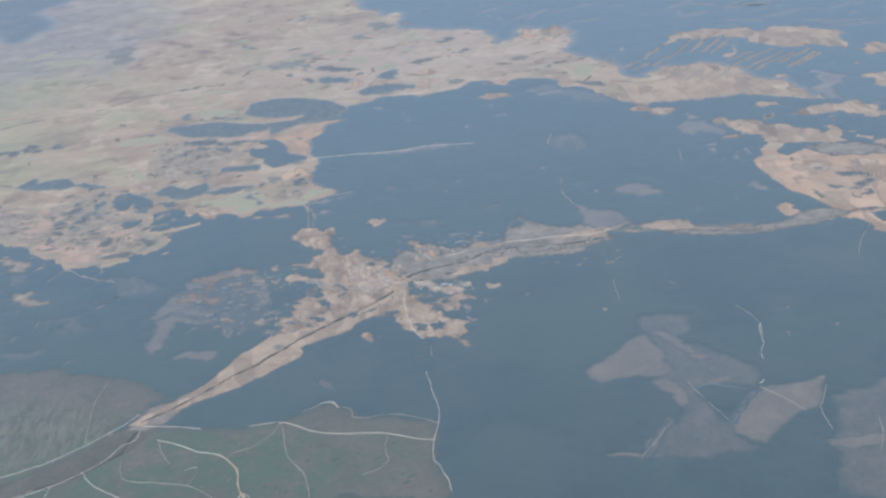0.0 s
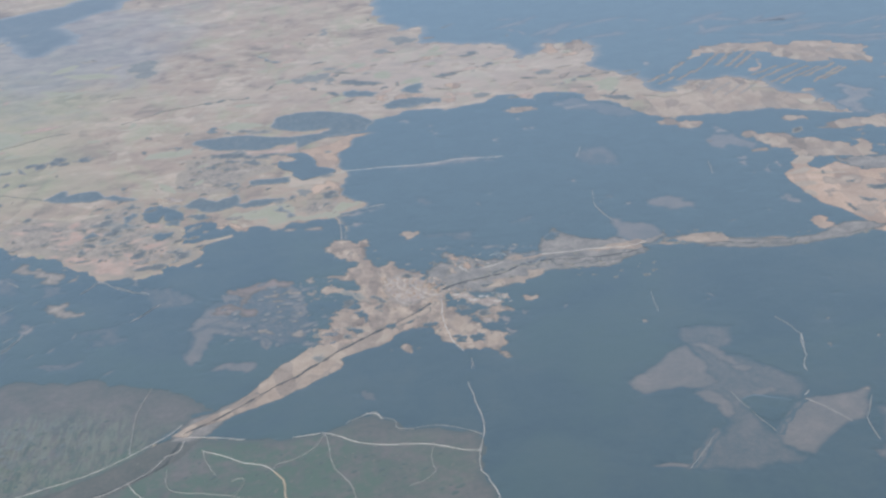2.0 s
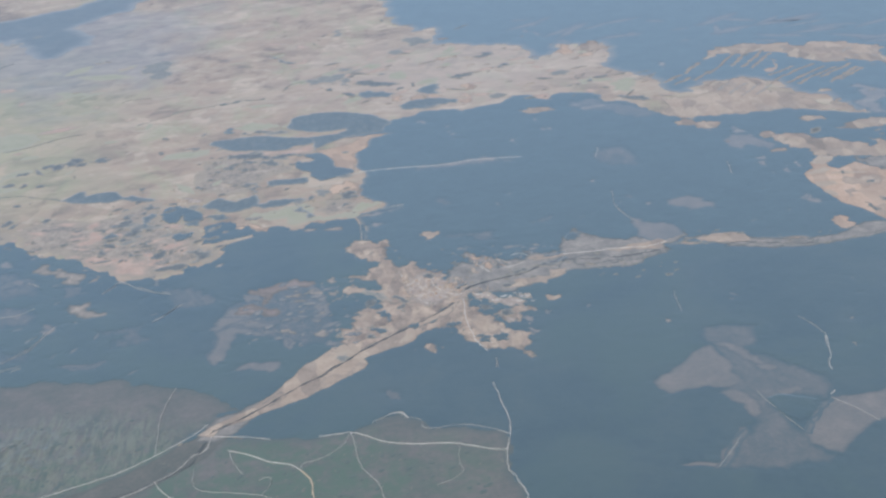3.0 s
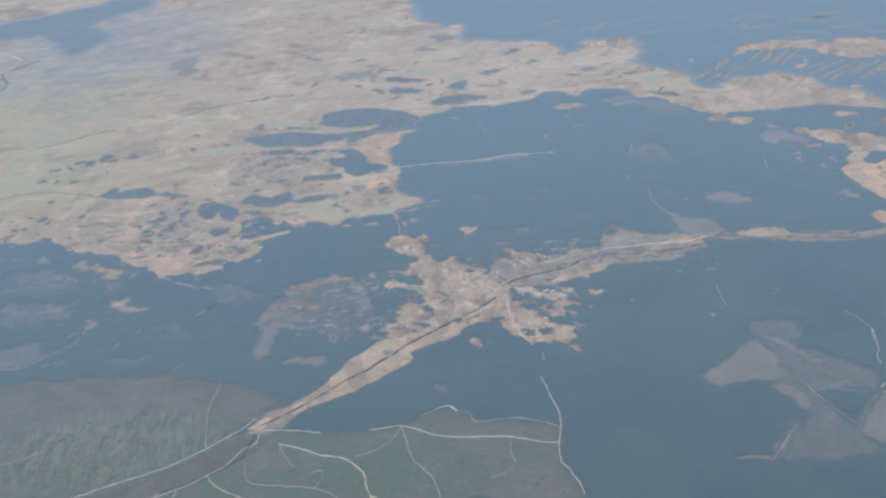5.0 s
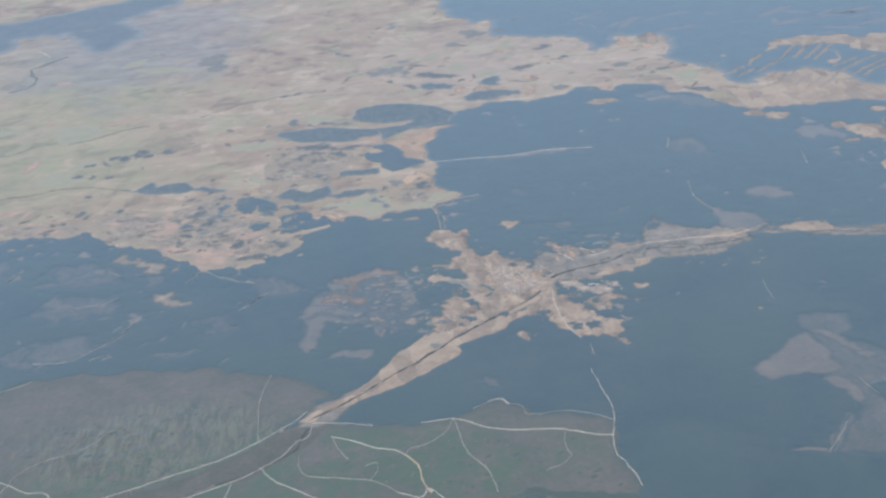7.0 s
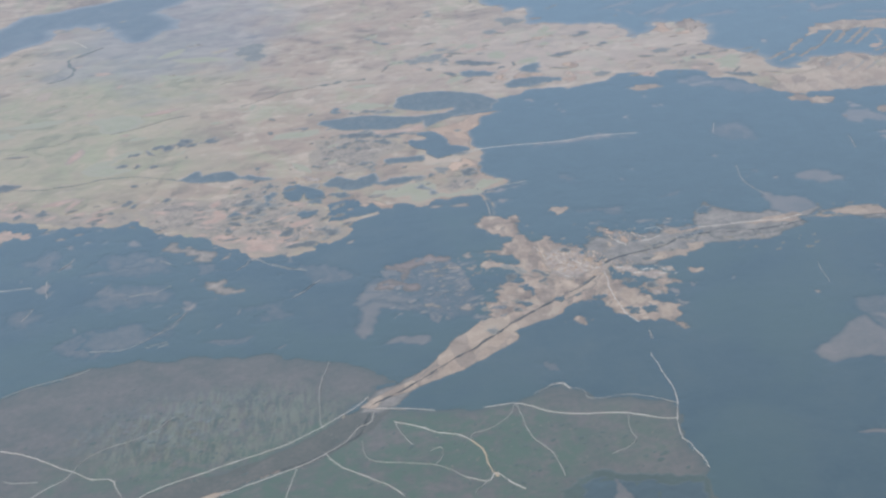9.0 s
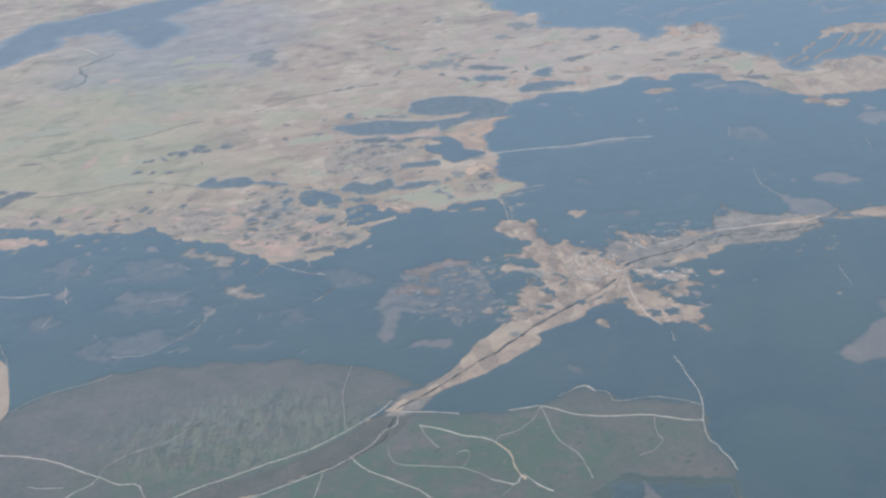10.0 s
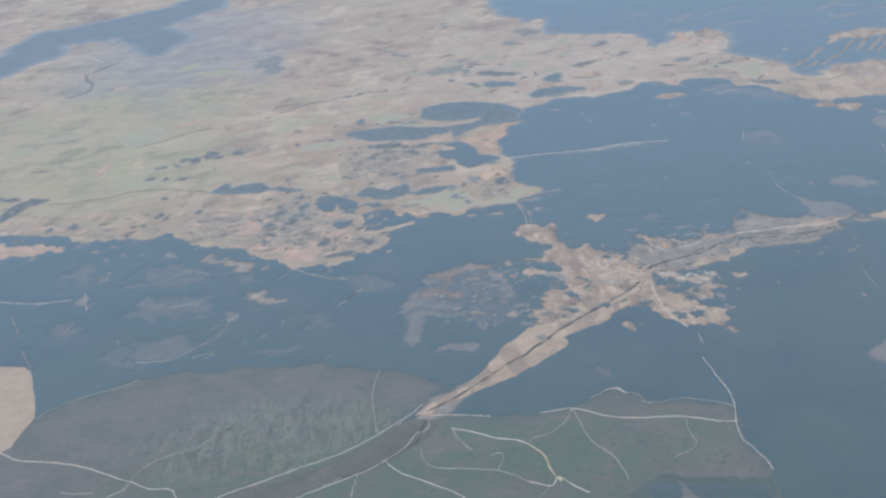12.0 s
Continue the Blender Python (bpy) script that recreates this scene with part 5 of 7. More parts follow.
opening("field", "bright cream stubble fields east of the forest", BRIGHT, 0.20, .07, [(523, 1961), (541, 1976), (542, 1992), (561, 2017), (575, 2019), (578, 2011), (563, 1992), (565, 1977), (575, 1964), (591, 1975), (606, 1984), (621, 1964), (631, 1944), (655, 1945), (675, 1928), (690, 1939), (749, 1932), (684.4, 1719.9), (621.5, 1752.1), (597.0, 1746.4), (581.8, 1745.5), (575.6, 1761.2), (567.7, 1783.6), (562, 1802), (552, 1821), (544, 1832), (539, 1840), (534, 1863), (529, 1887), (525, 1917), (522, 1941)])
opening("field", "smooth cream field corner", CREAM, 0.34, .10, [(525, 1960), (540, 1969), (559, 1979), (563, 1968), (552, 1951)])
opening("field", "smooth cream field corner", CREAM, 0.34, .10, [(543, 2001), (564, 2026), (582, 2014), (564, 1989), (550, 1992)])
opening("field", "smooth cream field corner", CREAM, 0.34, .10, [(525, 1923), (554, 1920), (556, 1906), (526, 1907)])
opening("field", "smooth cream field corner", CREAM, 0.34, .10, [(533, 1894), (543, 1880), (541, 1861), (533, 1874)])
opening("field", "smooth cream field corner", CREAM, 0.34, .10, [(558, 1951), (584, 1951), (607, 1934), (573, 1941)])
opening("field", "greyish fallow plot in the stubble", TAN, 0.30, .20, [(570, 1931), (609, 1926), (617, 1901), (589, 1890), (566, 1905)])
opening("field", "greyish fallow plot in the stubble", TAN, 0.30, .20, [(582, 1818), (604, 1814), (606.2, 1785.0), (583.1, 1772.6), (576.6, 1794.8)])
opening("field", "greyish fallow plot in the stubble", TAN, 0.30, .20, [(647, 1920), (678, 1916), (685, 1890), (651, 1884)])
opening("field", "greyish fallow plot in the stubble", TAN, 0.30, .20, [(553, 1887), (572, 1885), (578, 1866), (555, 1856)])
opening("pasture", "small pale glade at the forest edge", GREYTAN, 0.28, .20, [(522, 2006), (531, 2013), (532, 1991), (524, 1987)])
opening("pasture", "small pale glade at the forest edge", GREYTAN, 0.28, .20, [(510, 2004), (515, 2002), (515, 1966), (509, 1971)])
opening("pasture", "small pale glade at the forest edge", GREYTAN, 0.28, .20, [(476, 2048), (491, 2050), (485, 2037)])
opening("pasture", "small pale glade at the forest edge", GREYTAN, 0.28, .20, [(476, 2030), (488, 2028), (484, 2008), (475, 2014)])
opening("pasture", "small pale glade at the forest edge", GREYTAN, 0.28, .20, [(492, 1878), (505, 1888), (510, 1874), (509, 1848), (500, 1854)])
opening("pasture", "small pale glade at the forest edge", GREYTAN, 0.28, .20, [(459, 1840), (469, 1841), (465, 1834)])
opening("pasture", "small pale glade at the forest edge", GREYTAN, 0.28, .20, [(477, 1982), (489, 1982), (482, 1971)])
opening("field", "cream hook-shaped field at the forest edge", BRIGHT, 0.26, .20, [(511.6, 1792.1), (523, 1800), (526.1, 1779.3), (534.2, 1768.8), (533.9, 1755.2), (516.7, 1753.0), (508.9, 1767.2)])
opening("field", "pale field beside the eastern road", BRIGHT, 0.26, .20, [(574.5, 1732.4), (594.2, 1749.2), (610.7, 1753.6), (610.0, 1738.3), (618.9, 1729.6), (641.7, 1684.6), (635.7, 1668.1), (602.2, 1686.1), (599.8, 1711.0), (585.5, 1723.2)])
opening("pasture", "grey fields in the narrow eastern valley", PASTURE, 0.22, .10, [(515.2, 1747.7), (544.3, 1769.4), (572.8, 1764.1), (590.3, 1748.6), (614.1, 1752.5), (666.9, 1752.9), (659.8, 1733.7), (603.8, 1744.2), (578.9, 1736.8), (553.1, 1726.0), (521.9, 1720.9), (491.5, 1717.5), (461.1, 1714.1), (432.6, 1717.5), (391.7, 1730.4), (348.5, 1742.1), (357.8, 1750.4), (346.0, 1757.9), (309.4, 1780.9), (305.9, 1789.7), (338.0, 1791.1), (375.0, 1787.0), (389.6, 1768.8), (398.4, 1758.3), (439.9, 1745.1), (468.2, 1739.9), (497.9, 1739.9)])
opening("field", "peach-tan field strip in the eastern valley", TAN, 0.28, .12, [(308.7, 1788.8), (345.4, 1790.7), (381.6, 1782.9), (390.2, 1764.8), (387.7, 1754.2), (361.1, 1758.8), (333.4, 1769.5)])
opening("pasture", "pale strip in the eastern valley", PASTURE, 0.30, .12, [(358.4, 1746.5), (388.5, 1748.2), (438.0, 1738.2), (473.1, 1730.8), (466.8, 1721.6), (434.0, 1722.7), (384.8, 1732.6)])

# Roads and tracks
road("gravel_road", "pale gravel track winding across the heath", ROAD, 0.80, [(-816.7, 1501.0), (-773.4, 1472.6), (-751.0, 1451.7), (-704.7, 1432.8), (-671.5, 1414.1), (-637.8, 1385.1), (-616.8, 1368.1), (-595.5, 1349.0), (-574.4, 1343.2), (-566.0, 1324.7), (-553.3, 1291.8)])
road("dirt_track", "faint grassy track across the heath", TRACK, 0.65, [(-616.8, 1368.1), (-610.9, 1385.7), (-585.8, 1408.9), (-555.8, 1417.1), (-532.4, 1438.4), (-517.7, 1456.6)])
road("gravel_road", "pale gravel track leaving the heath crossroads", ROAD, 0.67, [(-616.8, 1368.1), (-625.4, 1353.8), (-639.0, 1344.4), (-654.6, 1329.3)])
road("gravel_road", "pale gravel road along the valley side", ROAD, 0.92, [(-553.1, 1289.7), (-523.0, 1313.1), (-485.9, 1328.9), (-445.0, 1345.4), (-397.2, 1364.1), (-360.1, 1389.0), (-317.9, 1426.1), (-302.1, 1445.8)])
road("dirt_track", "pale track climbing the heath slope", TRACK, 0.86, [(-345.0, 1542.0), (-355.1, 1496.2), (-356.9, 1456.9), (-354.9, 1395.9)])
road("dirt_track", "faint track along the heath edge", TRACK, 0.95, [(-743.9, 1542.0), (-724.2, 1563.2), (-693.5, 1580.2), (-661.1, 1588.8), (-632.4, 1603.0)])
road("dirt_track", "faint track through the dark forest", TRACK, 0.95, [(-640.6, 1651.5), (-598.6, 1645.9), (-565.5, 1671.0), (-536, 1710), (-519, 1753)])
road("gravel_road", "pale straight track below the forest", ROAD, 0.73, [(-297.4, 1417.3), (-275.6, 1414.3), (-231.6, 1398.5)])
road("gravel_road", "pale track along the heath plateau", ROAD, 0.73, [(-179.6, 1390.3), (-161.4, 1390.5), (-145.0, 1389.9), (-124.9, 1375.4), (-106.8, 1360.4), (-83.0, 1351.1), (-35.9, 1340.5), (-1.6, 1320.7), (15.6, 1315.4)])
road("gravel_road", "pale gravel track winding across the heath", ROAD, 0.86, [(-277.1, 1385.2), (-250.4, 1368.3), (-231.3, 1351.2), (-209.9, 1340.5), (-198.6, 1326.7)])
road("dirt_road", "wide orange-tan dirt road on the heath", ORANGE, 1.37, [(-198.6, 1326.7), (-191.0, 1314.0), (-185.9, 1291.5), (-184.9, 1270.5), (-178.5, 1251.8), (-179.5, 1258.9)])
road("dirt_track", "pale branching track across the heath", TRACK, 0.79, [(-198.8, 1330.0), (-194.0, 1339.9), (-172.0, 1348.0), (-154.7, 1366.6), (-145.0, 1389.9)])
road("dirt_track", "pale track running down the heath", TRACK, 0.86, [(-145.0, 1389.9), (-140.8, 1357.4), (-137.2, 1322.8), (-127.0, 1298.7), (-118.3, 1275.4), (-113.6, 1236.7)])
road("gravel_road", "bright winding gravel road at the forest edge", ROAD, 0.78, [(16.9, 1460.9), (20.2, 1418.7), (22.8, 1387.1), (23.9, 1362.8), (19.4, 1334.8), (14.3, 1313.4), (11.3, 1281.3), (17.4, 1263.9), (20.6, 1247.6), (23.2, 1231.6), (25.2, 1216.2)])
road("dirt_track", "short glimpse of a forest road", TRACK, 0.5, [(25.2, 1514.5), (26.3, 1493.4)])
road("dirt_track", "short pale track on the heath", TRACK, 0.72, [(-275.9, 1384.9), (-270.6, 1360.8), (-259.3, 1333.7)])
road("gravel_road", "pale track branching from the valley road", ROAD, 0.73, [(-351.7, 1340.9), (-337.4, 1313.4), (-313.1, 1288.1), (-286.9, 1261.8), (-272.3, 1239.2)])
road("gravel_road", "short pale track leaving the valley road", ROAD, 0.61, [(-379.8, 1317.3), (-385.4, 1288.6), (-389.8, 1258.5)])
road("dirt_track", "faint winding track on the heath", TRACK, 0.58, [(-310.9, 1354.8), (-309.7, 1331.4), (-299.7, 1310.6), (-266.0, 1299.0), (-238.3, 1288.1), (-222.9, 1274.0), (-210.6, 1260.0)])
road("dirt_track", "short hooked track on the heath", TRACK, 0.65, [(-241.8, 1316.8), (-231.3, 1320.7), (-230.3, 1305.7), (-238.3, 1288.1)])
road("gravel_road", "pale forked track at the heath edge", ROAD, 0.73, [(-210.7, 1258.9), (-190.1, 1245.9), (-179.5, 1258.9), (-166.2, 1237.3), (-154.7, 1223.8)])
road("dirt_track", "pale track descending the heath", TRACK, 0.72, [(-190.1, 1245.9), (-204.2, 1227.0)])
road("dirt_track", "faint curved track on the heath", TRACK, 0.58, [(-33.2, 1334.2), (-36.3, 1303.7), (-33.6, 1286.9), (-44.5, 1273.5), (-61.8, 1265.1)])
road("gravel_road", "pale gravel road along the valley stream", ROAD, 0.80, [(-456.2, 1284.5), (-421.9, 1300.6), (-386.8, 1316.0), (-362.9, 1328.2), (-338.3, 1347.4), (-325.4, 1361.2), (-314.9, 1382.0), (-302.1, 1390.4), (-296.1, 1410.9)])
road("dirt_track", "thin pale path along the plateau rim", TRACK, 0.65, [(-122.1, 1405.7), (-97.4, 1420.3), (-88.2, 1420.4), (-82.2, 1407.8), (-70.1, 1398.6), (-67.4, 1382.3), (-55.5, 1376.9), (-22.2, 1376.8), (6.8, 1358.8), (20.9, 1345.9)])
road("dirt_track", "pale track across a felled block", TRACK, 0.72, [(359.6, 1335.3), (374.6, 1314.6), (392.1, 1278.7)])
road("dirt_track", "pale track at the felled block", TRACK, 0.72, [(426.1, 1325.3), (418.5, 1303.3), (407.2, 1280.6), (406.0, 1254.9), (405.6, 1239.6)])
road("dirt_track", "faint track between clearings", TRACK, 0.5, [(289.2, 1367.3), (293.7, 1347.6), (300.0, 1324.3), (304.6, 1306.7), (313.4, 1279.3)])
road("dirt_track", "pale track leading into the eastern forest", TRACK, 0.79, [(632, 1749), (604, 1703), (576.9, 1656.7), (560.9, 1618.1)])
road("dirt_track", "pale vertical track in the scrub", TRACK, 0.72, [(455.7, 1247.9), (450.5, 1221.9), (437.6, 1190.4)])
road("dirt_track", "thin pale forest ride", TRACK, 0.98, [(-118, 1997), (-116, 1919)])
road("dirt_track", "thin pale forest ride", TRACK, 0.98, [(434, 2046), (427, 1995)])
road("gravel_road", "pale open strip with a road through the forest", ROAD, 1.34, [(-113, 2193), (-52, 2189), (18, 2180), (72, 2184), (140, 2172)])
road("gravel_road", "pale straight farm road inside the forest", ROAD, 1.10, [(-885, 1913), (-852, 1901), (-802, 1877), (-751, 1873)])
road("dirt_track", "thin pale field path in the forest", TRACK, 0.72, [(-461, 1847), (-447, 1874), (-418, 1839), (-381, 1814)])
road("dirt_track", "faint forest track", TRACK, 0.98, [(-392, 1732), (-373, 1752), (-364, 1766)])
road("dirt_track", "thin pale forest path", TRACK, 1.20, [(-734, 1889), (-724, 1828)])
road("dirt_track", "thin pale forest path", TRACK, 1.20, [(-794, 1732), (-778.5, 1691.4), (-765.6, 1646.6)])
road("dirt_track", "thin pale forest path", TRACK, 1.05, [(-826, 1847), (-809, 1786)])
road("dirt_track", "thin pale forest path", TRACK, 1.20, [(-737, 1801), (-746, 1766)])
road("dirt_track", "thin pale forest path", TRACK, 1.20, [(-708, 1946), (-724, 1916)])
road("dirt_track", "thin pale path between the clearings", TRACK, 0.8, [(-570.7, 1643.3), (-544.8, 1650.5)])
road("dirt_track", "faint forest path", TRACK, 0.45, [(259.4, 1633.4), (256.9, 1593.8), (258.0, 1577.8)])
road("dirt_track", "faint forest path", TRACK, 0.60, [(382.7, 1526.6), (392.5, 1501.4), (398.4, 1475.1)])
road("dirt_track", "thin pale forest ride", TRACK, 1.35, [(249, 2128), (262, 2172)])
road("dirt_track", "pale lane beside the hamlet", TRACK, 0.7, [(-424, 1972), (-420, 1951), (-415, 1922)])
road("dirt_track", "pale lane beside the hamlet", TRACK, 0.7, [(-403, 2052), (-393, 2030), (-386, 2001), (-382, 1982)])
road("dirt_track", "pale lane between the hamlet woods", TRACK, 0.9, [(-383, 2137), (-381, 2088), (-383, 2049), (-390, 2029)])
road("dirt_track", "pale farm road between two woods", TRACK, 1.3, [(-159, 2167), (-136, 2181), (-103, 2189)])
road("dirt_track", "faint pale forest path", TRACK, 1.05, [(-611, 1802), (-592, 1803), (-574, 1804), (-556, 1820)])
road("dirt_track", "faint pale forest path", TRACK, 1.20, [(-579, 1909), (-562, 1891)])
road("dirt_track", "pale forest path below the hamlet", TRACK, 1.35, [(-469, 1840), (-462, 1851), (-453, 1861)])
road("dirt_track", "pale forest path below the hamlet", TRACK, 1.65, [(-451, 1872), (-440, 1868)])
road("dirt_track", "pale forest path below the hamlet", TRACK, 1.50, [(-422, 1846), (-408, 1834), (-396, 1822)])
road("dirt_track", "pale forest path below the hamlet", TRACK, 1.35, [(-386, 1822), (-374, 1811)])
road("dirt_track", "pale forest path in the western forest", TRACK, 1.20, [(-388, 1735), (-379, 1744), (-366, 1763), (-357, 1774)])
road("dirt_track", "short pale forest path", TRACK, 1.20, [(-555.2, 1638.4), (-543.0, 1643.8)])
road("dirt_track", "short pale forest path", TRACK, 1.05, [(-550, 1716), (-539, 1730)])
road("dirt_track", "pale forest track", TRACK, 1.20, [(-564.2, 1672.2), (-541.3, 1691.9), (-534, 1712), (-529, 1737)])
road("dirt_track", "pale forest path", TRACK, 1.50, [(-720, 1923), (-715, 1937), (-705, 1933)])
road("dirt_track", "pale grassy finger along the forest edge", TRACK, 1.5, [(-110, 2018), (-81, 2026), (-52, 2031)])
road("dirt_track", "pale grassy strip along the forest edge", TRACK, 1.6, [(-308, 1974), (-288, 1979), (-272, 1987)])
road("dirt_track", "thin line of trees felled for a path", TRACK, 0.55, [(213.6, 1232.3), (232.4, 1257.5), (249.4, 1283.0)])
road("gravel_road", "white forest path in the dark woods", ROAD, 0.62, [(399.2, 1477.8), (394.2, 1462.1), (392.7, 1443.0), (387.6, 1422.5), (381.2, 1410.9), (379.9, 1392.8)])
road("gravel_road", "white glimpse of a forest path", ROAD, 0.9, [(362.1, 1342.0), (368.0, 1350.3)])
road("gravel_road", "white glimpse of a forest path", ROAD, 0.7, [(397.7, 1472.4), (394.8, 1450.7)])
road("dirt_track", "faint pale path on the heath", TRACK, 0.6, [(-691.5, 1368.4), (-677.4, 1362.5), (-652.9, 1357.2)])
road("dirt_track", "thin forest ride climbing from the valley", TRACK, 0.68, [(248, 1985), (243, 1932), (249, 1895), (260, 1861)])
road("gravel_road", "white quarry road on the far plain", ROAD, 2.0, [(-892, 3178), (-876, 3157), (-859, 3122)])
road("gravel_road", "broken glimpse of a forest road", ROAD, 0.4, [(26.7, 1519.4), (22.9, 1494.5)])
road("gravel_road", "broken glimpse of a forest road", ROAD, 0.4, [(20.8, 1407.9), (22.4, 1386.9)])

road("gravel_road", "pale curved road entering the village", ROAD, 0.90, [(3.5, 1685.7), (3.8, 1667.0), (1.6, 1639.6), (3.1, 1615.0), (5.9, 1586.0), (9.5, 1563.6), (14.3, 1550.3), (19.2, 1538.5)])
road("gravel_road", "pale valley road towards the east", ROAD, 1.20, [(147.1, 1785.0), (180.6, 1782.2), (218.3, 1781.9), (254.7, 1776.2), (284.8, 1784.2)])
road("village_street", "pale dusty village street", ROAD, 0.55, [(-72.7, 1792.6), (-67.1, 1772.4), (-64.1, 1756.9), (-61.4, 1739.9)])
road("village_street", "pale dusty village street", ROAD, 0.55, [(-60.8, 1745.1), (-53.7, 1757.4), (-43.6, 1761.6), (-34.5, 1757.0), (-25.1, 1761.4)])
road("village_street", "pale dusty village street", ROAD, 0.55, [(-49.8, 1752.6), (-46.2, 1730.1), (-47.5, 1704.3)])
road("village_street", "pale dusty village street", ROAD, 0.55, [(-32.5, 1761.8), (-28.3, 1733.5), (-16.4, 1710.6), (1.1, 1700.2)])
road("village_street", "pale dusty village street", ROAD, 0.55, [(-53.1, 1705.9), (-46.0, 1691.8), (-35.3, 1685.2)])
road("village_street", "pale dusty village street", ROAD, 0.55, [(-24.6, 1734.2), (-21.1, 1713.8), (-17.1, 1693.5)])
road("village_street", "pale dusty village street", ROAD, 0.55, [(-42.0, 1728.8), (-30.4, 1714.8), (-20.7, 1717.1)])
road("gravel_road", "bright bare bend of the plateau path", ROAD, 1.50, [(-103.6, 1417.7), (-95.6, 1420.5), (-88.2, 1417.4), (-82.8, 1406.2)])
road("village_street", "pale dusty lane in the rough pasture", ROAD, 0.60, [(58.2, 1795.6), (67.6, 1783.2), (75.3, 1775.1)])
road("village_street", "pale dusty lane in the rough pasture", ROAD, 0.60, [(64.8, 1765.3), (80.2, 1768.0), (92.6, 1775.4)])
road("village_street", "pale dusty lane in the rough pasture", ROAD, 0.60, [(30.5, 1787.1), (37.6, 1773.6), (44.8, 1756.6)])
road("village_street", "pale dusty lane in the rough pasture", ROAD, 0.60, [(78, 1803), (92, 1804), (99.6, 1794.2)])
road("strip_field", "narrow pale strip field on the far forest slope", TAN, 5.50, [(547, 2522), (571, 2559), (594, 2590)])
road("strip_field", "narrow pale strip field on the far forest slope", TAN, 5.50, [(561, 2502), (584, 2539), (614, 2589)])
road("strip_field", "narrow pale strip field on the far forest slope", TAN, 5.50, [(574, 2489), (601, 2524), (633, 2573)])
road("strip_field", "narrow pale strip field on the far forest slope", TAN, 5.50, [(588, 2476), (617, 2517), (644, 2553)])
road("strip_field", "narrow pale strip field on the far forest slope", TAN, 5.50, [(608, 2396), (649, 2430), (695, 2462)])
road("strip_field", "narrow pale strip field on the far forest slope", TAN, 5.50, [(622, 2374), (662, 2407), (707, 2440)])
road("strip_field", "narrow pale strip field on the far forest slope", TAN, 5.50, [(637, 2361), (679, 2397), (723, 2429)])
road("strip_field", "narrow pale strip field on the far forest slope", TAN, 5.50, [(682, 2385), (717, 2411), (754, 2440)])
road("strip_field", "narrow pale strip field on the far forest slope", TAN, 5.50, [(688, 2350), (724, 2384), (758, 2417)])
road("strip_field", "narrow pale strip field on the far forest slope", TAN, 5.50, [(708, 2358), (732, 2381), (764, 2408)])
road("strip_field", "narrow pale strip field on the far forest slope", TAN, 5.50, [(429, 2453), (446, 2473), (464, 2487)])
road("strip_field", "narrow pale strip field on the far forest slope", TAN, 5.50, [(443, 2434), (460, 2451), (478, 2467)])
road("strip_field", "narrow pale strip field on the far forest slope", TAN, 5.50, [(481, 2445), (499, 2469), (518, 2488)])
road("strip_field", "narrow pale strip field on the far forest slope", TAN, 5.50, [(473, 2490), (491, 2517), (513, 2544)])
road("strip_field", "narrow pale strip field on the far forest slope", TAN, 5.50, [(513, 2473), (530, 2497), (548, 2522)])
road("strip_field", "narrow pale strip field on the far forest slope", TAN, 5.50, [(606, 2424), (631, 2444), (658, 2460)])
road("strip_field", "narrow pale strip field on the far forest slope", TAN, 5.50, [(479, 2397), (496, 2416), (514, 2435)])

# Forests and woods
NORTH_EDGE = [(-62, 2420), (-46, 2432), (-31, 2442), (-11, 2441), (0, 2459), (25, 2456), (54, 2451), (72, 2434), (90, 2440), (123, 2450), (150, 2466), (168, 2485), (187, 2481), (205, 2470), (220, 2441), (230, 2460), (255, 2467), (282, 2456), (314, 2426), (304, 2403), (318, 2391), (350, 2379), (362, 2348), (384, 2302), (413, 2269), (431, 2250), (436, 2262), (482, 2259), (527, 2256), (571, 2248), (613, 2231), (652, 2207), (687, 2188), (732, 2176), (809, 2137), (840, 2016), (733, 1748), (646, 1761), (574, 1745), (507, 1721)]
NORTH_EDGE += [(369, 1761), (296, 1772), (146, 1763), (69, 1740), (9, 1713), (-48, 1750), (-106, 1786), (-152, 1836), (-122, 1885), (-116, 1933), (-124, 2004), (-108, 2017), (-77, 2040), (-98, 2062), (-114, 2092), (-114, 2127), (-104, 2169), (-104, 2190), (-115, 2211), (-114, 2246), (-118, 2278), (-96, 2307), (-89, 2345), (-61, 2361), (-93, 2361), (-135, 2367), (-140, 2399), (-82, 2422), (-53, 2422)]
forest("dense dark blue-green pine forest north of the valley", 0.45, .12, NORTH_EDGE, 7)
WEST_EDGE = [(-127, 2003), (-154, 2004), (-173, 1997), (-189, 2005), (-201, 1984), (-211, 1981), (-224, 1997), (-237, 2008), (-251, 2004), (-257, 1993), (-270, 2002), (-279, 2023), (-296, 2024), (-308, 2047), (-329, 2045), (-347, 2034), (-349, 2001), (-346, 1972), (-330, 1968), (-313, 1980), (-289, 1980), (-274, 1986), (-270, 1978), (-289, 1969), (-305, 1960), (-320, 1944), (-309, 1934), (-318, 1921), (-326, 1903), (-342, 1892), (-348, 1889), (-358, 1902), (-367, 1887), (-363, 1870), (-377, 1875), (-385, 1867), (-409, 1885), (-418, 1874), (-432, 1873), (-447, 1872), (-460, 1896), (-481, 1918), (-497, 1932)]
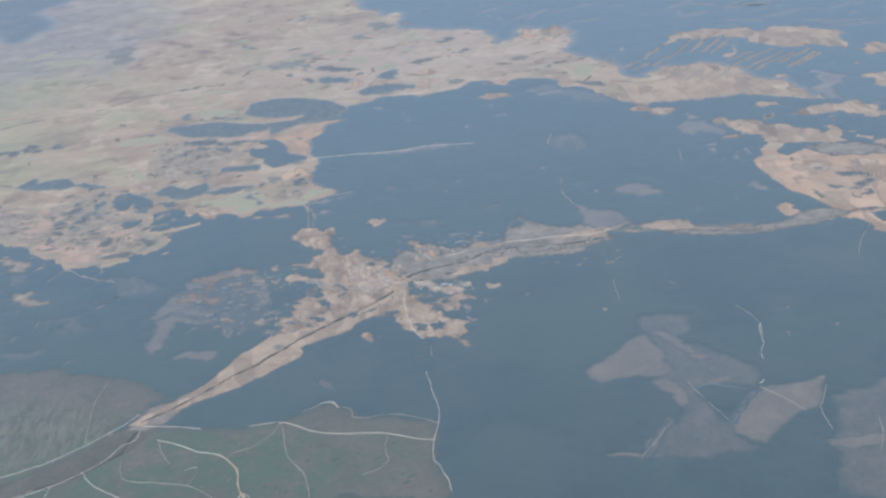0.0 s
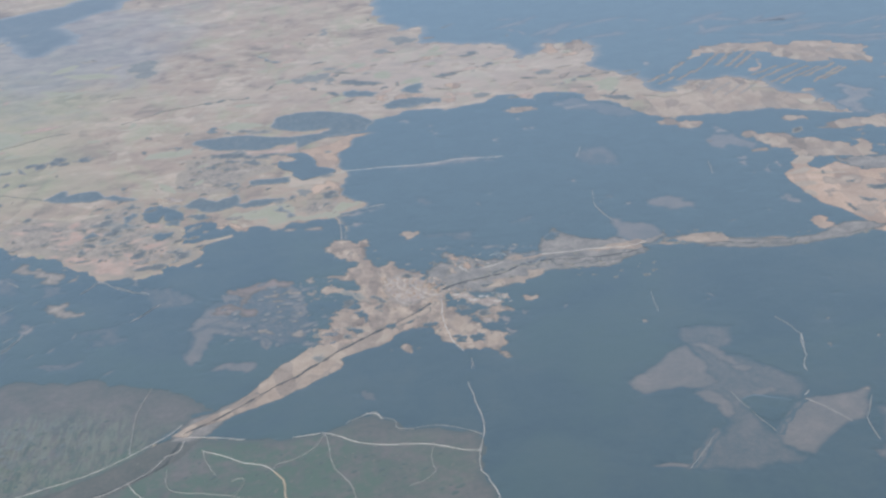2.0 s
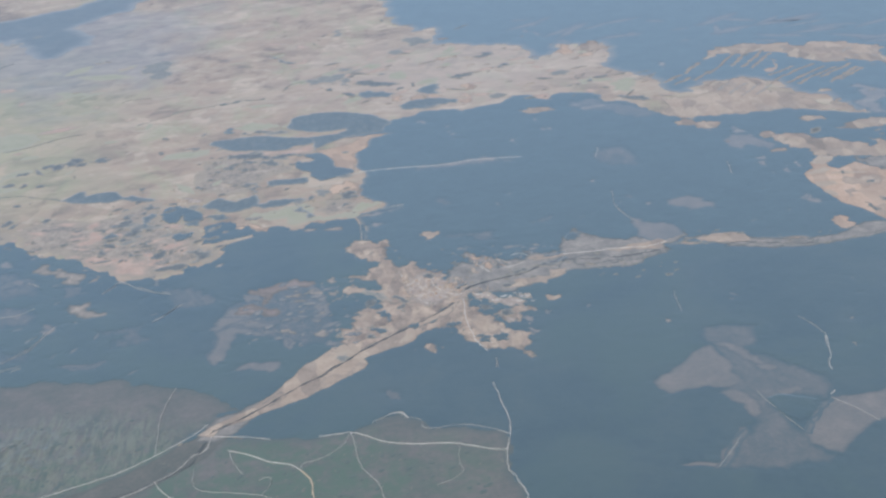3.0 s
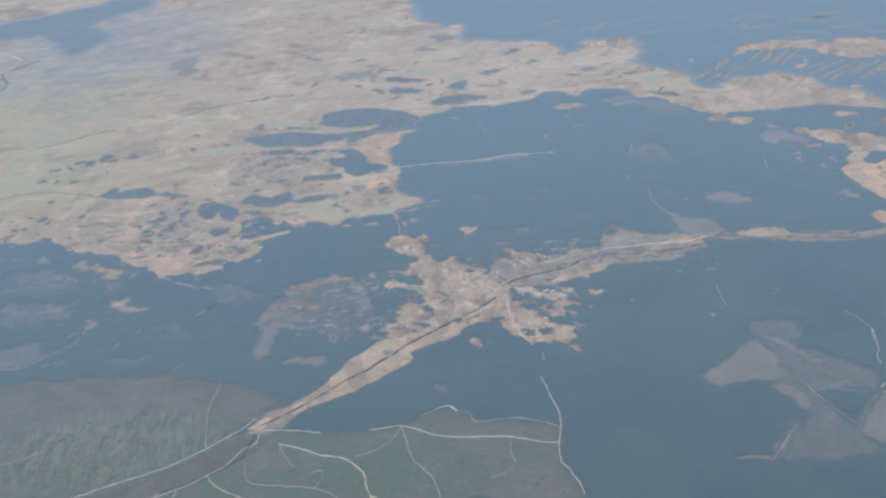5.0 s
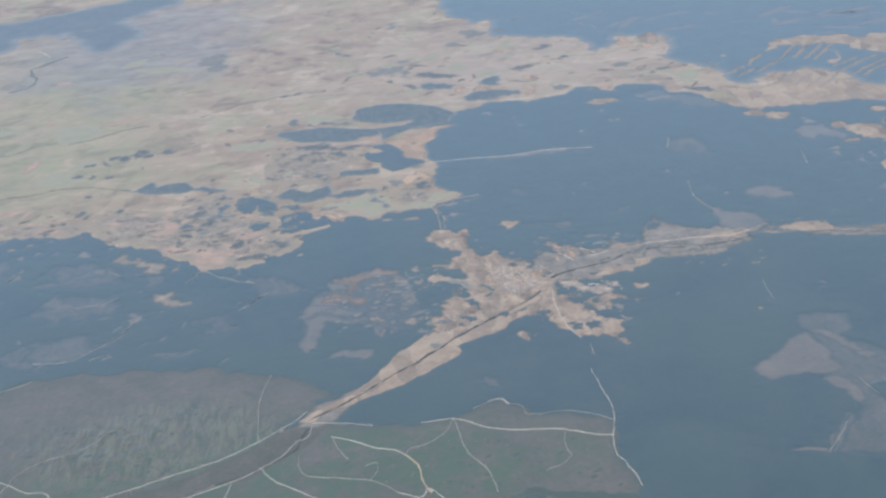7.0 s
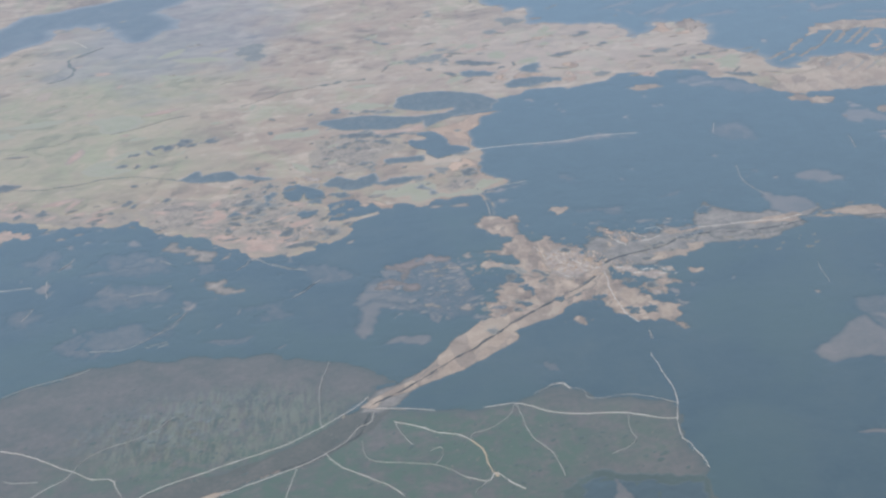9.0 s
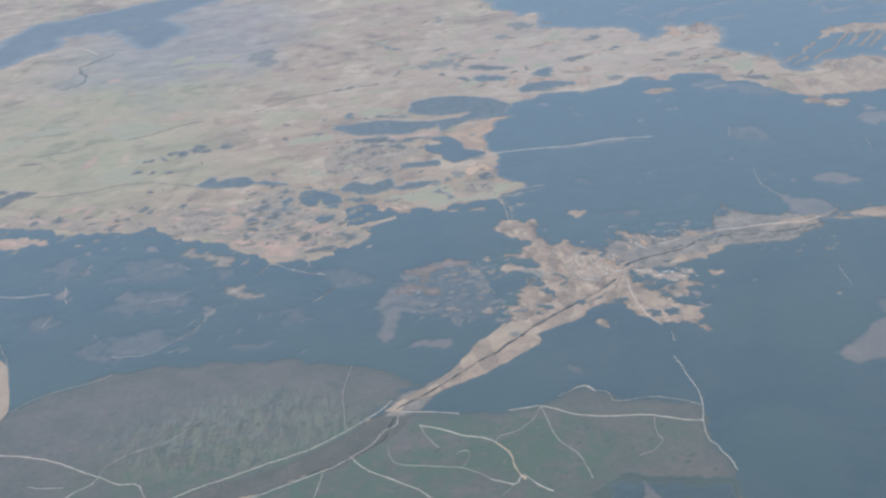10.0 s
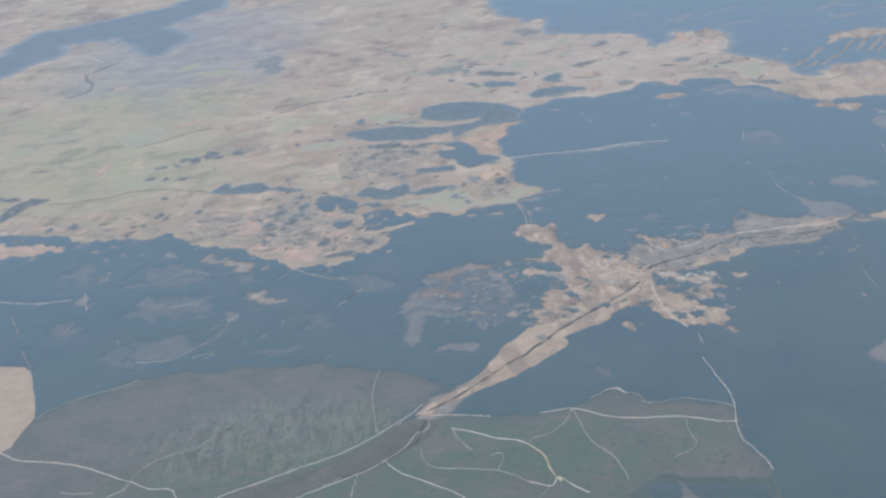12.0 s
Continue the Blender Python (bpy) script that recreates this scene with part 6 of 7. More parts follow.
WEST_EDGE += [(-510, 1948), (-516, 1973), (-537, 1984), (-559, 1997), (-571, 1993), (-584, 2004), (-589, 2018), (-614, 2042), (-622, 2051), (-628, 2071), (-648, 2078), (-652, 2061), (-664, 2057), (-687, 2069), (-709, 2074), (-718, 2082), (-722, 2096), (-739, 2106), (-743, 2088), (-756, 2079), (-771, 2071), (-766, 2089), (-786, 2107), (-802, 2123), (-815, 2142), (-831, 2142), (-848, 2141), (-903, 2156), (-992, 2177), (-1141, 2216)]
WEST_EDGE += [(-1060, 1820), (-950.2, 1526.3), (-800.7, 1484.0), (-739.9, 1498.0), (-700.1, 1531.8), (-572.0, 1561.8), (-356.0, 1476.4), (-325.2, 1409.5), (-279.0, 1408.4), (-197.0, 1501.5), (-147.0, 1586.1), (-106.4, 1635.2), (-63, 1720), (-46, 1795), (-75, 1890)]
forest("dense dark forest with small clearings in it", 0.49, .15, WEST_EDGE)
forest("dense dark pine forest south of the valley", 0.51, .05, [(-286.0, 1426.5), (-210.0, 1504.9), (-126.8, 1595.3), (-50.2, 1658.7), (8.4, 1699.3), (107, 1748), (221, 1768), (296, 1772), (438, 1737), (570, 1733), (637, 1736), (749, 1733), (470.8, 1032.1), (-5.4, 1064.8), (-46.0, 1119.4), (4.9, 1172.7), (3.2, 1223.3), (-0.4, 1252.6), (-4.2, 1279.8), (-5.4, 1307.2), (-1.2, 1326.3), (-24.1, 1339.9), (-59.3, 1348.6), (-88.7, 1373.4), (-112.8, 1367.7), (-142.7, 1363.6), (-178.6, 1366.7), (-233.4, 1380.2)])
forest("distant dark forest on slopes, tinted for haze", 0.45, .16, [(-103, 3756), (-28, 3173), (-12, 3055), (18, 2987), (65, 3001), (55, 2904), (103, 2853), (161, 2815), (231, 2743), (240, 2681), (271, 2714), (289, 2770), (326, 2721), (373, 2749), (375, 2692), (347, 2616), (360, 2563), (389, 2526), (415, 2447), (430, 2398), (462, 2385), (515, 2429), (561, 2437), (600, 2394), (598, 2349), (634, 2309), (665, 2251), (684, 2193), (725, 2154), (770, 2109), (876, 2041), (1209, 2643), (1064, 3174), (518, 3678)], 20, DISTANT)
forest("distant forest tinted for haze beyond the farmland", 0.45, .12, [(-1183, 3010), (-1145, 3224), (-1110, 3299), (-1084, 3409), (-1070, 3478), (-1011, 3484), (-947, 3503), (-883, 3523), (-818, 3549), (-752, 3569), (-715, 3618), (-677, 3687), (-562, 3601), (-606, 3509), (-617, 3459), (-663, 3445), (-699, 3395), (-736, 3362), (-693, 3303), (-665, 3263), (-666, 3191), (-697, 3183), (-718, 3138), (-751, 3109), (-784, 3135), (-811, 3218), (-859, 3316), (-860, 3267), (-883, 3304), (-910, 3318), (-920, 3299), (-967, 3313), (-950, 3242), (-970, 3205), (-1024, 3165), (-1051, 3112), (-1071, 3092), (-1103, 3012)], 26, HAZY_FOREST)
wood("dark oval wood inside the clearing", 0.72, 0.06, [(296.0, 1350.9), (316.9, 1354.1), (335.0, 1343.2), (348.1, 1334.8), (330.3, 1307.1), (314.8, 1294.7), (304.2, 1309.1), (298.1, 1329.7)], FOREST)
wood("blue-grey thicket along a field stream", 0.55, 0.20, [(-201, 2721), (-173, 2738), (-139, 2745), (-112, 2748), (-124, 2714), (-150, 2688), (-188, 2687)], THICKET)
wood("small dark wood on far farmland", 0.72, 0.20, [(-162, 2656), (-151, 2658), (-149, 2639), (-159, 2643)], SLIVER)
wood("dark belt of trees on the hill", 0.72, 0.17, [(-271, 2920), (-255, 2912), (-243, 2884), (-217, 2862), (-225, 2849), (-248, 2870)], SLIVER)
wood("grey-green thicket on the hill fields", 0.5, 0.20, [(-6, 2924), (20, 2947), (57, 2918), (40, 2882), (6, 2886)], THICKET)
wood("faint grey thicket on the hill fields", 0.5, 0.20, [(-150, 3020), (-138, 3070), (-119, 3070), (-128, 3017)], THICKET)
wood("faint grey thicket on the plain", 0.5, 0.20, [(-525, 2953), (-496, 2991), (-467, 2959), (-463, 2881), (-483, 2850), (-515, 2874)], THICKET)
wood("dark hedge on the hill farmland", 0.72, .12, [(334, 2416), (358, 2406), (388, 2375), (367, 2376)], SLIVER)
wood("dark shrubby block in the heath", 0.5, .14, [(-125.7, 1215.8), (-104.0, 1230.7), (-69.2, 1238.5), (-38.7, 1222.6), (-8.0, 1210.8), (19.5, 1210.1), (15.7, 1167.2), (-9.0, 1112.7), (-128.7, 1140.9), (-135.6, 1184.7)], SHRUB)
wood("dark trees at the foot of the heath", 0.55, .10, [(-105.9, 1218.9), (-76.6, 1228.0), (-46.3, 1212.2), (-10.9, 1197.4), (17.3, 1196.4), (13.4, 1158.2), (-9.0, 1112.7), (-108.5, 1136.1)], GROVE)
tree_row("sparse riverside trees on the valley floor", 2.2, [(-396.3, 1317.0), (-358.2, 1332.4), (-328.8, 1352.6), (-313.3, 1371.2), (-302.6, 1409.1)])
tree_row("dark winding line of streamside trees", 5.0, [(-904, 2882), (-868, 2903), (-858, 2958), (-884, 3020), (-860, 3063), (-821, 3110)], HEDGE)
tree_row("thin line of trees along a field edge", 3.0, [(-500, 2572), (-469, 2592), (-449, 2607), (-426, 2624)], HEDGE)
tree_row("thin line of trees along a field edge", 1.6, [(-426, 2624), (-397, 2629), (-365, 2632)], HEDGE)
tree_row("soft belt of trees along a field stream", 7.0, [(-367, 2636), (-323, 2641), (-274, 2643)], HEDGE)
tree_row("thin line of trees along a field stream", 3.0, [(-243, 2676), (-232, 2705), (-212, 2718), (-185, 2717)], HEDGE)
tree_row("thin hedge on the far plain", 2.2, [(-546, 2726), (-524, 2735), (-492, 2731)], HEDGE)
tree_row("thin hedge on the far plain", 2.2, [(-727, 2505), (-678, 2522), (-621, 2554), (-590, 2553)], HEDGE)
tree_row("thin hedge on the far plain", 2.0, [(-897, 2463), (-862, 2483), (-823, 2485), (-787, 2512)], HEDGE)

wood("small dark wood between the village fields", 0.62, 0.22, [(-102.3, 1678.0), (-93.6, 1680.4), (-89.6, 1661.1), (-86.6, 1639.1), (-94.3, 1647.7), (-100.1, 1662.4)], GROVE)
wood("small dark wood between the village fields", 0.62, 0.22, [(-65.4, 1634.6), (-56.7, 1638.6), (-54.8, 1623.6), (-62.6, 1614.8)], GROVE)
wood("small dark wood between the village fields", 0.62, 0.22, [(-24.2, 1618.0), (-14.2, 1626.3), (-5.0, 1622.1), (-5.5, 1607.9), (-18.3, 1610.0)], GROVE)
wood("small dark wood between the village fields", 0.62, 0.22, [(8.1, 1577.7), (17.3, 1584.3), (26.8, 1575.4), (26.1, 1561.9), (14.0, 1562.3)], GROVE)
wood("small dark wood between the village fields", 0.62, 0.22, [(30.5, 1577.5), (38.4, 1584.5), (50.3, 1578.0), (43.6, 1566.1), (43.7, 1554.0), (32.3, 1558.7)], GROVE)
wood("small dark wood between the village fields", 0.62, 0.22, [(-3.7, 1719.1), (4.8, 1734.3), (12.6, 1726.6), (5.9, 1714.5), (-1.8, 1711.5)], GROVE)
wood("small dark wood between the village fields", 0.62, 0.22, [(158, 1843), (169, 1856), (182, 1841), (168, 1825), (157, 1825)], GROVE)
wood("small dark wood between the village fields", 0.62, 0.22, [(-116.3, 1634.8), (-108.0, 1634.0), (-98.3, 1617.0), (-105.2, 1617.4)], GROVE)
wood("dark brownish trees between the village fields", 0.62, 0.22, [(-117.5, 1714.6), (-106.3, 1718.2), (-107.1, 1699.5), (-115.3, 1695.2)], SLIVER)
wood("dark brownish trees between the village fields", 0.62, 0.22, [(-83.5, 1721.9), (-72.3, 1716.8), (-64.3, 1695.5), (-70.5, 1690.5), (-78.2, 1708.2)], SLIVER)
wood("dark brownish trees between the village fields", 0.62, 0.22, [(-74.9, 1690.1), (-68.2, 1684.8), (-69.6, 1670.1), (-75.0, 1673.4)], SLIVER)
wood("dark brownish trees between the village fields", 0.62, 0.22, [(-158.2, 1630.9), (-145.6, 1633.6), (-135.0, 1614.9), (-143.3, 1614.2)], SLIVER)
wood("dark brownish trees between the village fields", 0.62, 0.22, [(-122.5, 1625.5), (-113.7, 1623.0), (-103.2, 1607.5), (-112.5, 1611.7)], SLIVER)
wood("dark brownish trees between the village fields", 0.62, 0.22, [(20.0, 1660.6), (37.4, 1658.8), (39.1, 1646.7), (24.9, 1645.9)], SLIVER)
wood("dark brownish trees between the village fields", 0.62, 0.22, [(55.3, 1704.9), (67.6, 1713.5), (76.5, 1714.4), (63.6, 1702.4)], SLIVER)
wood("dark brownish trees between the village fields", 0.62, 0.22, [(-46.7, 1768.0), (-34.5, 1777.2), (-24.8, 1770.5), (-36.3, 1761.2)], SLIVER)
wood("dark brownish trees between the village fields", 0.62, 0.22, [(46.1, 1633.2), (60.4, 1638.9), (65.5, 1627.5), (52.6, 1621.5)], SLIVER)
wood("dark brownish trees between the village fields", 0.62, 0.22, [(55.3, 1781.3), (62.6, 1784.7), (62.0, 1771.7), (55.1, 1770.1)], SLIVER)
wood("dark brownish trees between the village fields", 0.62, 0.22, [(45, 1807), (49, 1800), (45.4, 1795.8)], SLIVER)
wood("brownish hedge between valley strip fields", 0.60, 0.22, [(-167.9, 1577.0), (-158.2, 1569.8), (-143.0, 1565.7), (-145.5, 1557.5), (-158.4, 1565.5)], THICKET)
wood("grey scrubby strip between village plots", 0.60, 0.22, [(-121.0, 1747.1), (-105.0, 1735.3), (-91.6, 1720.8), (-85.1, 1703.3), (-96.3, 1708.3), (-109.2, 1727.7)], THICKET)
wood("grey scrubby strip in the valley pasture", 0.55, 0.20, [(49.8, 1740.4), (69.6, 1749.0), (97.3, 1759.0), (121.1, 1766.6), (144.0, 1768.9), (142.3, 1760.0), (118.8, 1754.2), (94.6, 1743.2), (67.7, 1736.8)], SLIVER)
wood("small green thicket among plots", 0.60, 0.22, [(-121.5, 1639.5), (-112.0, 1644.8), (-109.3, 1634.4), (-117.9, 1632.1)], COPSE)
tree_row("narrow dark row of trees along the valley stream", 2.7, [(-304.4, 1421.2), (-287.3, 1435.4), (-265.5, 1451.3), (-243.3, 1468.9), (-223.9, 1487.6), (-204.0, 1506.7), (-177.0, 1527.3), (-156.1, 1548.8), (-134.6, 1570.7), (-105.6, 1595.9), (-83.5, 1612.9), (-61.0, 1630.2), (-38.1, 1647.8), (-8.3, 1677.3)])
tree_row("narrow dark row of trees along the upper stream", 2.7, [(8.4, 1711.9), (27.8, 1725.5), (48.5, 1731.8), (67.4, 1735.1), (90.5, 1740.8), (105.2, 1752.8), (120.1, 1761.2), (146.8, 1764.2), (175.7, 1759.0)])
tree_row("thin dark row of trees along the eastern valley", 1.6, [(175.7, 1759.0), (212.2, 1755.1), (249.9, 1756.6), (281.7, 1763.8)])
wood("dark wood bordering the pale farmland", 0.72, 0.07, [(-231, 2456), (-224, 2501), (-209, 2514), (-183, 2520), (-143, 2513), (-105, 2493), (-77, 2468), (-62, 2442), (-49, 2418), (-63, 2398), (-65, 2380), (-87, 2374), (-101, 2371), (-136, 2361), (-166, 2337), (-184, 2321), (-185, 2363), (-195, 2394), (-173, 2391), (-148, 2390), (-129, 2404), (-131, 2411), (-151, 2407), (-175, 2408), (-194, 2418), (-216, 2433)])
wood("long dark wood across the farmland", 0.72, 0.09, [(-364, 2417), (-352, 2431), (-335, 2430), (-310, 2432), (-286, 2431), (-267, 2426), (-238, 2409), (-210, 2397), (-196, 2391), (-180, 2379), (-183, 2356), (-198, 2350), (-217, 2352), (-227, 2339), (-241, 2338), (-269, 2347), (-297, 2355), (-326, 2369), (-335, 2379), (-348, 2375), (-342, 2390), (-354, 2401)])
wood("thin grey tree belt between fields", 0.72, 0.26, [(-313, 2458), (-285, 2456), (-261, 2452), (-237, 2445), (-227, 2435), (-247, 2431), (-276, 2440), (-300, 2443)], SLIVER)
wood("small dark copse in open farmland", 0.72, 0.26, [(-342, 2482), (-334, 2495), (-322, 2484), (-321, 2461), (-332, 2456), (-342, 2467)])
wood("small grey-green trees on the rolling farmland", 0.72, 0.26, [(-395, 2457), (-379, 2472), (-369, 2484), (-361, 2468), (-374, 2461)], SLIVER)
wood("small grey-green trees on the rolling farmland", 0.72, 0.26, [(-405, 2401), (-388, 2412), (-377, 2404), (-376, 2389), (-388, 2385)], SLIVER)
wood("small grey-green trees on the rolling farmland", 0.72, 0.26, [(-449, 2473), (-435, 2476), (-436, 2461)], SLIVER)
wood("small grey-green trees on the rolling farmland", 0.72, 0.26, [(-448, 2403), (-439, 2405), (-440, 2388)], SLIVER)
wood("small grey-green trees on the rolling farmland", 0.72, 0.26, [(-423, 2462), (-411, 2445), (-420, 2449)], SLIVER)
wood("small grey-green trees on the rolling farmland", 0.72, 0.26, [(-340, 2346), (-316, 2345), (-288, 2340), (-260, 2323), (-232, 2321), (-205, 2312), (-187, 2300), (-206, 2296), (-233, 2298), (-270, 2313), (-289, 2311), (-326, 2326)], SLIVER)
wood("small grey-green trees on the rolling farmland", 0.72, 0.26, [(-296, 2314), (-287, 2305), (-282, 2292), (-293, 2291), (-303, 2300)], SLIVER)
wood("small grey-green trees on the rolling farmland", 0.72, 0.26, [(-363, 2326), (-335, 2327), (-328, 2315), (-345, 2311)], SLIVER)
wood("small grey-green trees on the rolling farmland", 0.72, 0.26, [(-347, 2273), (-336, 2274), (-338, 2261)], SLIVER)
wood("small grey-green trees on the rolling farmland", 0.72, 0.26, [(-304, 2270), (-290, 2270), (-292, 2257)], SLIVER)
wood("small grey-green trees on the rolling farmland", 0.72, 0.26, [(-299, 2196), (-287, 2205), (-272, 2187), (-270, 2153), (-280, 2149), (-285, 2171)], SLIVER)
wood("small grey-green trees on the rolling farmland", 0.72, 0.26, [(-327, 2220), (-311, 2206), (-317, 2198)], SLIVER)
wood("small grey-green trees on the rolling farmland", 0.72, 0.26, [(-366, 2216), (-354, 2202), (-358, 2188), (-366, 2199)], SLIVER)
wood("small grey-green trees on the rolling farmland", 0.72, 0.26, [(-410, 2215), (-403, 2215), (-404, 2205)], SLIVER)
wood("small grey-green trees on the rolling farmland", 0.72, 0.26, [(-396, 2217), (-392, 2213)], SLIVER)
wood("small grey-green trees on the rolling farmland", 0.72, 0.26, [(-144, 2069), (-125, 2067), (-128, 2052), (-140, 2049)], SLIVER)
wood("small grey-green trees on the rolling farmland", 0.72, 0.26, [(-271, 2293), (-252, 2297), (-234, 2284), (-244, 2266), (-260, 2272)], SLIVER)
wood("small grey-green trees on the rolling farmland", 0.72, 0.26, [(-336, 2285), (-317, 2289), (-321, 2274)], SLIVER)
wood("dark curved wood between tan fields", 0.72, 0.07, [(-201, 2305), (-182, 2306), (-164, 2291), (-156, 2268), (-152, 2241), (-149, 2227), (-133, 2218), (-121, 2205), (-121, 2192), (-136, 2184), (-155, 2178), (-173, 2172), (-185, 2192), (-190, 2218), (-202, 2228), (-211, 2242), (-217, 2267), (-209, 2277), (-191, 2267), (-184, 2273), (-192, 2288)], GROVE)
wood("long narrow dark wood among fields", 0.72, 0.05, [(-258, 2199), (-247, 2203), (-220, 2198), (-202, 2199), (-191, 2197), (-193, 2172), (-208, 2170), (-239, 2174), (-250, 2170), (-256, 2183)])
wood("dark tongue of wood between fields", 0.72, 0.09, [(-357, 2121), (-345, 2138), (-332, 2153), (-319, 2139), (-302, 2127), (-289, 2137), (-275, 2147), (-269, 2135), (-266, 2105), (-250, 2116), (-225, 2114), (-203, 2111), (-193, 2102), (-213, 2095), (-230, 2082), (-243, 2080), (-260, 2081), (-275, 2096), (-290, 2087), (-307, 2081), (-328, 2091), (-345, 2107)])
wood("dark wood between pale fields", 0.72, 0.26, [(-216, 2067), (-201, 2071), (-196, 2056), (-181, 2032), (-196, 2028), (-207, 2048)])
wood("dark wood between pale fields", 0.72, 0.26, [(-145, 2109), (-129, 2115), (-117, 2103), (-121, 2083), (-137, 2081)], SLIVER)
wood("soft green thicket between fields", 0.72, 0.26, [(-179, 2151), (-165, 2156), (-161, 2127), (-169, 2100), (-181, 2112)], THICKET)
wood("dark wooded bank along a field stream", 0.72, 0.07, [(-586, 2226), (-571, 2238), (-560, 2257), (-549, 2254), (-545, 2231), (-530, 2239), (-508, 2241), (-494, 2230), (-484, 2209), (-468, 2198), (-492, 2192), (-518, 2194), (-545, 2196), (-564, 2205)])
wood("dark wooded bank along a field stream", 0.72, 0.07, [(-489, 2198), (-470, 2212), (-452, 2195), (-423, 2174), (-442, 2171), (-469, 2181)])
wood("round dark wood beside the hamlet fields", 0.72, 0.14, [(-417, 2111), (-412, 2133), (-404, 2140), (-389, 2139), (-383, 2118), (-385, 2081), (-388, 2066), (-401, 2070), (-411, 2086)], GROVE)
wood("dark wood beside the hamlet fields", 0.72, 0.14, [(-382, 2130), (-370, 2118), (-356, 2101), (-349, 2080), (-351, 2065), (-366, 2065), (-379, 2074)], GROVE)
wood("dark wood beside the hamlet fields", 0.72, 0.26, [(-377, 2064), (-352, 2060), (-354, 2045), (-371, 2046)])
wood("dark wood beside the hamlet fields", 0.72, 0.14, [(-390, 2019), (-379, 2027), (-361, 2025), (-363, 2006), (-374, 1992), (-385, 1998)], GROVE)
wood("dark wood beside the hamlet fields", 0.72, 0.26, [(-443, 2111), (-432, 2119), (-421, 2106), (-419, 2082), (-423, 2062), (-431, 2059), (-439, 2082)])
wood("dark wood beside the hamlet fields", 0.72, 0.26, [(-498, 2041), (-487, 2060), (-480, 2035), (-484, 1998), (-492, 2011)])
wood("dark wood beside the hamlet fields", 0.72, 0.26, [(-344, 2078), (-324, 2080), (-308, 2068), (-329, 2059), (-339, 2065)])
wood("dark wood beside the hamlet fields", 0.72, 0.26, [(-362, 1940), (-346, 1947), (-330, 1947), (-319, 1946), (-326, 1930), (-338, 1917), (-346, 1904), (-355, 1907)], SLIVER)
wood("dark trees between the hamlet fields", 0.72, 0.26, [(-486, 2091), (-474, 2099), (-450, 2093), (-464, 2077), (-477, 2074)], SLIVER)
wood("dark trees between the hamlet fields", 0.72, 0.26, [(-469, 2051), (-455, 2067), (-437, 2065), (-437, 2047), (-454, 2035), (-465, 2034)], SLIVER)
wood("dark trees between the hamlet fields", 0.72, 0.26, [(-450, 1997), (-436, 2007), (-426, 2008), (-431, 1992), (-444, 1990)], SLIVER)
wood("dark trees between the hamlet fields", 0.72, 0.26, [(-433, 2045), (-415, 2053), (-420, 2034)], SLIVER)
wood("dark trees between the hamlet fields", 0.72, 0.26, [(-474, 2113), (-458, 2123), (-447, 2115), (-461, 2101)], SLIVER)
wood("dark trees between the hamlet fields", 0.72, 0.26, [(-448, 2151), (-433, 2160), (-424, 2142), (-436, 2133)], SLIVER)
wood("dark trees between the hamlet fields", 0.72, 0.26, [(-507, 2001), (-484, 1998), (-482, 1978), (-496, 1983)], SLIVER)
wood("dark trees between the hamlet fields", 0.72, 0.26, [(-453, 1970), (-442, 1975), (-435, 1962), (-446, 1954)], SLIVER)
wood("dark trees between the hamlet fields", 0.72, 0.26, [(-408, 1961), (-399, 1969), (-395, 1949), (-402, 1937)], SLIVER)
wood("dark trees between the hamlet fields", 0.72, 0.26, [(-407, 1900), (-393, 1909), (-370, 1912), (-359, 1900), (-373, 1889), (-389, 1888)], SLIVER)
wood("dark trees between the hamlet fields", 0.72, 0.26, [(-463, 2240), (-449, 2240), (-443, 2219), (-457, 2209)], SLIVER)
wood("dark trees between the hamlet fields", 0.72, 0.26, [(-415, 2149), (-402, 2154), (-389, 2152), (-393, 2141)], SLIVER)
wood("dark trees between the hamlet fields", 0.72, 0.26, [(-473, 2026), (-458, 2030), (-461, 2018)], SLIVER)
wood("dark trees between the hamlet fields", 0.72, 0.26, [(-489, 2016), (-469, 2003), (-457, 2003), (-473, 1996)], SLIVER)
wood("dark trees between the hamlet fields", 0.72, 0.26, [(-427, 2125), (-419, 2129), (-423, 2113)], SLIVER)
wood("dark trees between the hamlet fields", 0.72, 0.26, [(-539, 2012), (-527, 2012), (-516, 1989), (-525, 1988)], SLIVER)
wood("dark trees between the hamlet fields", 0.72, 0.26, [(-465, 2182), (-451, 2172), (-455, 2164)], SLIVER)
wood("dark trees between the hamlet fields", 0.72, 0.26, [(-502, 2072), (-491, 2073), (-495, 2061)], SLIVER)
wood("dark trees between the hamlet fields", 0.72, 0.26, [(-419, 1988), (-411, 1981), (-413, 1969)], SLIVER)
wood("dark trees between the hamlet fields", 0.72, 0.26, [(-374, 1962), (-364, 1965), (-368, 1952)], SLIVER)
wood("dark hatched copses on a field slope", 0.72, 0.22, [(-655, 2397), (-645, 2384), (-632, 2357), (-641, 2363)], SLIVER)
wood("dark hatched copses on a field slope", 0.72, 0.22, [(-629, 2398), (-614, 2407), (-606, 2381), (-613, 2366), (-623, 2379)], SLIVER)
wood("dark hatched copses on a field slope", 0.72, 0.22, [(-609, 2402), (-600, 2416), (-586, 2416), (-585, 2387), (-594, 2376)], SLIVER)
wood("dark hatched copses on a field slope", 0.72, 0.22, [(-598, 2421), (-582, 2426), (-574, 2408), (-584, 2398)], SLIVER)
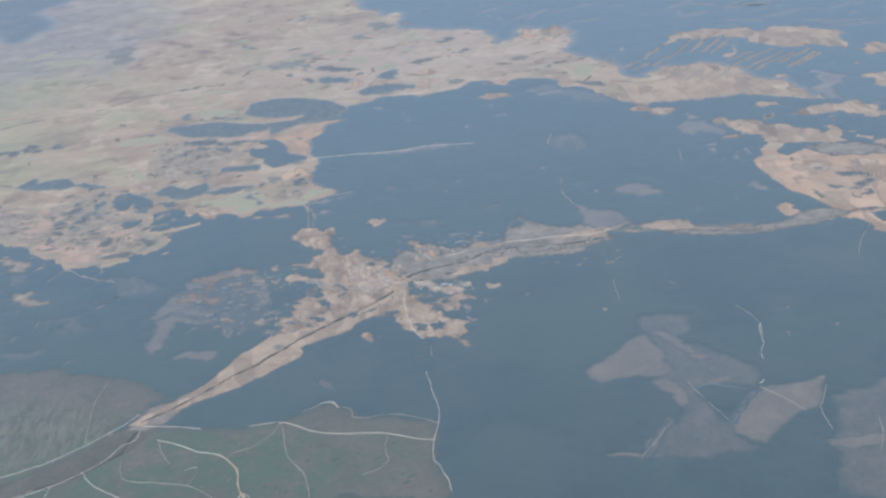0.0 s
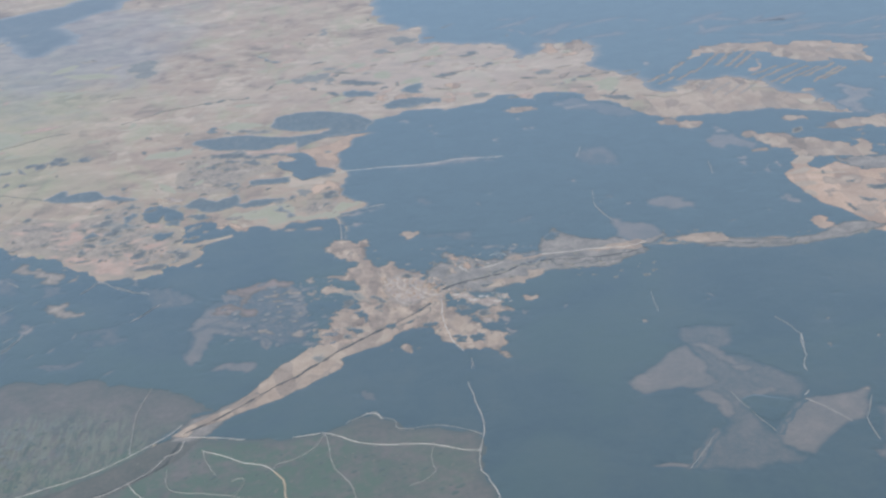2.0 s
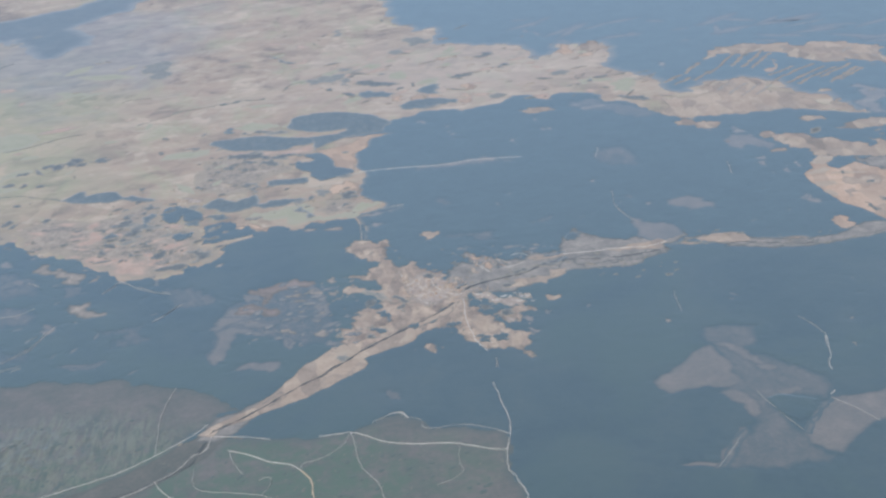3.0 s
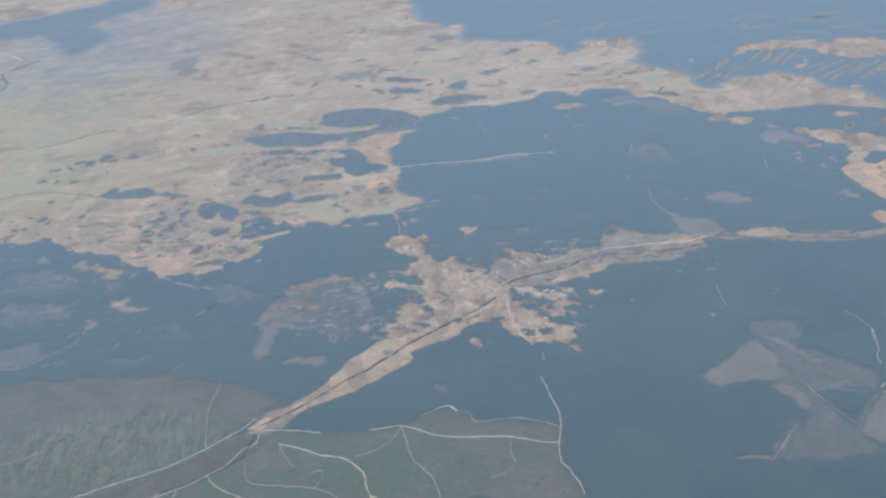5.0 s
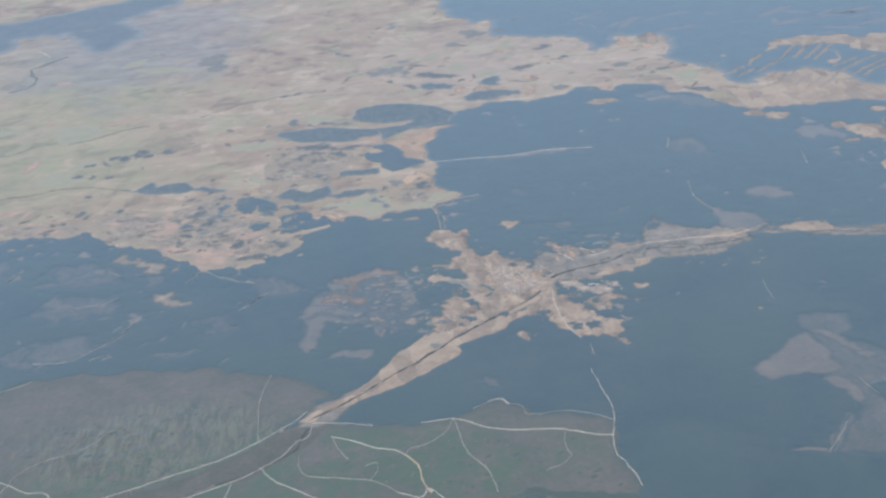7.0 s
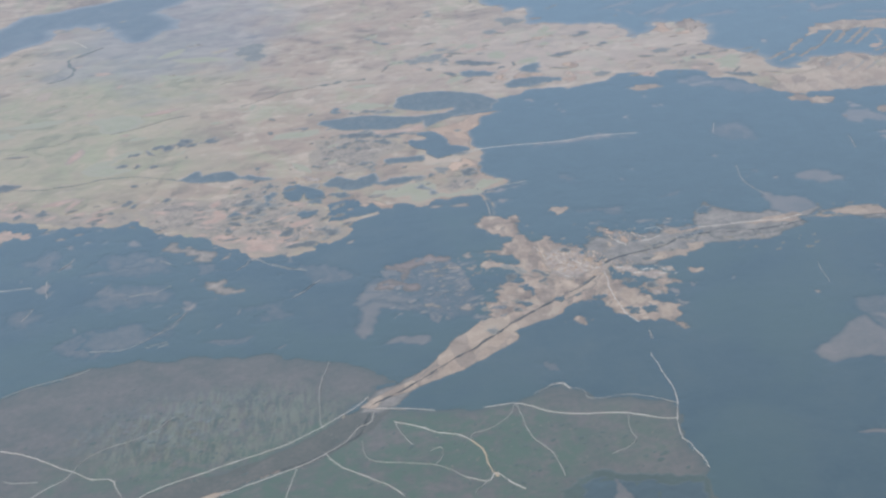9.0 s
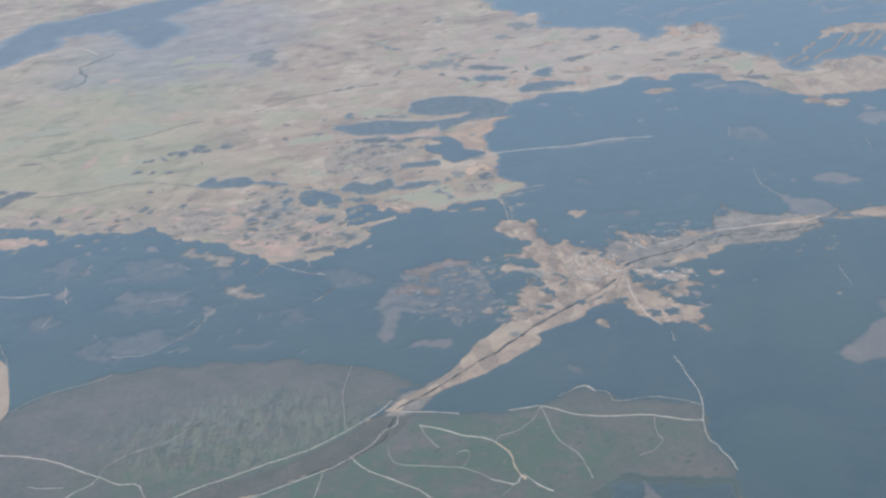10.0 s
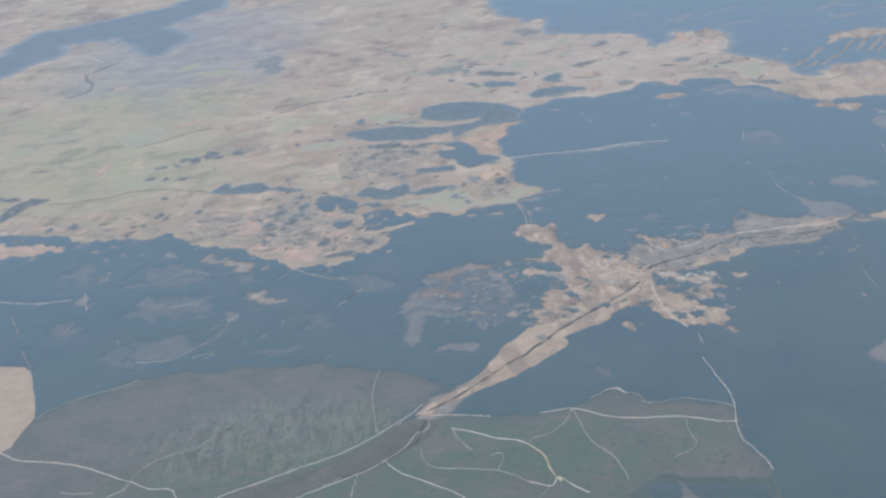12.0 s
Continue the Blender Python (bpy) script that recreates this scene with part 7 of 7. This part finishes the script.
wood("dark hatched copses on a field slope", 0.72, 0.22, [(-565, 2399), (-552, 2411), (-533, 2413), (-520, 2402), (-531, 2383), (-550, 2385)], SLIVER)
wood("dark hatched copses on a field slope", 0.72, 0.22, [(-584, 2398), (-565, 2396), (-569, 2380), (-580, 2379)], SLIVER)
wood("thin grey trees on a field slope", 0.60, 0.22, [(-701, 2329), (-687, 2337), (-674, 2326), (-687, 2318)], SLIVER)
wood("thin grey trees on a field slope", 0.60, 0.22, [(-667, 2313), (-658, 2328), (-652, 2313), (-660, 2305)], SLIVER)
wood("thin grey trees on a field slope", 0.60, 0.22, [(-639, 2305), (-631, 2319), (-623, 2310), (-633, 2295)], SLIVER)
wood("thin grey trees on a field slope", 0.60, 0.22, [(-642, 2403), (-624, 2410), (-626, 2394)], SLIVER)
wood("thin grey trees on a field slope", 0.60, 0.22, [(-683, 2382), (-659, 2381), (-667, 2367)], SLIVER)
wood("thin grey trees on a field slope", 0.60, 0.22, [(-664, 2144), (-656, 2161), (-646, 2160), (-652, 2138)], SLIVER)
wood("thin grey trees on a field slope", 0.60, 0.22, [(-651, 2126), (-641, 2144), (-633, 2148), (-639, 2127)], SLIVER)
wood("thin grey trees on a field slope", 0.60, 0.22, [(-687, 2120), (-677, 2124), (-676, 2110)], SLIVER)
wood("thin grey trees on a field slope", 0.60, 0.22, [(-583, 2333), (-576, 2336), (-576, 2322)], SLIVER)
wood("thin grey trees on a field slope", 0.60, 0.22, [(-660, 2228), (-646, 2228), (-651, 2217)], SLIVER)
wood("thin grey trees on a field slope", 0.60, 0.22, [(-635, 2231), (-628, 2234), (-630, 2222)], SLIVER)
wood("thin grey trees on a field slope", 0.60, 0.22, [(-711, 2090), (-700, 2100), (-691, 2081), (-701, 2078)], SLIVER)
wood("thin grey trees on a field slope", 0.60, 0.22, [(-605, 2136), (-592, 2155), (-586, 2143), (-596, 2123)], SLIVER)
wood("thin grey trees on a field slope", 0.60, 0.22, [(-545, 2080), (-529, 2095), (-530, 2077)], SLIVER)
wood("thin grey trees on a field slope", 0.60, 0.22, [(-798, 2152), (-789, 2172), (-781, 2164), (-787, 2139)], SLIVER)
wood("thin grey trees on a field slope", 0.60, 0.22, [(-832, 2150), (-822, 2165), (-812, 2154), (-820, 2136)], SLIVER)
wood("dark wooded bank at a bend of the stream", 0.72, 0.09, [(-945, 2213), (-915, 2240), (-907, 2287), (-878, 2314), (-840, 2292), (-874, 2274), (-887, 2244), (-902, 2221), (-938, 2180)], SLIVER)
wood("dark green trees beside the stream", 0.72, 0.10, [(-962, 2344), (-933, 2341), (-892, 2317), (-899, 2304), (-929, 2319)], SLIVER)
tree_row("thin tree line along a field stream", 2.6, [(-941, 2329), (-878, 2294), (-838, 2272), (-804, 2262), (-773, 2264), (-737, 2266), (-716, 2276), (-688, 2274), (-655, 2267), (-626, 2251), (-586, 2226)], HEDGE)
wood("thin dark hedges between far fields", 0.72, 0.22, [(-108, 2677), (-90, 2687), (-65, 2666), (-34, 2646), (-22, 2630), (-41, 2627), (-82, 2647)], SLIVER)
wood("thin dark hedges between far fields", 0.72, 0.22, [(-132, 2617), (-115, 2617), (-107, 2590), (-121, 2585)], SLIVER)
wood("thin dark hedges between far fields", 0.72, 0.22, [(63, 2642), (82, 2653), (104, 2655), (114, 2639), (95, 2629), (74, 2626)], SLIVER)
wood("thin dark hedges between far fields", 0.72, 0.22, [(120, 2758), (140, 2773), (164, 2767), (147, 2742), (130, 2733)], SLIVER)
wood("thin dark hedges between far fields", 0.72, 0.22, [(263, 2498), (283, 2511), (312, 2530), (311, 2506), (285, 2496)], SLIVER)
wood("thin dark hedges between far fields", 0.72, 0.22, [(317, 2536), (340, 2540), (377, 2539), (374, 2530), (337, 2527)], SLIVER)
wood("thin dark hedges between far fields", 0.72, 0.22, [(376, 2493), (398, 2502), (428, 2521), (424, 2509), (401, 2493), (384, 2486)], SLIVER)
wood("thin dark hedges between far fields", 0.72, 0.22, [(352, 2397), (374, 2399), (389, 2373), (374, 2369), (361, 2384)], SLIVER)
wood("thin dark hedges between far fields", 0.72, 0.22, [(-5, 2626), (4, 2633), (1, 2606), (-5, 2608)], SLIVER)
wood("thin dark hedges between far fields", 0.72, 0.22, [(-34, 2606), (-21, 2615), (-20, 2600), (-33, 2595)], SLIVER)
wood("thin dark hedges between far fields", 0.72, 0.22, [(-154, 2681), (-133, 2679), (-113, 2649), (-134, 2643)], SLIVER)
wood("thin dark hedges between far fields", 0.72, 0.22, [(316, 2473), (337, 2468), (333, 2459)], SLIVER)
wood("thin dark hedges between far fields", 0.72, 0.22, [(143, 2669), (167, 2689), (184, 2678), (167, 2654)], SLIVER)
wood("thin dark hedges between far fields", 0.72, 0.22, [(51, 2708), (73, 2710), (69, 2696)], SLIVER)
wood("thin dark hedges between far fields", 0.72, 0.22, [(-120, 2723), (-104, 2724), (-110, 2711)], SLIVER)
wood("dark wood along the far fields", 0.72, 0.20, [(-103, 2605), (-79, 2613), (-54, 2600), (-35, 2578), (-43, 2557), (-71, 2568), (-92, 2569), (-104, 2588)])
wood("dark wood along the far fields", 0.72, 0.20, [(-3, 2583), (14, 2600), (31, 2612), (47, 2605), (47, 2583), (37, 2570), (49, 2551), (34, 2546), (15, 2558), (0, 2564)])
wood("dark wood along the far fields", 0.72, 0.20, [(-34, 2506), (-19, 2520), (2, 2528), (32, 2523), (57, 2520), (72, 2500), (66, 2479), (47, 2477), (22, 2477), (2, 2472), (-23, 2475), (-32, 2488)])
wood("grey-green thicket on the hill fields", 0.55, 0.08, [(123, 2503), (142, 2513), (162, 2498), (142, 2479), (127, 2481)], THICKET)
wood("grey-green thicket on the hill fields", 0.55, 0.08, [(244, 2588), (270, 2603), (285, 2589), (273, 2565), (253, 2570)], THICKET)
wood("grey-green thicket on the hill fields", 0.55, 0.08, [(-35, 2863), (-11, 2869), (-3, 2840), (-26, 2825)], THICKET)
wood("grey-green thicket on the hill fields", 0.55, 0.08, [(-137, 2700), (-120, 2715), (-111, 2685), (-128, 2674)], THICKET)
tree_row("thin dark hedge between far strip fields", 4.0, [(498, 2373), (514, 2392), (532, 2411)], SLIVER)
tree_row("thin dark hedge between far strip fields", 4.0, [(515, 2350), (535, 2374), (558, 2400)], SLIVER)
tree_row("thin dark hedge between far strip fields", 4.0, [(535, 2335), (554, 2359), (576, 2386)], SLIVER)
tree_row("thin dark hedge between far strip fields", 4.0, [(559, 2332), (576, 2354), (596, 2378)], SLIVER)
tree_row("thin dark hedge between far strip fields", 4.0, [(658, 2581), (671, 2583), (675, 2558)], SLIVER)
tree_row("thin dark hedge between far strip fields", 4.0, [(759, 2507), (778, 2528), (785, 2517)], SLIVER)
tree_row("thin dark hedge between far strip fields", 4.0, [(773, 2479), (799, 2482), (810, 2455)], SLIVER)
wood("thin dark hedge between stubble fields", 0.62, 0.22, [(615, 1881), (634, 1881), (661, 1867), (664, 1858), (636, 1861), (618, 1869)], SLIVER)
wood("thin dark hedge between stubble fields", 0.62, 0.22, [(589, 1855), (598, 1842), (613, 1830), (616, 1819), (597, 1827)], SLIVER)
wood("thin dark hedge between stubble fields", 0.62, 0.22, [(611, 1816), (630, 1822), (641, 1842), (660, 1846), (647, 1825), (626, 1811)], SLIVER)
wood("thin dark hedge between stubble fields", 0.62, 0.22, [(616, 1806), (623.8, 1787.3), (616.5, 1781.6)], SLIVER)
wood("thin dark hedge between stubble fields", 0.62, 0.22, [(566, 1833), (574, 1827), (576.0, 1793.0), (570.2, 1799.0)], SLIVER)
wood("thin dark hedge between stubble fields", 0.62, 0.22, [(631, 1801), (646, 1813), (646, 1800), (632.5, 1788.4)], SLIVER)
wood("thin dark hedge between stubble fields", 0.62, 0.22, [(595, 1908), (611, 1907), (604, 1898)], SLIVER)
tree_row("thin dark tree row in the eastern valley", 1.4, [(349.1, 1755.1), (382.0, 1752.2), (408.8, 1739.9), (435.8, 1729.5), (463.4, 1722.6)])
tree_row("thin dark tree row in the eastern valley", 1.6, [(539.1, 1728.6), (555.9, 1734.6), (580.0, 1740.3), (605.0, 1747.7)])

# Copses and scattered trees
scattered("copses", "dark copses between the hamlet fields", "trees", SLIVER, 0.62, [([(-500, 2170), (-293, 2090), (-306, 1885), (-495, 1953)], 16), ([(-339, 2235), (-148, 2157), (-161, 2050), (-343, 2121)], 5), ([(-372, 2375), (-188, 2297), (-198, 2190), (-374, 2263)], 6)], 3, 13, 0.5, dome=0.2, slim=1.4)
scattered("copses", "small dark copses scattered over the farmland", "trees", COPSE, 0.6, [([(-509, 2186), (-293, 2101), (-306, 1885), (-503, 1956)], 24), ([(-360, 2364), (-226, 2315), (-217, 2109), (-341, 2151)], 14), ([(-220, 2182), (-106, 2143), (-106, 2048), (-216, 2085)], 6), ([(-918, 2257), (-498, 2097), (-496, 1985), (-894, 2130)], 28), ([(-530, 2098), (-407, 2059), (-391, 1929), (-508, 1965)], 12)], 3, 13, 0.3, dome=0.2)
scattered("copses", "dark hedges and copses on far farmland", "trees", COPSE, 0.6, [([(-138, 2785), (249, 2621), (223, 2410), (-135, 2552)], 16), ([(-278, 3218), (132, 3025), (106, 2663), (-259, 2818)], 14), ([(231, 2647), (474, 2543), (437, 2357), (208, 2448)], 10), ([(-1073, 3103), (-471, 2813), (-465, 2207), (-944, 2397)], 4), ([(-1036, 3311), (-497, 3035), (-490, 2602), (-954, 2811)], 2)], 3, 13, 0.1, dome=0.2, slim=2.2)
scattered("copses", "broad grey thickets on the rolling farmland", "trees", THICKET, 0.5, [([(-405, 2529), (-105, 2414), (-106, 2048), (-365, 2135)], 8), ([(-499, 2168), (-328, 2111), (-314, 1945), (-472, 1994)], 8), ([(-127, 2800), (108, 2700), (89, 2432), (-125, 2516)], 7), ([(-1005, 3445), (-575, 3217), (-555, 2702), (-919, 2869)], 5)], 12, 32, 0.15, dome=0.1)
scattered("copses", "dark hedges between bright stubble fields", "trees", COPSE, 0.6, [([(567, 1979), (729, 1922), (665, 1747), (514, 1796)], 2), ([(489, 2174), (757, 2073), (717, 1961), (461, 2054)], 1), ([(551, 2661), (849, 2527), (809, 2407), (523, 2530)], 2)], 4, 18, 0.1, dome=0.2, slim=1.6)
scattered("copses", "small dark trees among the village fields", "trees", COPSE, 0.6, [([(-137, 1890), (99, 1816), (71, 1526), (-133, 1582)], 35), ([(-76, 1795), (99, 1742), (87, 1627), (-78, 1675)], 42)], 1.0, 4, 0.3, dome=0.2)
scattered("copses", "dark bushes in the eastern valley", "trees", COPSE, 0.6, [([(1, 1837), (291, 1746), (277, 1670), (-3, 1755)], 60), ([(312, 1816), (570, 1733), (554, 1682), (302, 1761)], 26)], 1.5, 6, 0.2, dome=0.2)
scattered("shrubs", "low dark shrubs dotted over the heath", "shrubs", SHRUB, 0.15, [([(-757, 1604), (-318, 1472), (-332, 1262), (-718, 1366)], 45), ([(-620, 1508), (-420, 1450), (-422, 1298), (-604, 1348)], 80), ([(-295, 1395), (16, 1319), (6, 1191), (-280, 1257)], 65), ([(-335, 1400), (9, 1300), (-29, 1162), (-344, 1246)], 45)], 1.5, 6.0, 0.5, dome=0.15)
scattered("grass_tufts", "pale dry grass on the heath ridges", "grass", RIDGE_GRASS, 0.15, [([(-576, 1522), (-458, 1487), (-456, 1308), (-562, 1337)], 208), ([(-446, 1524), (-317, 1485), (-325, 1361), (-445, 1395)], 80), ([(-296, 1401), (16, 1324), (7, 1201), (-281, 1268)], 112)], 1.0, 3.6, 1.35, dome=0.1)


# Houses
def part(name, bm, material, parent, label=""):
    mesh = bpy.data.meshes.new(name)
    bm.to_mesh(mesh)
    bm.free()
    mesh.materials.append(material)
    ob = new(name, mesh)
    ob.parent = parent
    return tagged(ob, label)


def painted(name, *stops):
    """Plaster or tiles: each house takes its own tone."""
    s = Shader(name, 0.8, 0.3)
    c = s.ramp(s.tree.nodes.new("ShaderNodeObjectInfo").outputs["Random"], *stops)
    c = s.mix(0.4, c, s.ramp(s.noise(0.5, 4), (0.3, (0.75, 0.75, 0.75)), (0.7, (1.2, 1.2, 1.2))), "MULTIPLY")
    return s.done(c)


PLASTER = painted("plaster", (0.0, (0.50, 0.43, 0.36)), (0.5, (0.42, 0.35, 0.29)), (1.0, (0.66, 0.60, 0.53)))
TILES = painted("roof_tiles", (0.0, (0.26, 0.19, 0.16)), (0.4, (0.36, 0.27, 0.22)), (0.75, (0.46, 0.37, 0.31)), (1.0, (0.62, 0.55, 0.48)))
METAL = painted("roof_sheet", (0.0, (0.36, 0.345, 0.32)), (0.6, (0.50, 0.48, 0.45)), (1.0, (0.72, 0.71, 0.68)))


def house(name, long, wide, high, ridge, roof_material, label, category, group):
    """A gabled building: four walls with gables, and two roof slabs with eaves."""
    base = tagged(new(name), label, category, group)
    a, b = long / 2, wide / 2
    bm = bmesh.new()
    lower = [bm.verts.new(p) for p in ((-a, -b, -0.1), (a, -b, -0.1), (a, b, -0.1), (-a, b, -0.1))]
    upper = [bm.verts.new(p) for p in ((-a, -b, high), (a, -b, high), (a, b, high), (-a, b, high))]
    east, west = bm.verts.new((a, 0, high + ridge)), bm.verts.new((-a, 0, high + ridge))
    bm.faces.new((lower[0], lower[1], upper[1], upper[0]))
    bm.faces.new((lower[2], lower[3], upper[3], upper[2]))
    bm.faces.new((lower[1], lower[2], upper[2], east, upper[1]))
    bm.faces.new((lower[3], lower[0], upper[0], west, upper[3]))
    part("wall", bm, PLASTER, base)
    for s in (-1, 1):
        bm = bmesh.new()
        e = 0.08
        drop = ridge / b * e
        top = [bm.verts.new((x, y, z)) for x, y, z in ((-a - e, s * (b + e), high - drop), (a + e, s * (b + e), high - drop), (a + e, 0, high + ridge), (-a - e, 0, high + ridge))]
        over = [bm.verts.new((v.co.x, v.co.y, v.co.z + 0.06)) for v in top]
        bm.faces.new(top)
        bm.faces.new(over[::-1])
        for i in range(4):
            bm.faces.new((top[i], over[i], over[(i + 1) % 4], top[(i + 1) % 4]))
        bmesh.ops.recalc_face_normals(bm, faces=bm.faces)
        part("roof", bm, roof_material, base)
    return base


def settle(models, zones, turn, spread, turns=(0, 90)):
    """Copies of the models over the zones, none on top of another."""
    taken = []
    for quad, n in zones:
        for p in spots_in(quad, n):
            if any((p - q).length < spread for q in taken):
                continue
            taken.append(p)
            m = pose(p.x, p.y, 0.24, 0, 0, turn + random.choice(turns) + random.gauss(0, 12))
            copy_thing(random.choice(models), m)


COTTAGES = [house("house", l, w, h, r, TILES, "small tiled village house with pale plaster walls", "house", "village houses") for l, w, h, r in ((1.8, 1.2, 0.6, 0.35), (2.4, 1.3, 0.7, 0.4), (1.5, 1.2, 0.55, 0.35), (3.2, 1.3, 0.6, 0.38))]
SHEDS = [house("warehouse", l, w, h, r, METAL, "long pale warehouse with a metal roof", "warehouse", "warehouses") for l, w, h, r in ((5.5, 1.5, 0.6, 0.25), (3.6, 1.3, 0.5, 0.22), (8.0, 1.7, 0.6, 0.3))]
for ob, place in zip(COTTAGES + SHEDS, [(-47, 1754), (-11, 1743), (-13, 1709), (-48, 1719)] + [(37, 1691), (75, 1680), (73, 1660), (35, 1671)]):
    ob.location = (*place, 0.24)
settle(COTTAGES, [([(-68, 1774), (13, 1750), (9, 1686), (-69, 1709)], 215), ([(-12, 1731), (45, 1714), (42, 1665), (-14, 1681)], 48), ([(27, 1823), (75, 1808), (72, 1768), (24, 1782)], 26)], 25, 2.1)
settle(SHEDS, [([(19, 1701), (91, 1680), (89, 1654), (18, 1675)], 22)], -4, 4.6, (0, 0, 10))
settle(COTTAGES, [([(-396, 2169), (-354, 2155), (-352, 2131), (-394, 2145)], 30), ([(-399, 1961), (-345, 1945), (-340, 1894), (-393, 1910)], 16), ([(657, 1879), (684, 1869), (664, 1812), (637, 1821)], 22)], 10, 3.5)
